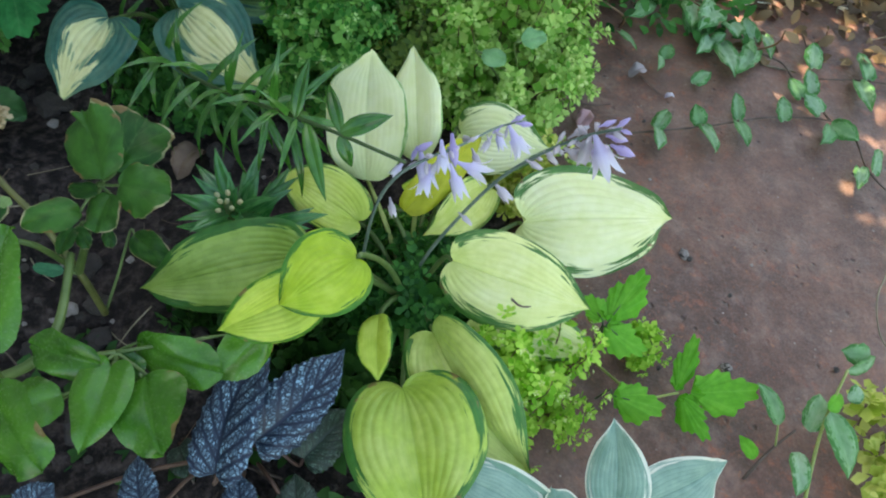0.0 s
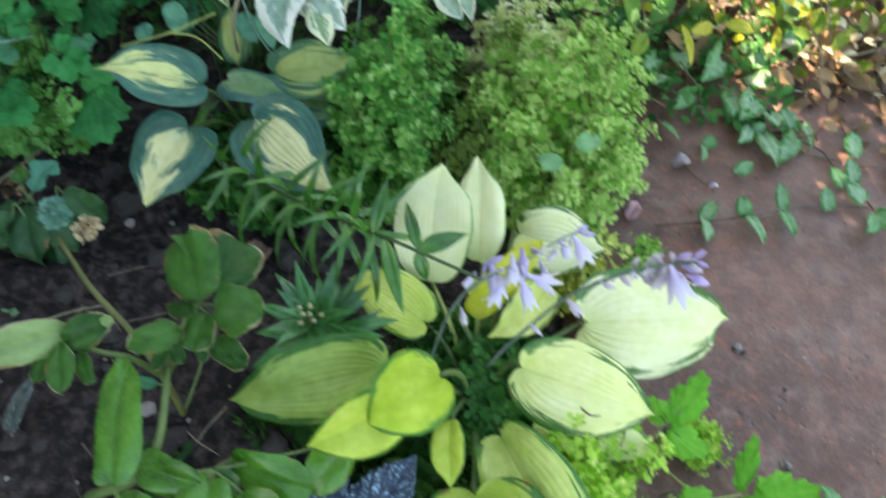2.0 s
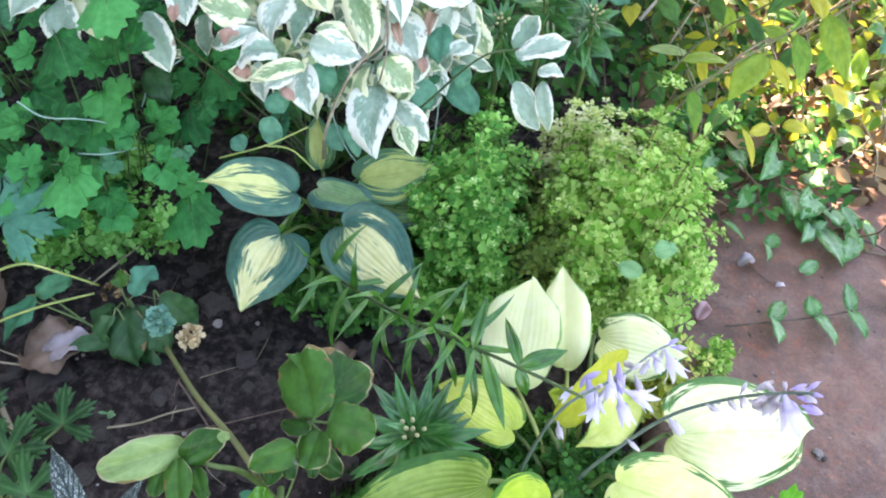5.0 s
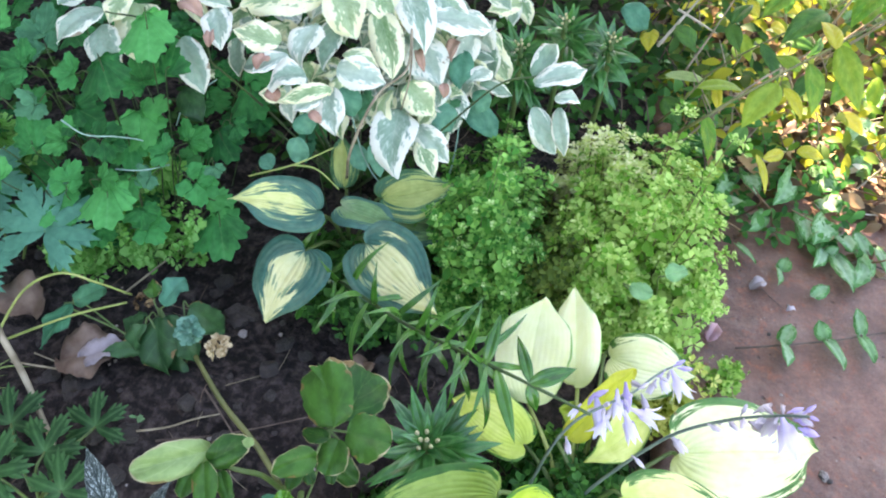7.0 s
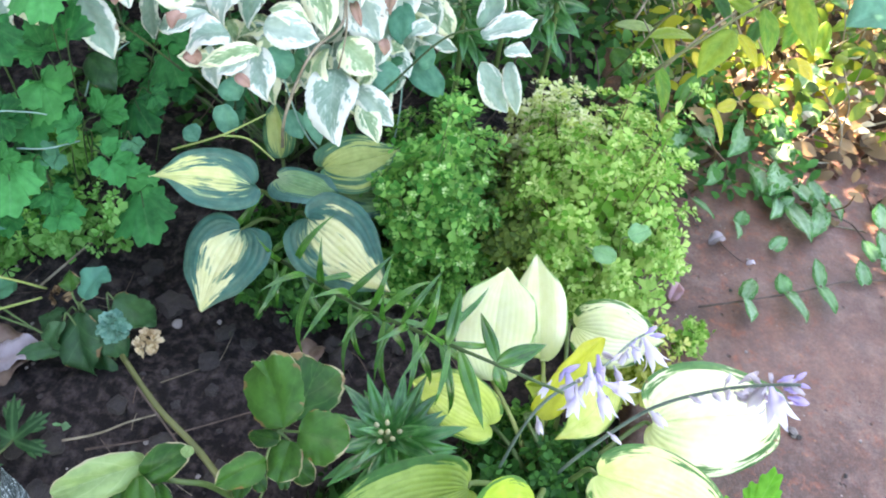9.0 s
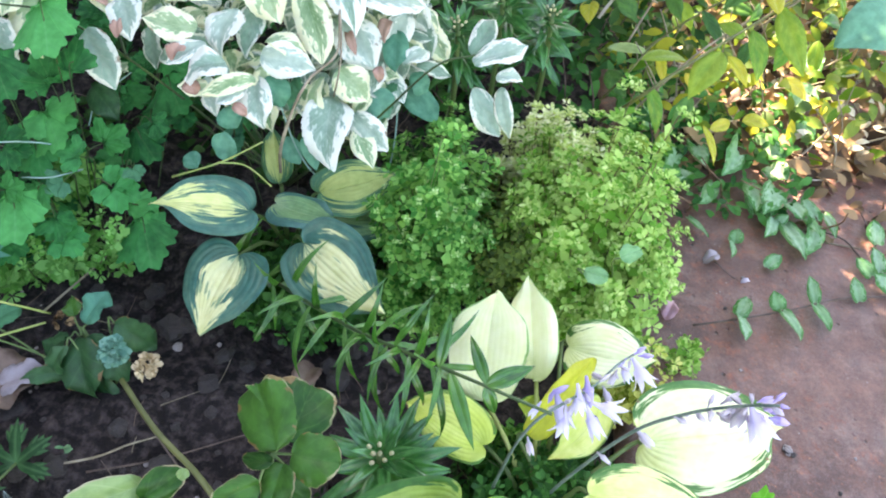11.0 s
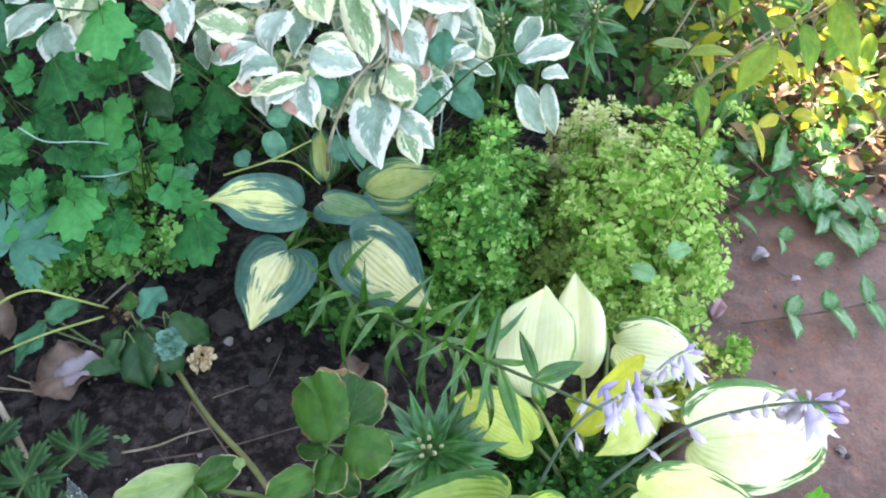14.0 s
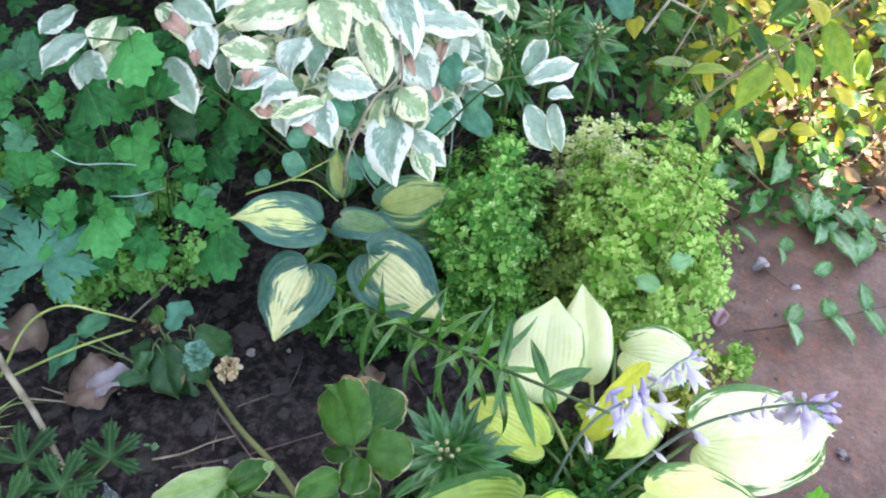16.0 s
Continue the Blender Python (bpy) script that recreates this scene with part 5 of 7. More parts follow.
leaf(cream, (-0.419, 0.788, 0.300), (-0.411, 0.780, 0.285), 0.018, ROSY, "ovate", arch=0.2, fold=0.6, wave=0.12, name="dead_leaf", label="withered brown leaf")
leaf(cream, (-0.369, 0.779, 0.280), (-0.352, 0.774, 0.270), 0.014, ROSY, "ovate", arch=0.2, fold=0.6, wave=0.12, name="dead_leaf", label="withered brown leaf")
leaf(cream, (-0.223, 0.967, 0.300), (-0.223, 0.936, 0.285), 0.018, ROSY, "ovate", arch=0.2, fold=0.6, wave=0.12, name="dead_leaf", label="withered brown leaf")
leaf(cream, (-0.222, 0.899, 0.275), (-0.220, 0.885, 0.260), 0.013, ROSY, "ovate", arch=0.2, fold=0.6, wave=0.12, name="dead_leaf", label="withered brown leaf")
leaf(cream, (-0.519, 0.832, 0.310), (-0.521, 0.859, 0.320), 0.015, ROSY, "ovate", arch=0.2, fold=0.6, wave=0.12, name="dead_leaf", label="withered brown leaf")
leaf(cream, (-0.570, 0.888, 0.340), (-0.537, 0.861, 0.330), 0.025, ROSY, "ovate", arch=0.2, fold=0.6, wave=0.12, name="dead_leaf", label="withered brown leaf")
leaf(cream, (-0.268, 0.927, 0.300), (-0.251, 0.898, 0.285), 0.013, ROSY, "ovate", arch=0.2, fold=0.6, wave=0.12, name="dead_leaf", label="withered brown leaf")
leaf(cream, (-0.286, 0.878, 0.290), (-0.301, 0.881, 0.295), 0.012, ROSY, "ovate", arch=0.2, fold=0.6, wave=0.12, name="dead_leaf", label="withered brown leaf")
stem(cream, [(-0.337, 0.815, 0.150), (-0.321, 0.785, 0.220), (-0.301, 0.792, 0.280), (-0.286, 0.816, 0.305), (-0.263, 0.848, 0.320), (-0.272, 0.907, 0.340)], 0.0022, 0.0015, TWIG, label="bent pale brown twig")
stem(cream, [(-0.272, 0.907, 0.340), (-0.259, 0.854, 0.325), (-0.259, 0.837, 0.300), (-0.272, 0.858, 0.250)], 0.0015, 0.001, TWIG)


def cream_depth():
    """More leaves of the same shrub, further back and higher."""
    rng = random.Random(21)
    shapes = [blade("leaf", 0.058, 0.034, (CREAM, DIM_CREAM, COOL_CREAM)[s % 3], "ovate", arch=0.08, fold=0.3, nu=12, nv=22, wave=0.08, teeth=9, seed=70 + s) for s in range(5)]
    for k in range(150):
        x, y = rng.uniform(-0.66, -0.14), rng.uniform(0.95, 1.42)
        z = rng.uniform(0.19, 0.42) - 0.12 * abs(x + 0.3)
        p = Vector((x, y, z))
        d = Vector((rng.uniform(-0.8, 0.8), rng.uniform(-1, 0.1), rng.uniform(-0.8, 0.1)))
        part("leaf", shapes[k % 5], cream, set_between(p, p + d, rng.uniform(-25, 25)) @ Matrix.Scale(rng.uniform(0.75, 1.2), 4))
    a, b = Vector((-0.552, 0.908, 0.330)), Vector((-0.180, 1.032, 0.330))
    c, d = Vector((-0.398, 0.814, 0.250)), Vector((-0.196, 0.862, 0.240))
    for k in range(110):
        s, t = rng.random(), rng.random()
        p = (a.lerp(b, s)).lerp(c.lerp(d, s), t) + Vector((0, rng.uniform(0.01, 0.06), rng.uniform(-0.035, -0.005)))
        q = Vector((rng.uniform(-0.9, 0.9), rng.uniform(-0.9, 0.1), rng.uniform(-0.9, 0.2)))
        part("leaf", shapes[k % 5], cream, set_between(p, p + q, rng.uniform(-35, 35)) @ Matrix.Scale(rng.uniform(0.55, 0.95), 4))
    for k in range(6):
        x = -0.62 + 0.08 * k
        stem(cream, [SHRUB_FOOT, (x, 1.0, 0.17), (x * 1.1, 1.25, 0.30), (x * 1.15, 1.4, 0.36)], 0.0022, 0.0014, DARK_GREEN)


cream_depth()

# ---- celandine ----
LOBED = [lobed(k, s) for s, k in enumerate(("three", "single", "five", "three"))]


def lobed_leaf(plant, base, tip, width, mat, roll=0.0, root=None, name="leaf", which=None):
    """A round lobed leaf between two points, on a thin stalk."""
    LEAF_COUNT[0] += 1
    v, f, u = LOBED[LEAF_COUNT[0] % 4 if which is None else which]
    length = (Vector(tip) - Vector(base)).length
    sx, sy = width / 1.5, length / 1.45
    me = mesh_of(name, [(p[0] * sx, p[1] * sy, p[2] * (sx + sy) * 0.5) for p in v], f, mat, u)
    ob = part(name, me, plant, set_between(base, tip, roll))
    if root is not None:
        b = Vector(base)
        r = b.lerp(Vector(root), 0.3)
        r.z = min(Vector(root).z, 0.03)
        part("petiole", tube("petiole", [r, (r + b) / 2 + Vector((0, 0, 0.02)), b, b + (Vector(tip) - b) * 0.4], 0.001, 0.0007, DARK_GREEN, 5, 5, origin=r), ob, Matrix.Translation(r))
    return ob


CEL = (-0.694, 0.829, 0.030)
celandine = thing("celandine", CEL, "dense celandine weed with lobed blue-green leaves", "weed")
lobed_leaf(celandine, (-0.749, 0.819, 0.259), (-0.807, 0.883, 0.281), 0.082, TEAL, root=CEL, which=2)
lobed_leaf(celandine, (-0.729, 0.881, 0.270), (-0.722, 0.914, 0.290), 0.049, TEAL, root=CEL, which=0)
lobed_leaf(celandine, (-0.752, 0.800, 0.246), (-0.810, 0.804, 0.254), 0.072, CELANDINE, root=CEL, which=0)
lobed_leaf(celandine, (-0.690, 0.809, 0.249), (-0.732, 0.799, 0.251), 0.058, CELANDINE, root=CEL, which=0)
lobed_leaf(celandine, (-0.725, 0.770, 0.236), (-0.752, 0.735, 0.224), 0.062, TEAL, root=CEL, which=0)
lobed_leaf(celandine, (-0.726, 0.779, 0.226), (-0.655, 0.760, 0.214), 0.084, CELANDINE, root=CEL, which=0)
lobed_leaf(celandine, (-0.617, 0.749, 0.326), (-0.586, 0.714, 0.304), 0.058, CELANDINE, root=CEL, which=1)
lobed_leaf(celandine, (-0.583, 0.813, 0.357), (-0.554, 0.759, 0.333), 0.066, CELANDINE_LIGHT, root=CEL, which=1)
lobed_leaf(celandine, (-0.595, 0.796, 0.229), (-0.646, 0.856, 0.251), 0.079, CELANDINE, root=CEL, which=0)
lobed_leaf(celandine, (-0.549, 0.771, 0.299), (-0.544, 0.796, 0.321), 0.042, CELANDINE, root=CEL, which=1)
lobed_leaf(celandine, (-0.643, 0.822, 0.231), (-0.577, 0.745, 0.209), 0.097, CELANDINE_LIGHT, root=CEL, which=0)
lobed_leaf(celandine, (-0.553, 0.870, 0.228), (-0.526, 0.883, 0.232), 0.038, CELANDINE, root=CEL, which=0)
lobed_leaf(celandine, (-0.539, 0.742, 0.196), (-0.578, 0.742, 0.204), 0.050, CELANDINE, root=CEL, which=0)
lobed_leaf(celandine, (-0.562, 0.766, 0.184), (-0.530, 0.803, 0.196), 0.063, CELANDINE_LIGHT, root=CEL, which=0)
lobed_leaf(celandine, (-0.618, 0.756, 0.202), (-0.602, 0.728, 0.178), 0.048, CELANDINE, root=CEL, which=1)
lobed_leaf(celandine, (-0.655, 0.726, 0.219), (-0.603, 0.723, 0.211), 0.065, CELANDINE, root=CEL, which=2)
lobed_leaf(celandine, (-0.669, 0.724, 0.194), (-0.718, 0.735, 0.206), 0.062, CELANDINE_LIGHT, root=CEL, which=0)
lobed_leaf(celandine, (-0.538, 0.732, 0.176), (-0.485, 0.720, 0.164), 0.066, CELANDINE, root=CEL, which=2)
lobed_leaf(celandine, (-0.558, 0.724, 0.186), (-0.583, 0.703, 0.174), 0.045, TEAL, root=CEL, which=0)
lobed_leaf(celandine, (-0.615, 0.688, 0.182), (-0.593, 0.640, 0.158), 0.067, CELANDINE_LIGHT, root=CEL, which=1)
lobed_leaf(celandine, (-0.581, 0.696, 0.162), (-0.560, 0.662, 0.138), 0.055, CELANDINE, root=CEL, which=0)
lobed_leaf(celandine, (-0.583, 0.662, 0.130), (-0.537, 0.676, 0.130), 0.060, CELANDINE, root=CEL, which=2)
lobed_leaf(celandine, (-0.496, 0.731, 0.122), (-0.465, 0.678, 0.098), 0.073, CELANDINE, root=CEL, which=1)
lobed_leaf(celandine, (-0.531, 0.828, 0.180), (-0.497, 0.799, 0.160), 0.056, CELANDINE, root=CEL, which=1)
lobed_leaf(celandine, (-0.517, 0.831, 0.196), (-0.486, 0.828, 0.184), 0.042, CELANDINE, root=CEL, which=0)
lobed_leaf(celandine, (-0.514, 0.738, 0.132), (-0.480, 0.743, 0.128), 0.044, CELANDINE_LIGHT, root=CEL, which=1)
lobed_leaf(celandine, (-0.519, 0.917, 0.201), (-0.487, 0.876, 0.179), 0.061, CELANDINE, root=CEL, which=1)
lobed_leaf(celandine, (-0.532, 0.990, 0.252), (-0.524, 0.963, 0.228), 0.045, CELANDINE, root=CEL, which=1)
lobed_leaf(celandine, (-0.630, 0.676, 0.188), (-0.600, 0.689, 0.192), 0.044, CELANDINE_LIGHT, root=CEL, which=0)
lobed_leaf(celandine, (-0.658, 0.660, 0.168), (-0.674, 0.699, 0.192), 0.057, CELANDINE, root=CEL, which=2)
lobed_leaf(celandine, (-0.698, 0.671, 0.159), (-0.650, 0.644, 0.141), 0.066, CELANDINE, root=CEL, which=0)
lobed_leaf(celandine, (-0.497, 0.746, 0.201), (-0.488, 0.738, 0.179), 0.031, TEAL, root=CEL, which=0)
lobed_leaf(celandine, (-0.528, 0.933, 0.216), (-0.489, 0.927, 0.204), 0.050, CELANDINE, root=CEL, which=1)
lobed_leaf(celandine, (-0.654, 0.664, 0.126), (-0.608, 0.655, 0.114), 0.059, CELANDINE, root=CEL, which=0)
lobed_leaf(celandine, (-0.591, 0.709, 0.179), (-0.606, 0.681, 0.161), 0.047, CELANDINE_LIGHT, root=CEL, which=1)
lobed_leaf(celandine, (-0.489, 0.887, 0.182), (-0.482, 0.861, 0.158), 0.044, CELANDINE, root=CEL, which=0)
lobed_leaf(celandine, (-0.723, 0.706, 0.189), (-0.750, 0.735, 0.211), 0.054, CELANDINE, root=CEL, which=1)
lobed_leaf(celandine, (-0.832, 0.821, 0.249), (-0.898, 0.890, 0.271), 0.088, CELANDINE_LIGHT, root=CEL, which=0)
lobed_leaf(celandine, (-0.768, 0.740, 0.234), (-0.837, 0.758, 0.246), 0.081, CELANDINE, root=CEL, which=0)
lobed_leaf(celandine, (-0.752, 0.691, 0.198), (-0.813, 0.684, 0.202), 0.080, CELANDINE, root=CEL, which=0)
lobed_leaf(celandine, (-0.733, 0.660, 0.164), (-0.778, 0.669, 0.176), 0.059, CELANDINE_LIGHT, root=CEL, which=0)
lobed_leaf(celandine, (-0.404, 0.921, 0.230), (-0.391, 0.845, 0.210), 0.035, TEAL,root=SHRUB_FOOT)
lobed_leaf(celandine, (-0.399, 0.841, 0.200), (-0.385, 0.788, 0.190), 0.031, TEAL,root=SHRUB_FOOT)
lobed_leaf(celandine, (-0.337, 0.895, 0.260), (-0.321, 0.842, 0.240), 0.038, TEAL,root=SHRUB_FOOT)
lobed_leaf(celandine, (-0.241, 0.928, 0.240), (-0.207, 0.892, 0.220), 0.047, TEAL,root=SHRUB_FOOT)


def celandine_depth():
    """Lower leaves in the shade of the clump and behind it."""
    rng = random.Random(31)
    shapes = []
    for s in range(4):
        v, f, u = LOBED[s]
        shapes.append(mesh_of("leaf", [Vector(p) * 0.031 for p in v], f, CELANDINE, u))
    for k in range(260):
        x, y = rng.uniform(-1.15, -0.42), rng.uniform(0.66, 1.5)
        if (x > -0.5 and y < 0.85) or (x > -0.6 and y < 0.98):
            continue
        z = soil_height(x, y) + rng.uniform(0.01, 0.06) + 0.12 * ease((y - 0.88) / 0.4) + 0.05 * ease((-0.7 - x) / 0.2)
        p = Vector((x, y, z))
        d = Vector((rng.uniform(-1, 1), rng.uniform(-1, 0.5), rng.uniform(-0.3, 0.2)))
        part("leaf", shapes[k % 4], celandine, set_between(p, p + d, rng.uniform(-15, 15), (0, -0.35, 0.9)) @ Matrix.Scale(rng.uniform(0.7, 1.25), 4))


celandine_depth()

small_cel = thing("celandine", (0.238, 0.437, 0.004), "young celandine with bright green scalloped leaflets on the iron sheet", "weed")
CEL_FOOT = (0.238, 0.437, 0.004)
stem(small_cel, [CEL_FOOT, (0.276, 0.393, 0.035), (0.316, 0.401, 0.040)], 0.0016, 0.0012, PALE_STEM)
lobed_leaf(small_cel, (0.227, 0.439, 0.090), (0.255, 0.488, 0.100), 0.034, BRIGHT,root=CEL_FOOT,which=1)
lobed_leaf(small_cel, (0.222, 0.439, 0.090), (0.208, 0.461, 0.090), 0.022, BRIGHT,root=CEL_FOOT,which=1)
lobed_leaf(small_cel, (0.225, 0.437, 0.085), (0.262, 0.425, 0.075), 0.032, BRIGHT,root=CEL_FOOT,which=1)
lobed_leaf(small_cel, (0.314, 0.403, 0.040), (0.331, 0.456, 0.045), 0.022, BRIGHT,which=1)
lobed_leaf(small_cel, (0.329, 0.403, 0.040), (0.390, 0.420, 0.035), 0.043, BRIGHT,which=1)
lobed_leaf(small_cel, (0.317, 0.399, 0.040), (0.341, 0.365, 0.035), 0.027, BRIGHT,which=1)
lobed_leaf(small_cel, (0.242, 0.377, 0.060), (0.285, 0.375, 0.055), 0.036, BRIGHT,root=CEL_FOOT,which=1)

for line in ([(-0.669, 0.711, 0.250), (-0.641, 0.709, 0.235), (-0.612, 0.727, 0.225)], [(-0.616, 0.726, 0.225), (-0.595, 0.740, 0.215), (-0.578, 0.753, 0.200)], [(-0.610, 0.704, 0.190), (-0.578, 0.711, 0.190), (-0.553, 0.736, 0.185)], [(-0.579, 0.809, 0.190), (-0.575, 0.840, 0.210), (-0.538, 0.870, 0.235)]):
    stem(celandine, line, 0.0011, 0.0009, FROST_STEM, "runner", "pale blue-green stalk")
for line in ([(-0.438, 0.729, 0.200), (-0.384, 0.750, 0.215), (-0.340, 0.779, 0.230)], [(-0.387, 0.749, 0.215), (-0.356, 0.755, 0.210), (-0.321, 0.737, 0.200)]):
    stem(celandine, line, 0.0013, 0.001, PALE_STEM, "runner", "yellow-green twining stalk")

CLOVER = (-0.22, 0.86, 0.03)
clover = thing("clover", CLOVER, "smooth blue-green oval leaves among the cream-edged shrub", "weed")
stem(clover, [CLOVER, (-0.20, 0.90, 0.16), (-0.205, 0.935, 0.27)], 0.0014, 0.001, FROST_STEM)
stem(clover, [CLOVER, (-0.30, 0.82, 0.16), (-0.335, 0.83, 0.26)], 0.0014, 0.001, FROST_STEM)
leaf(clover, (-0.211, 0.958, 0.290), (-0.203, 0.909, 0.260), 0.032, SMOOTH_TEAL, shape="ovate", arch=0.08, fold=0.2, nu=8, nv=14, wave=0.08)
leaf(clover, (-0.344, 0.834, 0.285), (-0.325, 0.825, 0.250), 0.036, SMOOTH_TEAL, shape="ovate", arch=0.08, fold=0.2, nu=8, nv=14, wave=0.08)
leaf(clover, (-0.237, 0.888, 0.235), (-0.206, 0.883, 0.210), 0.043, SMOOTH_TEAL, shape="ovate", arch=0.08, fold=0.2, nu=8, nv=14, wave=0.08)
leaf(clover, (-0.194, 0.935, 0.220), (-0.144, 0.914, 0.190), 0.039, SMOOTH_TEAL, shape="ovate", arch=0.08, fold=0.2, nu=8, nv=14, wave=0.08)
leaf(clover, (-0.188, 0.935, 0.240), (-0.162, 0.937, 0.220), 0.030, SMOOTH_TEAL, shape="ovate", arch=0.08, fold=0.2, nu=8, nv=14, wave=0.08)
leaf(clover, (-0.394, 0.806, 0.250), (-0.377, 0.797, 0.230), 0.032, SMOOTH_TEAL, shape="ovate", arch=0.08, fold=0.2, nu=8, nv=14, wave=0.08)
leaf(clover, (-0.389, 0.780, 0.235), (-0.385, 0.769, 0.200), 0.031, SMOOTH_TEAL, shape="ovate", arch=0.08, fold=0.2, nu=8, nv=14, wave=0.08)
leaf(clover, (-0.441, 0.784, 0.190), (-0.425, 0.770, 0.180), 0.024, SMOOTH_TEAL, shape="ovate", arch=0.08, fold=0.2, nu=8, nv=14, wave=0.08)
leaf(clover, (-0.329, 0.828, 0.200), (-0.309, 0.813, 0.170), 0.026, SMOOTH_TEAL, shape="ovate", arch=0.08, fold=0.2, nu=8, nv=14, wave=0.08)
leaf(clover, (-0.304, 0.822, 0.210), (-0.285, 0.806, 0.170), 0.020, SMOOTH_TEAL, shape="ovate", arch=0.08, fold=0.2, nu=8, nv=14, wave=0.08)

# ---- deeply cut leaves ----
def cut_leaf(plant, centre, reach, mat, root, turn=0.0, fingers=7, tilt=(0, -0.45, 0.9), cuts=2):
    """A palmate leaf cut into toothed fingers."""
    up = Vector(tilt).normalized()
    a = up.cross(Vector((0, 1, 0))).normalized()
    b = up.cross(a)
    pieces = []
    for k in range(fingers):
        th = turn + (k - (fingers - 1) / 2) * 2 * math.pi / (fingers + 1.3)
        long = reach * (1 - 0.06 * abs(k - (fingers - 1) / 2))
        for n, (start, bend, size) in enumerate(((0, 0, 1), (0.36, 0.55, 0.46), (0.36, -0.55, 0.46), (0.6, 0.5, 0.3), (0.6, -0.5, 0.3))[:1 + 2 * cuts]):
            me = blade("finger", long * size, long * (0.27 if n == 0 else 0.17), mat, "lance", arch=0.08, fold=0.15, nu=4, nv=8)
            v, f = [tuple(x.co) for x in me.vertices], [tuple(p.vertices) for p in me.polygons]
            u = [(x.co.x / long + 0.5, x.co.y / long) for x in me.vertices]
            bpy.data.meshes.remove(me)
            d = Matrix.Rotation(th, 4, "Z")
            pieces.append((v, f, u, d @ Matrix.Translation((0, long * start, 0.03 * long * start)) @ Matrix.Rotation(bend, 4, "Z")))
    m = Matrix.Translation(centre) @ Matrix((a, b, up)).transposed().to_4x4()
    ob = part("leaf", mesh_of("leaf", *joined(pieces)[:2], mat, joined(pieces)[2]), plant, m)
    r = Vector(root)
    part("petiole", tube("petiole", [r, (r + Vector(centre)) / 2 + Vector((0, 0, 0.02)), centre], 0.002, 0.0015, STEM, 5, 5, origin=r), ob, Matrix.Translation(r))


CUT = (-0.761, 0.637, 0.030)
cranesbill = thing("cranesbill", CUT, "cranesbill with deeply cut blue-green leaves", "weed")
cut_leaf(cranesbill, (-0.682, 0.628, 0.130), 0.087, BLUE_CUT, CUT, math.pi)
cut_leaf(cranesbill, (-0.826, 0.687, 0.120), 0.086, BLUE_CUT, CUT, 2.6)
cut_leaf(cranesbill, (-0.761, 0.563, 0.100), 0.079, BLUE_CUT, CUT, 3.6)
CUT2 = (-0.537, 0.333, 0.030)
darkcut = thing("cranesbill", CUT2, "low weed with dark green finely cut leaves", "weed")
cut_leaf(darkcut, (-0.509, 0.419, 0.070), 0.046, FERN, CUT2, 3.4, 5)
cut_leaf(darkcut, (-0.539, 0.375, 0.080), 0.049, FERN, CUT2, 2.9, 5)
cut_leaf(darkcut, (-0.600, 0.400, 0.070), 0.051, FERN, CUT2, 2.6, 5)
cut_leaf(darkcut, (-0.497, 0.340, 0.080), 0.047, FERN, CUT2, 3.6, 5)
cut_leaf(darkcut, (-0.579, 0.339, 0.080), 0.053, FERN, CUT2, 3.0, 5)

# ---- the weed with blue-green buds ----
BUDFOOT = (-0.461, 0.528, 0.035)
budweed = thing("budding_weed", BUDFOOT, "dark green weed with a knot of blue-green buds", "weed")
leaf(budweed, (-0.499, 0.559, 0.100), (-0.470, 0.511, 0.045), 0.048, DULL, roll=8, shape="ovate", arch=0.1, fold=0.3, wave=0.14, teeth=7, nu=14, nv=28, root=BUDFOOT, stalk_r=0.0014, bow=0.004)
leaf(budweed, (-0.491, 0.561, 0.100), (-0.448, 0.539, 0.050), 0.036, DULL, roll=-14, shape="ovate", arch=0.1, fold=0.3, wave=0.14, teeth=7, nu=14, nv=28, root=BUDFOOT, stalk_r=0.0014, bow=0.004)
leaf(budweed, (-0.509, 0.544, 0.100), (-0.524, 0.528, 0.060), 0.025, DULL, shape="ovate", arch=0.1, fold=0.3, wave=0.14, teeth=7, nu=14, nv=28, root=BUDFOOT, stalk_r=0.0014, bow=0.004)
leaf(budweed, (-0.517, 0.562, 0.090), (-0.547, 0.545, 0.060), 0.027, DULL, roll=20, shape="ovate", arch=0.1, fold=0.3, wave=0.14, teeth=7, nu=14, nv=28, root=BUDFOOT, stalk_r=0.0014, bow=0.004)
leaf(budweed, (-0.512, 0.577, 0.110), (-0.521, 0.598, 0.120), 0.022, SHADY, shape="ovate", arch=0.1, fold=0.3, wave=0.14, teeth=7, nu=14, nv=28, root=BUDFOOT, stalk_r=0.0014, bow=0.004)
leaf(budweed, (-0.495, 0.570, 0.110), (-0.484, 0.610, 0.120), 0.031, BLUE_CUT, roll=-10, shape="ovate", arch=0.1, fold=0.3, wave=0.14, teeth=7, nu=14, nv=28, root=BUDFOOT, stalk_r=0.0014, bow=0.004)
leaf(budweed, (-0.469, 0.581, 0.100), (-0.431, 0.586, 0.060), 0.043, DULL, roll=10, shape="ovate", arch=0.1, fold=0.3, wave=0.14, teeth=7, nu=14, nv=28, root=BUDFOOT, stalk_r=0.0014, bow=0.004)
leaf(budweed, (-0.508, 0.541, 0.060), (-0.555, 0.509, 0.070), 0.022, DULL, roll=-20, shape="ovate", arch=0.1, fold=0.3, wave=0.14, teeth=7, nu=14, nv=28, root=BUDFOOT, stalk_r=0.0014, bow=0.004)
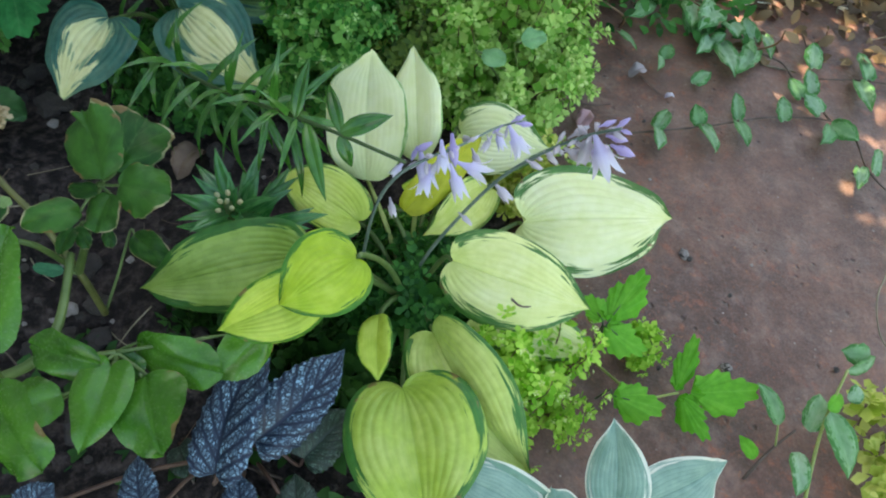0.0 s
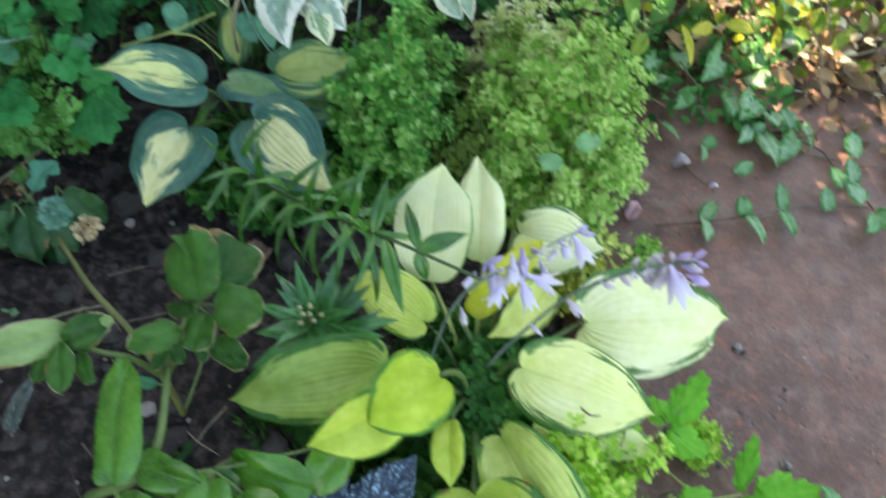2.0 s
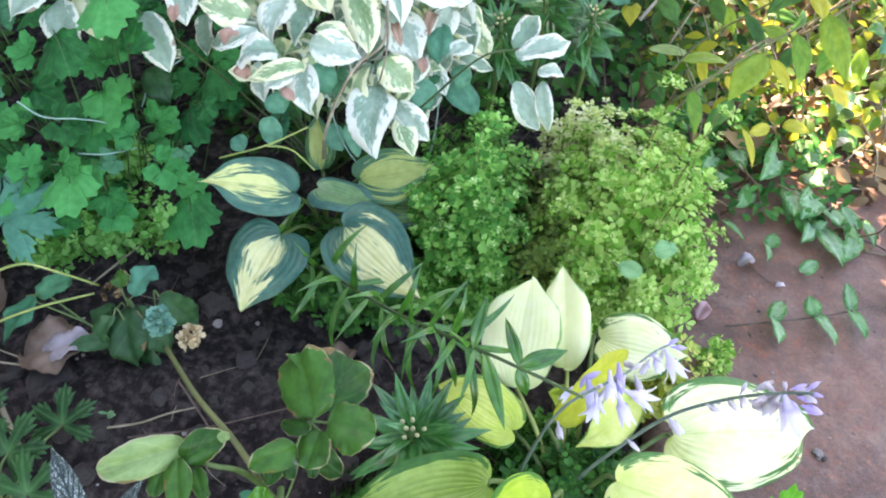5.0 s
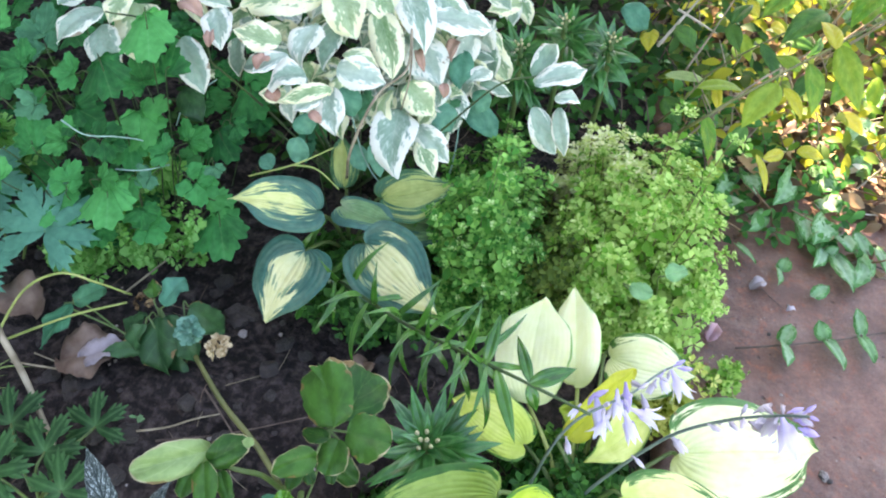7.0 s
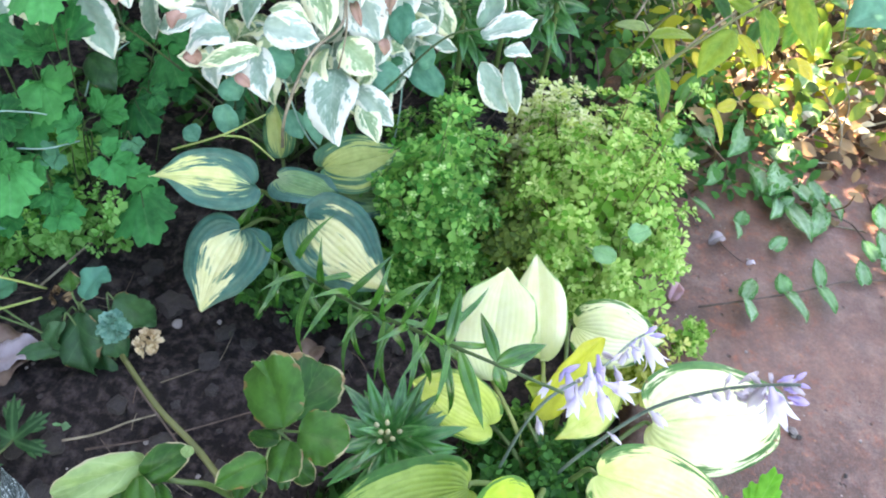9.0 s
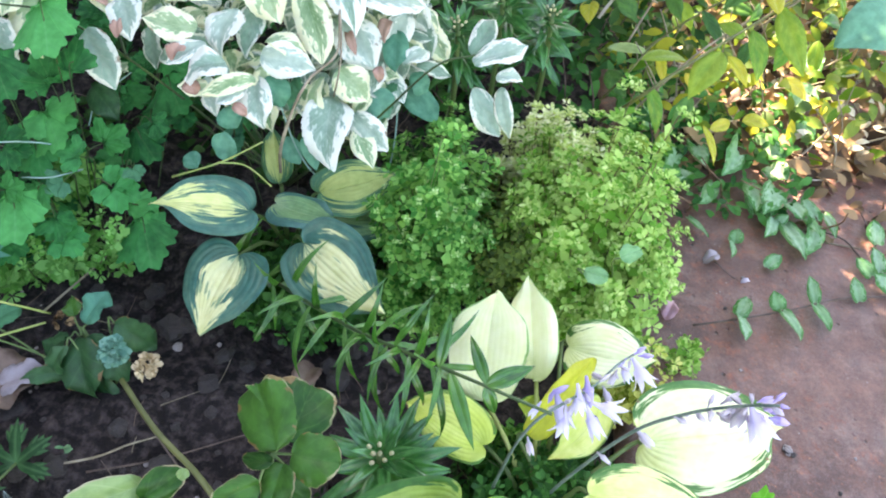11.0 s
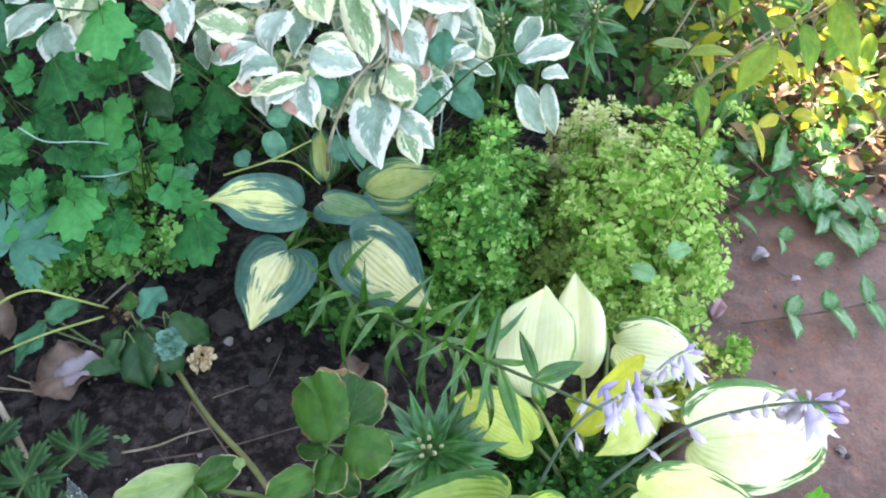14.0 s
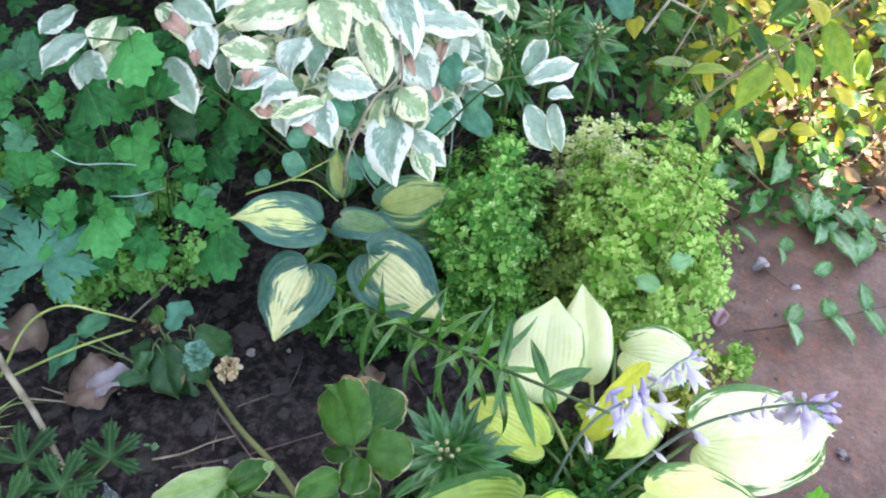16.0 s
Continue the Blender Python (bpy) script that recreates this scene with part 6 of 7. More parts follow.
leaf(budweed, (-0.615, 0.556, 0.090), (-0.634, 0.502, 0.060), 0.030, TEAL, roll=15, shape="ovate", arch=0.1, fold=0.3, wave=0.14, teeth=7, nu=14, nv=28, root=BUDFOOT, stalk_r=0.0014, bow=0.004)
leaf(budweed, (-0.615, 0.560, 0.090), (-0.596, 0.598, 0.080), 0.029, TEAL, shape="ovate", arch=0.1, fold=0.3, wave=0.14, teeth=7, nu=14, nv=28, root=BUDFOOT, stalk_r=0.0014, bow=0.004)
leaf(budweed, (-0.492, 0.556, 0.060), (-0.452, 0.514, 0.045), 0.032, DULL, roll=20, shape="ovate", arch=0.1, fold=0.3, wave=0.14, teeth=7, nu=14, nv=28, root=BUDFOOT, stalk_r=0.0014, bow=0.004)


def bud_knot(plant, at, size, mat, count, name, label):
    rng = random.Random(count)
    places = []
    for k in range(count):
        d = Vector((rng.gauss(0, 1), rng.gauss(0, 1), rng.gauss(0.3, 0.6))).normalized()
        whorl(rng, Vector(at) + d * size * 0.8, d + Vector((0, -0.3, 0.6)), size * 0.6, 5, places, 0.55)
    o = Vector(at)
    part(name, scatter_mesh(name, [(p - o, d, f, s) for p, d, f, s in places], mat, tiny_leaf(0.35, 0.95)), plant, Matrix.Translation(o), label, "stuff")


bud_knot(budweed, (-0.428, 0.518, 0.150), 0.0125, ROSETTE, 24, "bud_knot", "blue-green knot of small buds")
bud_knot(budweed, (-0.538, 0.588, 0.080), 0.010, LITTER, 14, "seed_head", "dry brown seed head")
bud_knot(budweed, (-0.388, 0.505, 0.150), 0.011, CREAMY, 16, "dry_flower", "dry cream flower head")
for line in ([(-0.696, 0.501, 0.060), (-0.659, 0.540, 0.120), (-0.618, 0.563, 0.140), (-0.584, 0.575, 0.120), (-0.559, 0.595, 0.080)], [(-0.695, 0.505, 0.050), (-0.609, 0.537, 0.090), (-0.558, 0.582, 0.080)]):
    stem(budweed, line, 0.0017, 0.0014, PALE_STEM)

seedling = thing("seedling", (-0.489, 0.454, 0.035), "tiny seedling with two round green leaves on the soil", "seedling")
leaf(seedling, (-0.486, 0.452, 0.040), (-0.494, 0.449, 0.045), 0.009, MINT, shape="broad", arch=0.05, fold=0.1, root=(-0.489, 0.454, 0.035), stalk_r=0.0006)
leaf(seedling, (-0.486, 0.452, 0.040), (-0.475, 0.453, 0.045), 0.009, MINT, shape="broad", arch=0.05, fold=0.1, root=(-0.489, 0.454, 0.035), stalk_r=0.0006)

# ---- spurge: low clumps of tiny leaves ----
def spurge(foot, radii, height, shoots, mat, label, leaf_size=0.008, seed=1, lean=(0.0, 0.0), stem_mat=None, name="spurge", bloom_mat=None, sides=3, heads=0.0):
    """A clump of thin shoots, each set with small leaves and a rosette at its tip."""
    rng = random.Random(seed)
    o = Vector(foot)
    plant = thing(name, o, label, "weed")
    places, blooms, sv, sf = [], [], [], []
    for k in range(shoots):
        while True:
            x, y = rng.uniform(-1, 1), rng.uniform(-1, 1)
            rho = x * x + y * y
            if rho <= 1:
                break
        lump = 0.78 + 0.75 * noise.noise(Vector((x * 2.8, y * 2.8, seed)))
        z = height * max(0.2, (1 - 0.62 * rho)) * lump * rng.uniform(0.3, 1.15)
        tip = Vector((x * radii[0] + lean[0] * z, y * radii[1] + lean[1] * z, z))
        root = Vector((x * radii[0] * 0.55, y * radii[1] * 0.55, 0.0))
        line = smooth_line([root, (root + tip) / 2 + Vector((rng.uniform(-0.01, 0.01), rng.uniform(-0.01, 0.01), 0.01)), tip], 3)
        v, f = tube_parts(line, 0.0011, 0.0006, 3)
        n = len(sv)
        sv += v
        sf += [tuple(i + n for i in face) for face in f]
        up = (tip - line[-2]).normalized() + Vector((x * 0.5, y * 0.5 - 0.15, 0.5))
        whorl(rng, tip, up, leaf_size * 1.05, 6, places, 0.9)
        whorl(rng, tip + up.normalized() * 0.003, up, leaf_size * 0.6, 4, places, 0.6)
        if heads and z > height * 0.25 and rng.random() < heads:
            for _ in range(3):
                side = Vector((rng.uniform(-1, 1), rng.uniform(-1, 1), rng.uniform(0, 0.5))) * 0.008
                whorl(rng, tip + side + up.normalized() * 0.004, up + side * 40, leaf_size * rng.uniform(0.55, 0.8), 5, blooms, 0.9)
        for _ in range(sides):
            side = Vector((rng.uniform(-1, 1), rng.uniform(-1, 1), rng.uniform(-0.3, 0.6))) * 0.018
            whorl(rng, tip + side, up + side * 30, leaf_size * rng.uniform(0.7, 1.1), 5, places, 0.9)
            if bloom_mat and rng.random() < 0.5:
                whorl(rng, tip + side * 1.1 + up.normalized() * 0.004, up + side * 20, leaf_size * rng.uniform(0.32, 0.5), 5, blooms, 0.7)
        for q in line[1:-1]:
            whorl(rng, q, Vector((x, y - 0.3, 1)), leaf_size * rng.uniform(1.2, 1.9), 3, places, 1.0)
    part("foliage", scatter_mesh("foliage", places, mat), plant, kind="stuff")
    part("stalk", mesh_of("stalk", sv, sf, stem_mat or STEM), plant, kind="stuff")
    if blooms:
        part("bloom", scatter_mesh("bloom", blooms, bloom_mat), plant, kind="stuff", label="tiny pale flower heads")
    return plant


spurge((-0.138, 0.83, 0.02), (0.09, 0.17), 0.225, 210, SPURGE, "dense clump of small-leaved green spurge", 0.0104, 3, bloom_mat=FRILL)
spurge((0.088, 0.86, 0.01), (0.122, 0.195), 0.24, 250, SPURGE_LIGHT, "spreading clump of small-leaved yellow-green spurge", 0.0108, 4, stem_mat=RED_STEM, bloom_mat=SPURGE_TOP, heads=0.6)
spurge((0.025, 0.98, 0.02), (0.08, 0.07), 0.20, 70, PALE_TIPS, "clump of pale small-leaved spurge gone to seed", 0.0092, 14, stem_mat=RED_STEM, bloom_mat=SPURGE_BLOOM, heads=0.7)
spurge((0.152, 0.388, 0.012), (0.078, 0.072), 0.15, 56, SPURGE_LIME, "small bright green spurge with reddish stems", 0.0078, 6, stem_mat=RED_STEM, bloom_mat=SPURGE_BLOOM)
spurge((0.288, 0.457, 0.004), (0.025, 0.025), 0.05, 18, SPURGE_LIME, "small bright green spurge seedling", 0.006, 7)
spurge((0.006, 0.520, 0.030), (0.035, 0.035), 0.045, 34, SPURGE, "low weed with small green leaves under the hosta", 0.008, 8)
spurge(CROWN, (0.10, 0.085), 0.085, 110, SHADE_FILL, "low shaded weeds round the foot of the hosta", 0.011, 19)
spurge((0.127, 0.632, 0.020), (0.05, 0.04), 0.11, 36, STRAGGLE, "yellow-green weed under the flower stalks", 0.009, 9)
spurge((0.225, 0.715, 0.004), (0.03, 0.025), 0.03, 9, SPURGE_LIGHT, "small light green weed at the edge of the iron sheet", 0.007, 10)
spurge((-0.621, 0.710, 0.030), (0.055, 0.035), 0.07, 40, STONECROP, "low stonecrop with light green rosettes", 0.012, 11, name="stonecrop")
spurge((-0.693, 0.667, 0.030), (0.05, 0.03), 0.06, 30, STONECROP, "low stonecrop with light green rosettes", 0.012, 12, name="stonecrop")
spurge((-0.625, 0.801, 0.060), (0.03, 0.02), 0.10, 16, STONECROP, "weed with light green rosettes among celandine", 0.012, 13, name="stonecrop")
spurge((-0.859, 0.787, 0.060), (0.05, 0.03), 0.10, 22, STONECROP, "weed with light green rosettes among celandine", 0.012, 15, name="stonecrop")
spurge((-0.534, 0.704, 0.03), (0.028, 0.020), 0.17, 9, STONECROP, "light green weed with small buds among celandine", 0.008, 31, name="stonecrop")
spurge((-0.625, 0.676, 0.03), (0.020, 0.015), 0.18, 6, STONECROP, "light green weed with small buds among celandine", 0.007, 32, name="stonecrop")
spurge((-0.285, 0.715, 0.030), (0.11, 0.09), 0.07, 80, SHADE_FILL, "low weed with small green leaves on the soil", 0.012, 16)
spurge((-0.025, 0.84, 0.012), (0.055, 0.15), 0.13, 70, OLIVE_FILL, "thin olive-green weed with reddish stems between the spurge clumps", 0.0095, 23, stem_mat=RED_STEM)
spurge((-0.120, 0.707, 0.030), (0.04, 0.04), 0.06, 40, SPURGE, "low weed with small green leaves behind the hosta", 0.008, 17)
# two dark clumps added where only shade lies under the leaves
spurge((-0.023, 0.380, 0.020), (0.09, 0.045), 0.035, 60, DARK, "dark filler leaves standing in for shade under hosta", 0.014, 21)
spurge((-0.123, 0.407, 0.030), (0.09, 0.035), 0.03, 40, DARK, "dark filler leaves standing in for shade under hosta", 0.014, 22)
ovals = thing("bindweed", (0.11, 0.76, 0.01), "round smooth leaves rising through the spurge", "weed")
leaf(ovals, (0.102, 0.735, 0.165), (0.128, 0.753, 0.165), 0.023, MINT,"broad",root=(0.11, 0.76, 0.01),arch=0.05,fold=0.1,stalk_r=0.001)
leaf(ovals, (0.060, 0.710, 0.160), (0.087, 0.701, 0.160), 0.022, MINT,"broad",root=(0.11, 0.76, 0.01),arch=0.05,fold=0.1,stalk_r=0.001)

# ---- creeping vines with silver leaves ----
RUN = "thin creeping runner with paired silver-green leaves"
VN = dict(shape="heart", arch=0.08, fold=0.18, nu=10, nv=20, wave=0.06, teeth=7, ribs=0)
creeper = thing("vine", (0.249, 0.775, 0.006), RUN, "vine")
stem(creeper, [(0.248, 0.773, 0.008), (0.315, 0.796, 0.008), (0.397, 0.827, 0.008), (0.463, 0.857, 0.008), (0.514, 0.872, 0.008), (0.573, 0.879, 0.008), (0.603, 0.858, 0.008), (0.611, 0.797, 0.008), (0.635, 0.758, 0.008)], 0.0017, 0.0012, DARK_TWIG, "runner")
stem(creeper, [(0.573, 0.879, 0.008), (0.561, 0.904, 0.008), (0.543, 0.925, 0.008), (0.527, 0.961, 0.008), (0.513, 0.989, 0.008), (0.470, 1.003, 0.008), (0.435, 1.000, 0.008), (0.392, 1.021, 0.008)], 0.0017, 0.0012, DARK_TWIG, "runner")
stem(creeper, [(0.561, 0.904, 0.008), (0.553, 0.932, 0.008), (0.564, 0.992, 0.008), (0.559, 1.067, 0.008)], 0.0017, 0.0012, DARK_TWIG, "runner")
stem(creeper, [(0.683, 0.984, 0.008), (0.642, 0.981, 0.008), (0.571, 0.966, 0.008)], 0.0017, 0.0012, DARK_TWIG, "runner")
leaf(creeper, (0.316, 0.801, 0.010), (0.330, 0.832, 0.016), 0.025, VINE, roll=-25, **VN)
leaf(creeper, (0.314, 0.800, 0.010), (0.311, 0.748, 0.022), 0.023, VINE, roll=-22, **VN)
leaf(creeper, (0.379, 0.824, 0.010), (0.365, 0.841, 0.028), 0.023, VINE, roll=-19, **VN)
leaf(creeper, (0.382, 0.819, 0.010), (0.391, 0.764, 0.019), 0.023, VINE, roll=-16, **VN)
leaf(creeper, (0.434, 0.847, 0.010), (0.427, 0.883, 0.025), 0.019, VINE, roll=-13, **VN)
leaf(creeper, (0.434, 0.840, 0.010), (0.440, 0.791, 0.016), 0.023, VINE, roll=-10, **VN)
leaf(creeper, (0.502, 0.861, 0.010), (0.497, 0.896, 0.022), 0.022, VINE, roll=-7, **VN)
leaf(creeper, (0.552, 0.927, 0.010), (0.541, 0.960, 0.028), 0.023, VINE, roll=-4, **VN)
leaf(creeper, (0.535, 0.916, 0.010), (0.515, 0.941, 0.019), 0.025, VINE, roll=-1, **VN)
leaf(creeper, (0.559, 0.891, 0.010), (0.529, 0.906, 0.025), 0.028, VINE, roll=2, **VN)
leaf(creeper, (0.570, 0.864, 0.010), (0.544, 0.819, 0.016), 0.024, VINE, roll=5, **VN)
leaf(creeper, (0.572, 0.869, 0.010), (0.598, 0.833, 0.022), 0.030, VINE, roll=8, **VN)
leaf(creeper, (0.564, 0.987, 0.010), (0.559, 1.022, 0.028), 0.034, VINE, roll=11, **VN)
leaf(creeper, (0.647, 0.983, 0.010), (0.636, 1.030, 0.019), 0.031, VINE, roll=14, **VN)
leaf(creeper, (0.634, 0.973, 0.010), (0.627, 0.896, 0.025), 0.027, VINE, roll=17, **VN)
leaf(creeper, (0.617, 0.790, 0.010), (0.630, 0.831, 0.016), 0.024, VINE, roll=20, **VN)
leaf(creeper, (0.599, 0.794, 0.010), (0.579, 0.742, 0.022), 0.020, VINE, roll=23, **VN)
leaf(creeper, (0.265, 0.986, 0.010), (0.283, 0.930, 0.028), 0.017, VINE, roll=-24, **VN)
leaf(creeper, (0.332, 0.945, 0.010), (0.338, 0.969, 0.019), 0.023, VINE, roll=-21, **VN)
leaf(creeper, (0.323, 0.950, 0.010), (0.314, 0.897, 0.025), 0.015, VINE, roll=-18, **VN)
leaf(creeper, (0.374, 0.903, 0.010), (0.398, 0.927, 0.016), 0.023, VINE, roll=-15, **VN)
leaf(creeper, (0.391, 1.018, 0.010), (0.404, 1.075, 0.022), 0.046, VINE, roll=-12, **VN)
leaf(creeper, (0.375, 1.020, 0.010), (0.363, 1.066, 0.028), 0.021, VINE, roll=-9, **VN)
leaf(creeper, (0.404, 1.014, 0.010), (0.376, 0.956, 0.019), 0.027, VINE, roll=-6, **VN)
leaf(creeper, (0.422, 1.000, 0.010), (0.428, 0.913, 0.025), 0.033, VINE, roll=-3, **VN)
leaf(creeper, (0.472, 1.011, 0.010), (0.430, 0.930, 0.016), 0.032, VINE, roll=0, **VN)
leaf(creeper, (0.477, 1.023, 0.010), (0.459, 1.066, 0.022), 0.027, VINE, roll=3, **VN)
leaf(creeper, (0.462, 1.022, 0.010), (0.462, 0.965, 0.028), 0.019, VINE, roll=6, **VN)
leaf(creeper, (0.493, 1.041, 0.010), (0.492, 0.976, 0.019), 0.017, VINE, roll=9, **VN)
leaf(creeper, (0.410, 1.007, 0.010), (0.423, 1.009, 0.025), 0.019, VINE, roll=12, **VN)
leaf(creeper, (0.372, 1.185, 0.020), (0.323, 1.075, 0.032), 0.051, VINE, roll=-30, **VN)
leaf(creeper, (0.400, 1.194, 0.020), (0.438, 1.142, 0.032), 0.047, VINE, roll=23, **VN)
leaf(creeper, (0.419, 1.131, 0.020), (0.433, 1.086, 0.032), 0.043, VINE, roll=16, **VN)
leaf(creeper, (0.482, 1.219, 0.020), (0.517, 1.263, 0.032), 0.046, VINE, roll=9, **VN)
leaf(creeper, (0.480, 1.279, 0.050), (0.524, 1.329, 0.062), 0.054, VINE, roll=2, **VN)
leaf(creeper, (0.291, 1.169, 0.020), (0.297, 1.088, 0.032), 0.035, VINE, roll=-5, **VN)
leaf(creeper, (0.246, 1.087, 0.020), (0.265, 1.037, 0.032), 0.040, VINE, roll=-12, **VN)
leaf(creeper, (0.259, 1.136, 0.020), (0.221, 1.059, 0.032), 0.034, VINE, roll=-19, **VN)
leaf(creeper, (0.195, 1.225, 0.050), (0.164, 1.149, 0.062), 0.046, VINE, roll=-26, **VN)
leaf(creeper, (0.192, 1.157, 0.050), (0.211, 1.193, 0.062), 0.035, VINE, roll=27, **VN)
leaf(creeper, (0.538, 1.467, 0.050), (0.543, 1.381, 0.062), 0.058, VINE, roll=20, **VN)
leaf(creeper, (0.547, 1.754, 0.050), (0.594, 1.830, 0.062), 0.055, VINE, roll=13, **VN)
leaf(creeper, (0.373, 1.074, 0.020), (0.366, 1.000, 0.032), 0.042, VINE, roll=6, **VN)
leaf(creeper, (0.418, 1.073, 0.020), (0.378, 0.997, 0.032), 0.047, VINE, roll=-1, **VN)
leaf(creeper, (0.430, 1.043, 0.020), (0.437, 0.995, 0.032), 0.040, VINE, roll=-8, **VN)
leaf(creeper, (0.308, 1.062, 0.020), (0.270, 0.998, 0.032), 0.028, VINE, roll=-15, **VN)
FRONT_VINE = thing("vine", (0.401, 0.320, 0.004), "upright vine with silver and green leaves browning at tips", "vine")
VL = dict(shape="ovate", arch=0.08, fold=0.3, nu=10, nv=12, wave=0.04, teeth=6)
stem(FRONT_VINE, [(0.394, 0.337, 0.004), (0.421, 0.368, 0.010), (0.452, 0.396, 0.012)], 0.0018, 0.0013, DARK_TWIG, "runner")
stem(FRONT_VINE, [(0.447, 0.322, 0.020), (0.444, 0.354, 0.050), (0.450, 0.388, 0.070), (0.468, 0.434, 0.090)], 0.0020, 0.0013, PALE_STEM, "runner")
stem(FRONT_VINE, [(0.428, 0.375, 0.012), (0.424, 0.392, 0.030)], 0.0010, 0.0009, PALE_STEM, "runner")
leaf(FRONT_VINE, (0.425, 0.391, 0.030), (0.398, 0.426, 0.045), 0.021, VINE, roll=14, **VL)
leaf(FRONT_VINE, (0.401, 0.355, 0.020), (0.381, 0.372, 0.030), 0.014, BRIGHT, **VL)
leaf(FRONT_VINE, (0.443, 0.380, 0.050), (0.458, 0.421, 0.055), 0.023, VINE, roll=-14, **VL)
leaf(FRONT_VINE, (0.429, 0.357, 0.050), (0.424, 0.315, 0.045), 0.023, VINE, **VL)
leaf(FRONT_VINE, (0.449, 0.390, 0.080), (0.475, 0.338, 0.050), 0.028, VINE, roll=-10, **VL)
leaf(FRONT_VINE, (0.495, 0.456, 0.090), (0.465, 0.455, 0.090), 0.023, VINE, **VL)
leaf(FRONT_VINE, (0.468, 0.434, 0.090), (0.504, 0.458, 0.085), 0.019, VINE, roll=30, **VL)
leaf(FRONT_VINE, (0.469, 0.409, 0.080), (0.486, 0.421, 0.080), 0.017, VINE, **VL)
leaf(FRONT_VINE, (0.447, 0.393, 0.080), (0.471, 0.416, 0.070), 0.016, BRIGHT, **VL)
spurge((0.542, 0.403, 0.004), (0.04, 0.075), 0.10, 9, STRAGGLE, "straggling weed with small yellowing leaves on thin stems", 0.013, 18, stem_mat=RED_STEM, name="straggling_weed", sides=1)

# ---- the sunlit shrub behind the path ----
SUN_FOOT = (0.42, 1.55, -0.005)
sunny = thing("shrub", SUN_FOOT, "sunlit shrub with pointed green and yellowing leaves on thin branches", "shrub")
for line in ([SUN_FOOT, (0.2, 1.7, 0.5), (0.0, 1.8, 0.9), (-0.2, 1.85, 1.3)], [SUN_FOOT, (0.55, 1.5, 0.3), (0.5, 1.42, 0.6), (0.42, 1.3, 0.95)], [SUN_FOOT, (0.35, 1.7, 0.35), (0.3, 1.62, 0.7), (0.22, 1.55, 1.1)],
             [SUN_FOOT, (0.7, 1.6, 0.3), (0.85, 1.5, 0.55), (1.0, 1.35, 0.8)], [SUN_FOOT, (0.6, 1.75, 0.4), (0.7, 1.8, 0.8), (0.75, 1.8, 1.2)]):
    stem(sunny, line, 0.003, 0.0014, TWIG, "branch")
PT = dict(shape="lance", arch=0.1, fold=0.25, nu=10, nv=16, droop=0.1)
stem(sunny, [(0.105, 1.088, 0.100), (0.129, 1.013, 0.200), (0.172, 1.028, 0.240), (0.244, 1.084, 0.270), (0.316, 1.147, 0.290), (0.393, 1.215, 0.310)], 0.0030, 0.0014, OLIVE_STEM, "branch")
stem(sunny, [(0.137, 1.091, 0.100), (0.181, 1.077, 0.200), (0.218, 1.097, 0.240), (0.293, 1.169, 0.260)], 0.0020, 0.0014, TWIG, "branch")
stem(sunny, [(0.163, 1.224, 0.150), (0.220, 1.219, 0.220), (0.301, 1.254, 0.270), (0.366, 1.302, 0.300)], 0.0020, 0.0014, OLIVE_STEM, "branch")
stem(sunny, [(0.105, 1.144, 0.100), (0.126, 1.106, 0.180), (0.152, 1.124, 0.220), (0.171, 1.130, 0.240)], 0.0020, 0.0014, OLIVE_STEM, "branch")
leaf(sunny, (0.141, 1.117, 0.200), (0.230, 1.161, 0.180), 0.029, SHRUB, roll=-25, **PT)
leaf(sunny, (0.237, 1.066, 0.260), (0.199, 1.015, 0.210), 0.043, SHRUB, roll=12, **PT)
leaf(sunny, (0.267, 1.092, 0.270), (0.236, 1.129, 0.270), 0.024, SHRUB, roll=-1, **PT)
leaf(sunny, (0.286, 1.120, 0.270), (0.302, 1.065, 0.220), 0.033, SHRUB, roll=-14, **PT)
leaf(sunny, (0.324, 1.153, 0.290), (0.368, 1.080, 0.230), 0.037, SHRUB, roll=23, **PT)
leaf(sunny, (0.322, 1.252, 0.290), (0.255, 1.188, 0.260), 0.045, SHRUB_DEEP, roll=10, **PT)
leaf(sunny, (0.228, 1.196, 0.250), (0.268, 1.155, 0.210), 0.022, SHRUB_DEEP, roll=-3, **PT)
leaf(sunny, (0.154, 1.065, 0.190), (0.179, 1.029, 0.130), 0.026, SHRUB, roll=-16, **PT)
leaf(sunny, (0.173, 1.144, 0.200), (0.186, 1.104, 0.170), 0.017, YELLOWED, roll=21, **PT)
leaf(sunny, (0.316, 1.137, 0.290), (0.308, 1.221, 0.290), 0.030, YELLOWED, roll=8, **PT)
leaf(sunny, (0.256, 1.091, 0.240), (0.298, 1.078, 0.200), 0.022, YELLOWED, roll=-5, **PT)
leaf(sunny, (0.256, 1.070, 0.130), (0.282, 1.026, 0.090), 0.015, YELLOWED, roll=-18, **PT)
leaf(sunny, (0.401, 1.304, 0.320), (0.359, 1.236, 0.280), 0.039, SHRUB, roll=19, **PT)
leaf(sunny, (0.267, 1.291, 0.290), (0.227, 1.243, 0.270), 0.029, SHRUB, roll=6, **PT)
leaf(sunny, (0.101, 1.189, 0.170), (0.179, 1.203, 0.160), 0.020, PALE_GRASS, roll=-7, **PT)
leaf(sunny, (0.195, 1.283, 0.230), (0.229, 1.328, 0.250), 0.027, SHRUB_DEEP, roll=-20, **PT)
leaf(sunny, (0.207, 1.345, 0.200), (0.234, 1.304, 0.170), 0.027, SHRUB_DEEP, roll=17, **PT)
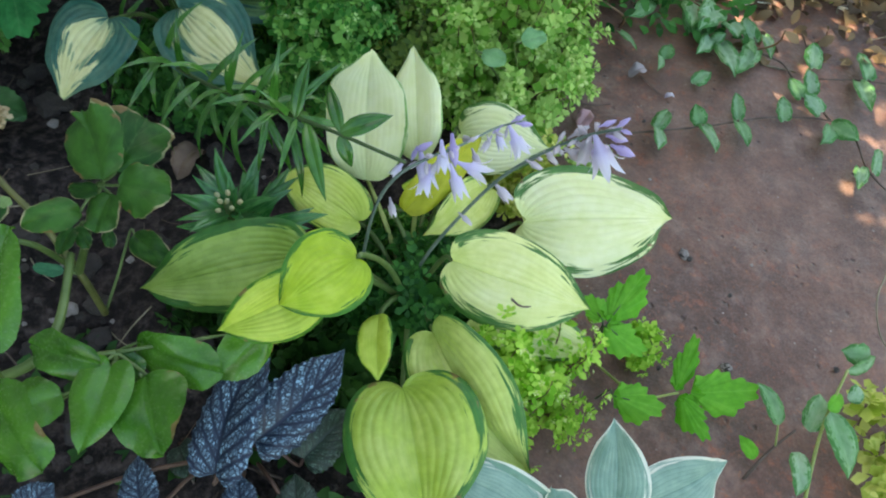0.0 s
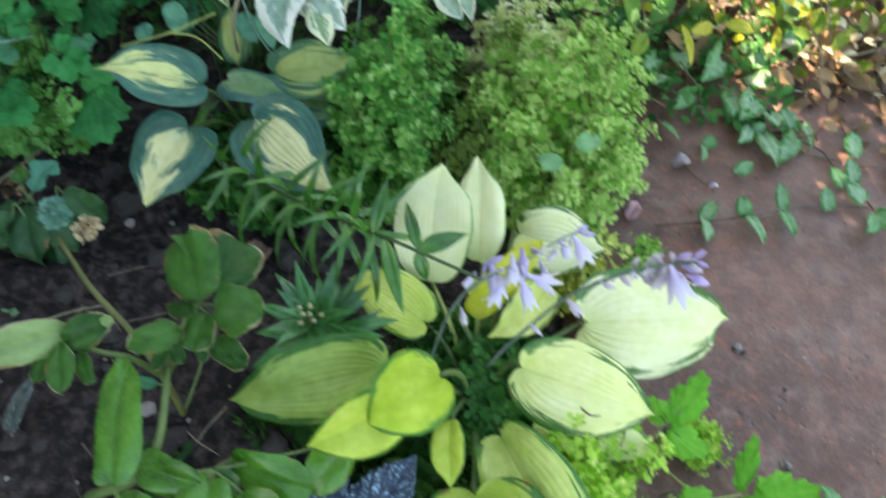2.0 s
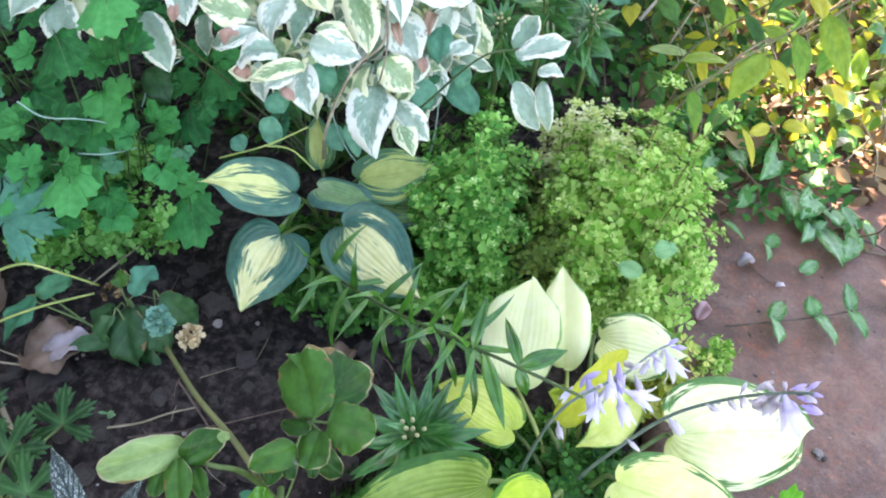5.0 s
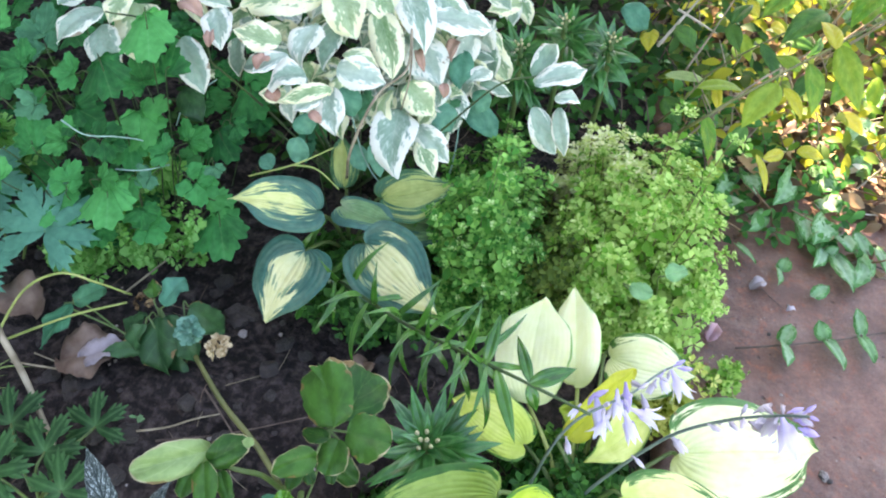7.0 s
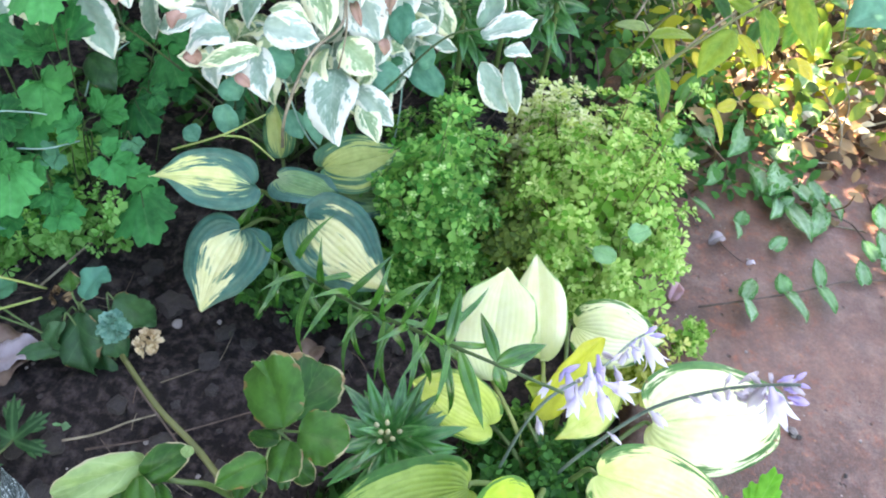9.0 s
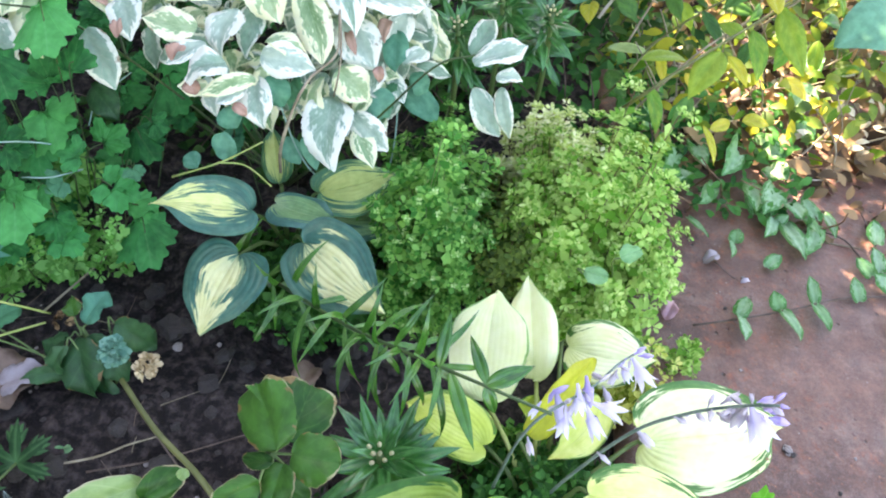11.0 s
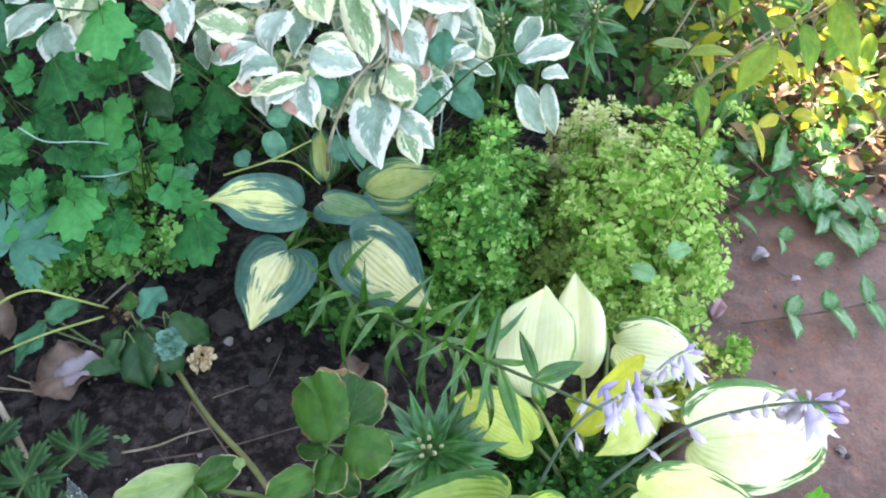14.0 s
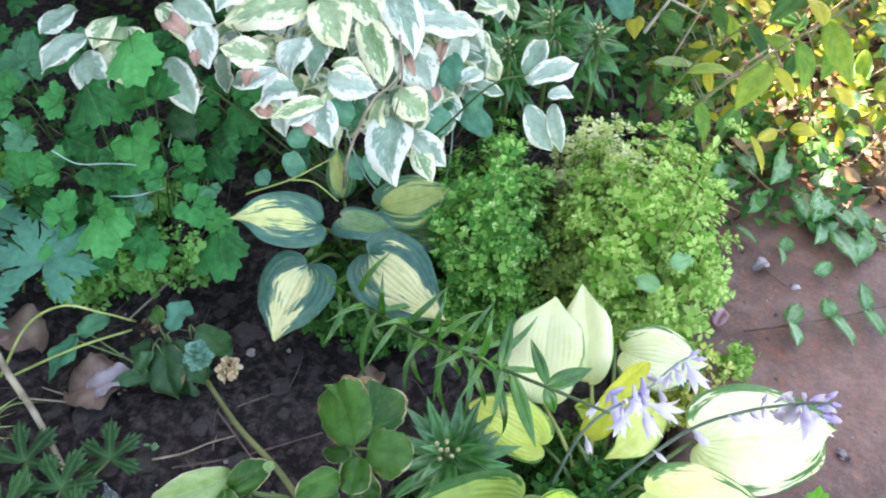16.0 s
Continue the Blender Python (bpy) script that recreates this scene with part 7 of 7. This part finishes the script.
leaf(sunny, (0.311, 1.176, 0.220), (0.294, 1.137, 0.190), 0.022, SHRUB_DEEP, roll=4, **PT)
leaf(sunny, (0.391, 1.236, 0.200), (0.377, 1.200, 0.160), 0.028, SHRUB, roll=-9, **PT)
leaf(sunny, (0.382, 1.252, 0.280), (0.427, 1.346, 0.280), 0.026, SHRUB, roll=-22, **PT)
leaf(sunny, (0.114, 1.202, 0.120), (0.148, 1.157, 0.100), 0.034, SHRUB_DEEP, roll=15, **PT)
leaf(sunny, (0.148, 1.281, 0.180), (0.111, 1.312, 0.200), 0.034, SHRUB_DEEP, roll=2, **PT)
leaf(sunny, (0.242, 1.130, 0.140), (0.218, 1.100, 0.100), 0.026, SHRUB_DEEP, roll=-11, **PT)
leaf(sunny, (0.286, 1.295, 0.280), (0.339, 1.377, 0.290), 0.030, SHRUB, roll=-24, **PT)
leaf(sunny, (0.078, 1.356, 0.160), (0.079, 1.309, 0.140), 0.034, YELLOWED, roll=13, **PT)
leaf(sunny, (0.133, 1.354, 0.180), (0.146, 1.333, 0.160), 0.022, YELLOWED, roll=0, **PT)
leaf(sunny, (0.280, 1.358, 0.200), (0.319, 1.372, 0.180), 0.035, YELLOWED, roll=-13, **PT)
leaf(sunny, (0.228, 1.161, 0.160), (0.261, 1.151, 0.130), 0.018, YELLOWED, roll=24, **PT)
leaf(sunny, (0.237, 1.402, 0.220), (0.263, 1.386, 0.200), 0.022, YELLOWED, roll=11, **PT)
leaf(sunny, (0.422, 1.249, 0.120), (0.472, 1.239, 0.090), 0.028, YELLOWED, roll=-2, **PT)
leaf(sunny, (0.352, 1.167, 0.080), (0.405, 1.180, 0.070), 0.031, YELLOWED, roll=-15, **PT)
leaf(sunny, (0.287, 1.119, 0.090), (0.332, 1.161, 0.080), 0.022, YELLOWED, roll=22, **PT)
leaf(sunny, (0.195, 1.045, 0.080), (0.217, 1.098, 0.090), 0.026, SHRUB, roll=9, **PT)
leaf(sunny, (0.163, 1.069, 0.100), (0.177, 1.033, 0.080), 0.024, SHRUB, roll=-4, **PT)
leaf(sunny, (0.017, 1.342, 0.200), (0.071, 1.334, 0.170), 0.050, SMOOTH_TEAL, shape="ovate", arch=0.06, fold=0.15, nu=10, nv=16, wave=0.05)
leaf(sunny, (0.492, 1.169, 0.310), (0.390, 1.084, 0.280), 0.078, SMOOTH_TEAL, shape="ovate", arch=0.06, fold=0.15, nu=10, nv=16, wave=0.05)


def sunny_leaves():
    rng = random.Random(41)
    kinds = [blade("leaf", 0.062, 0.026, m, "lance", arch=0.12, fold=0.3, droop=0.2, nu=8, nv=10, wave=0.03, seed=s) for s, m in enumerate((SHRUB, YELLOWED, SHRUB_DEEP, SHRUB))]
    for k in range(230):
        x, y = rng.uniform(0.1, 1.05), rng.uniform(1.28, 2.1)
        # the upper leaves stand out of view and thin the sunlight below
        z = rng.uniform(0.03, 0.3) if k < 150 else rng.uniform(0.3, 1.2)
        p = Vector((x, y, z))
        d = Vector((rng.uniform(-1, 1), rng.uniform(-1, 0.4), rng.uniform(-1, 0.1)))
        part("leaf", kinds[k % 4], sunny, set_between(p, p + d, rng.uniform(-40, 40)) @ Matrix.Scale(rng.uniform(0.6, 1.25), 4))


sunny_leaves()


def added_crown():
    """Upper leaves of the shrub, added out of view to dapple the sunlight."""
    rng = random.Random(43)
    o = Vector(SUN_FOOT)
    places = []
    # holes cut along the sun's direction so lit spots reach the ground
    sun_gaps = [(Vector((0.37, 1.20, 0.05)), 0.11), (Vector((0.28, 1.36, 0.1)), 0.09), (Vector((0.48, 1.36, 0.08)), 0.10), (Vector((0.2, 1.3, 0.15)), 0.06)]
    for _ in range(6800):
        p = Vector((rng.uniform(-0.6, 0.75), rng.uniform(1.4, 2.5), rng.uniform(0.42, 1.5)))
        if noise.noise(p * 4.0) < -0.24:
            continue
        if any((p - q).cross(TO_SUN).length < r for q, r in sun_gaps):
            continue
        d = Vector((rng.uniform(-1, 1), rng.uniform(-1, 1), rng.uniform(-1, 0.3)))
        places.append((p - o, d, (rng.uniform(-1, 1), -0.4, 0.9), rng.uniform(0.04, 0.075)))
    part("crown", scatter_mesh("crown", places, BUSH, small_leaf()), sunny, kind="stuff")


added_crown()


def brush(name, label, box, count, mat, size, seed, stems=40, twig=DARK_TWIG):
    """A thicket of leaves filling a box, on thin stems."""
    rng = random.Random(seed)
    x0, x1, y0, y1, z1 = box
    o = Vector(((x0 + x1) / 2, (y0 + y1) / 2, 0))
    plant = thing(name, o, label, "shrub")
    places = []
    for _ in range(count):
        p = Vector((rng.uniform(x0, x1), rng.uniform(y0, y1), 0)) - o
        lump = 0.65 + 0.5 * noise.noise(Vector((p.x * 5, p.y * 5, seed)))
        p.z = z1 * lump * rng.uniform(0.05, 1)
        d = Vector((rng.uniform(-1, 1), rng.uniform(-1, 0.6), rng.uniform(-0.8, 0.5)))
        places.append((p, d, (rng.uniform(-0.5, 0.5), -0.4, 0.9), size * rng.uniform(0.6, 1.3)))
    part("foliage", scatter_mesh("foliage", places, mat, small_leaf()), plant, kind="stuff")
    sv, sf = [], []
    for _ in range(stems):
        a = Vector((rng.uniform(x0, x1), rng.uniform(y0, y1), 0)) - o
        b = a + Vector((rng.uniform(-0.1, 0.1), rng.uniform(-0.1, 0.1), z1 * rng.uniform(0.5, 1)))
        v, f = tube_parts(smooth_line([a, (a + b) / 2 + Vector((0.02, 0, 0)), b], 3), 0.002, 0.001, 4)
        n = len(sv)
        sv += v
        sf += [tuple(i + n for i in face) for face in f]
    part("stalk", mesh_of("stalk", sv, sf, twig), plant, kind="stuff")


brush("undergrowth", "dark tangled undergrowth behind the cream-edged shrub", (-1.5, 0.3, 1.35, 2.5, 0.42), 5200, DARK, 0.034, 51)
brush("undergrowth", "sunlit tangle of small yellow-green leaves and twigs", (0.12, 1.3, 1.15, 2.2, 0.2), 1100, BUSH, 0.036, 52, 90, TWIG)
brush("undergrowth", "shaded green undergrowth under the sunlit shrub", (0.1, 1.2, 1.22, 2.1, 0.16), 900, OLIVE_FILL, 0.036, 59, 40, TWIG)
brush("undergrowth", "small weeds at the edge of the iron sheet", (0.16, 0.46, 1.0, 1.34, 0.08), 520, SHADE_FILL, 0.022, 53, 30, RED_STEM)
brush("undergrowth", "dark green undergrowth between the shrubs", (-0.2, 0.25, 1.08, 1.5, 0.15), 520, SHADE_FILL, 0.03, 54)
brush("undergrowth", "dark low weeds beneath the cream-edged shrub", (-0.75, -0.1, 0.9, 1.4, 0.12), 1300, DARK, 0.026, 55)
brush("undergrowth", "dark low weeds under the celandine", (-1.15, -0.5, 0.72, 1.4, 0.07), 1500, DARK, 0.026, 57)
# dark patch added for the deep shade beneath the begonias
brush("undergrowth", "dark filler leaves standing in for shade under begonia", (-0.33, 0.03, 0.1, 0.36, 0.05), 900, DARK, 0.022, 58)
brush("leaf_litter", "sunlit brown dry leaf litter under the shrub", (0.2, 1.2, 1.12, 1.9, 0.035), 1300, LITTER, 0.05, 56, 60, TWIG)
# pale pieces added as bright sun spots on the litter
brush("leaf_litter", "pale dry litter added to show as bright sun spots", (0.26, 0.8, 1.16, 1.6, 0.07), 170, PALE_LITTER, 0.024, 60, 14, PALE_TWIG)
brush("leaf_litter", "thin dry leaves and straws scattered on the iron sheet", (0.46, 0.9, 0.98, 1.28, 0.014), 150, LITTER, 0.026, 61, 9, TWIG)
for spot, up in (((-0.139, 1.082, 0.240), (0, -0.5, 1)), ((-0.001, 1.150, 0.240), (0.2, -0.5, 1)), ((-0.079, 1.146, 0.260), (-0.2, -0.4, 1))):
    lily_rosette(spot, up, 0.2, "lily shoot with narrow green leaves among the shrubs")

# ---- litter on the soil and on the sheet ----
def crumpled(name, at, length, width, mat, turn, label, category="leaf", tilt=10, curl=0.25):
    me = blade(name, length, width, mat, "ovate", arch=curl, fold=0.7, wave=0.14, nu=16, nv=24, seed=abs(int(turn)), teeth=7)
    return lone(name, me, Matrix.Translation(at) @ Matrix.Rotation(radians(turn), 4, "Z") @ Matrix.Rotation(radians(tilt), 4, "X"), label, category)


crumpled("dead_leaf", (-0.585, 0.502, 0.052), 0.06, 0.042, DRY_GREY, -60, "dead leaf showing its pale grey underside on soil", tilt=6, curl=0.12)
crumpled("dead_leaf", (-0.616, 0.502, 0.040), 0.085, 0.07, DRY, -70, "curled brown dead leaf on the soil", tilt=3, curl=0.1)
crumpled("dead_leaf", (-0.687, 0.556, 0.040), 0.07, 0.06, DRY, 60, "curled brown dead leaf on the soil", tilt=4)
crumpled("fallen_petal", (0.209, 0.778, 0.006), 0.036, 0.022, BLUSH, -25, "fallen pink petal on the iron sheet", "petal", 4, 0.1)
crumpled("dry_leaf", (0.279, 0.899, 0.005), 0.03, 0.02, DRY_GREY, 300, "small curled dry leaf on the iron sheet", tilt=8)
crumpled("dry_leaf", (0.331, 0.869, 0.005), 0.014, 0.009, WILTED, 280, "small pale dry petal on the iron sheet", "petal", 6)
crumpled("dead_leaf", (-0.247, 0.605, 0.030), 0.05, 0.035, DRY, 170, "brown dead leaf on the shaded soil", tilt=4)
crumpled("dead_leaf", (0.425, 1.233, 0.020), 0.05, 0.04, DRY, 30, "brown dead leaf in the sun", tilt=20)
crumpled("dead_leaf", (0.387, 1.278, 0.030), 0.06, 0.04, DRY, 130, "brown dead leaf in the sun", tilt=30)


crumpled("fallen_petal", (-0.196, 0.684, 0.060), 0.022, 0.014, PLUM, 60, "dark purple petal fallen among the weeds", "petal", 10, 0.2)


def twig(points, r, mat, label, name="twig"):
    o = Vector(points[0])
    return lone(name, tube(name, points, r, r * 0.6, mat, 6, origin=o), Matrix.Translation(o), label, "twig", "twigs on the soil")


twig([(-0.751, 0.621, 0.240), (-0.709, 0.544, 0.170), (-0.662, 0.491, 0.120), (-0.613, 0.452, 0.090), (-0.583, 0.423, 0.060), (-0.557, 0.397, 0.035)], 0.0048, TWIG, "thick bent grey-brown twig leaning on the soil")
twig([(-0.504, 0.427, 0.042), (-0.445, 0.445, 0.050), (-0.418, 0.466, 0.046), (-0.393, 0.483, 0.040)], 0.0015, TWIG, "thin pale dry straw on the soil")
twig([(-0.451, 0.432, 0.040), (-0.375, 0.458, 0.044), (-0.292, 0.504, 0.040)], 0.0013, DARK_TWIG, "thin dark twig on the soil")
twig([(-0.466, 0.541, 0.040), (-0.414, 0.498, 0.050), (-0.357, 0.450, 0.050)], 0.0016, DARK_TWIG, "dark twig lying beside a green stem")
twig([(-0.592, 0.617, 0.045), (-0.554, 0.709, 0.050), (-0.541, 0.721, 0.060)], 0.0016, TWIG, "dry twig on the soil")
twig([(-0.672, 0.487, 0.040), (-0.590, 0.492, 0.045), (-0.649, 0.503, 0.045)], 0.0014, TWIG, "dry twig on the soil")
twig([(0.193, 0.827, 0.003), (0.229, 0.828, 0.004), (0.253, 0.836, 0.004)], 0.0012, DARK_TWIG, "short dark twig on the iron sheet")
twig([(0.298, 0.906, 0.003), (0.318, 0.881, 0.004), (0.335, 0.868, 0.004)], 0.0008, DARK_TWIG, "short thin twig on the iron sheet")
twig([(0.611, 0.639, 0.008), (0.573, 0.579, 0.020), (0.565, 0.529, 0.020), (0.585, 0.514, 0.006)], 0.0012, TWIG, "bent dry grass stalk on the iron sheet")
twig([(0.091, 1.298, 0.160), (0.120, 1.316, 0.210), (0.153, 1.344, 0.260)], 0.0032, PALE_TWIG, "bare bleached dry twig among the shrubs")
twig([(0.113, 1.347, 0.210), (0.151, 1.334, 0.200), (0.192, 1.340, 0.180)], 0.0024, PALE_TWIG, "bare bleached dry twig among the shrubs")
twig([(0.148, 1.278, 0.130), (0.179, 1.328, 0.180), (0.205, 1.358, 0.250)], 0.0022, TWIG, "bare bleached dry twig among the shrubs")
twig([(0.443, 1.139, 0.010), (0.480, 1.141, 0.012), (0.524, 1.148, 0.010)], 0.0018, PALE_TWIG, "long dry straw on the iron sheet")
twig([(0.449, 1.117, 0.010), (0.485, 1.120, 0.012), (0.525, 1.131, 0.010)], 0.0018, PALE_TWIG, "long dry straw on the iron sheet")


def grass_tuft():
    """A few thin grass blades at the foot of the thick twig."""
    foot = Vector((-0.683, 0.444, 0.040))
    plant = thing("grass_tuft", foot, "small tuft of thin pale green grass on the soil", "grass")
    rng = random.Random(77)
    for k in range(14):
        d = Vector((rng.uniform(-1, 1), rng.uniform(-0.6, 0.8), rng.uniform(0.3, 1.0)))
        me = blade("blade", rng.uniform(0.05, 0.09), 0.0035, PALE_GRASS, "lance", arch=0.2, fold=0.4, droop=0.5, nu=4, nv=10, seed=k)
        part("blade", me, plant, set_between(foot + Vector((rng.uniform(-0.01, 0.01), rng.uniform(-0.01, 0.01), 0)), foot + d, rng.uniform(-30, 30)))


grass_tuft()


def straws():
    """Short dry straws and root ends lying on the soil."""
    rng = random.Random(71)
    for k in range(60):
        x, y = rng.uniform(-0.72, -0.05), rng.uniform(0.25, 0.85)
        th, long = rng.uniform(0, 6.28), rng.uniform(0.015, 0.06)
        pts = []
        for i in range(3):
            px = x + math.cos(th) * long * (i - 1) / 2 + rng.uniform(-0.003, 0.003)
            py = y + math.sin(th) * long * (i - 1) / 2 + rng.uniform(-0.003, 0.003)
            pts.append((px, py, soil_height(px, py) + 0.0015))
        o = Vector(pts[0])
        lone("straw", tube("straw", pts, rng.uniform(0.0004, 0.0009), 0.0004, (TWIG, DARK_TWIG, DRY)[k % 3], 3, 4, origin=o), Matrix.Translation(o), "short dry straw lying on the soil", "straw", "straws on the soil")


straws()


def clods():
    """Crumbs and clods of earth, and pebbles, strewn over the bed."""
    rng = random.Random(61)
    shapes = []
    for s in range(6):
        bm = bmesh.new()
        bmesh.ops.create_icosphere(bm, subdivisions=3, radius=1.0)
        for v in bm.verts:
            v.co *= 1 + 0.45 * noise.noise(v.co * 1.3 + Vector((s * 5, 0, 0))) + 0.16 * noise.noise(v.co * 4.5 + Vector((0, s * 5, 0)))
            v.co.z *= 0.7
        me = bpy.data.meshes.new("clod")
        bm.to_mesh(me)
        bm.free()
        me.materials.append(CLOD)
        shapes.append(me)
    for k in range(290):
        x, y = rng.uniform(-0.75, 0.1), rng.uniform(0.22, 0.9)
        r = 0.003 + 0.014 * rng.random() ** 4
        lone("soil_clod", shapes[k % 6], Matrix.Translation((x, y, soil_height(x, y) + r * 0.2)) @ Matrix.Rotation(rng.uniform(0, 6), 4, "Z") @ Matrix.Scale(r, 4), "small crumb of dark earth", "clod", "crumbs of earth on the bed")
    for p, r in (((-0.565, 0.492, 0.030), 0.026), ((-0.584, 0.476, 0.030), 0.017), ((-0.510, 0.491, 0.030), 0.015), ((-0.433, 0.635, 0.030), 0.02), ((-0.621, 0.489, 0.030), 0.014), ((-0.360, 0.602, 0.030), 0.013), ((0.345, 0.602, 0.003), 0.005), ((0.353, 0.597, 0.003), 0.004), ((0.388, 0.459, 0.003), 0.0055), ((0.311, 0.444, 0.003), 0.003), ((0.400, 0.555, 0.003), 0.003), ((0.301, 0.816, 0.003), 0.003), ((0.516, 0.481, 0.003), 0.004)):
        lone("soil_clod", shapes[int(r * 1000) % 6], Matrix.Translation(p) @ Matrix.Rotation(r * 300, 4, "Z") @ Matrix.Diagonal((r, r * 0.8, r * 0.55, 1)), "large lump of grey-brown earth", "clod", "crumbs of earth on the bed")
    stones = []
    for me in shapes:
        st = me.copy()
        st.materials[0] = PEBBLE
        stones.append(st)
    for n, (p, r) in enumerate((((-0.417, 0.602, 0.035), 0.0055), ((0.347, 0.603, 0.002), 0.0065), ((0.388, 0.460, 0.002), 0.0055), ((-0.461, 0.497, 0.030), 0.004), ((-0.267, 0.446, 0.030), 0.004), ((-0.303, 0.379, 0.030), 0.008),
                              ((0.338, 0.881, 0.002), 0.003), ((0.307, 0.713, 0.002), 0.0022), ((0.432, 0.605, 0.002), 0.002), ((-0.371, 0.617, 0.030), 0.003))):
        lone("pebble", stones[n % 6], Matrix.Translation(p) @ Matrix.Rotation(n * 1.3, 4, "Z") @ Matrix.Scale(r, 4), "small pale pebble lying loose on the ground", "pebble", "pebbles")
    for k in range(46):
        x, y = rng.uniform(-0.72, 0.05), rng.uniform(0.25, 0.88)
        r = rng.uniform(0.0012, 0.003)
        lone("pebble", stones[k % 6], Matrix.Translation((x, y, soil_height(x, y) + r * 0.3)) @ Matrix.Rotation(rng.uniform(0, 6), 4, "Z") @ Matrix.Scale(r, 4), "tiny pale pebble lying on the dark soil", "pebble", "pebbles")


clods()
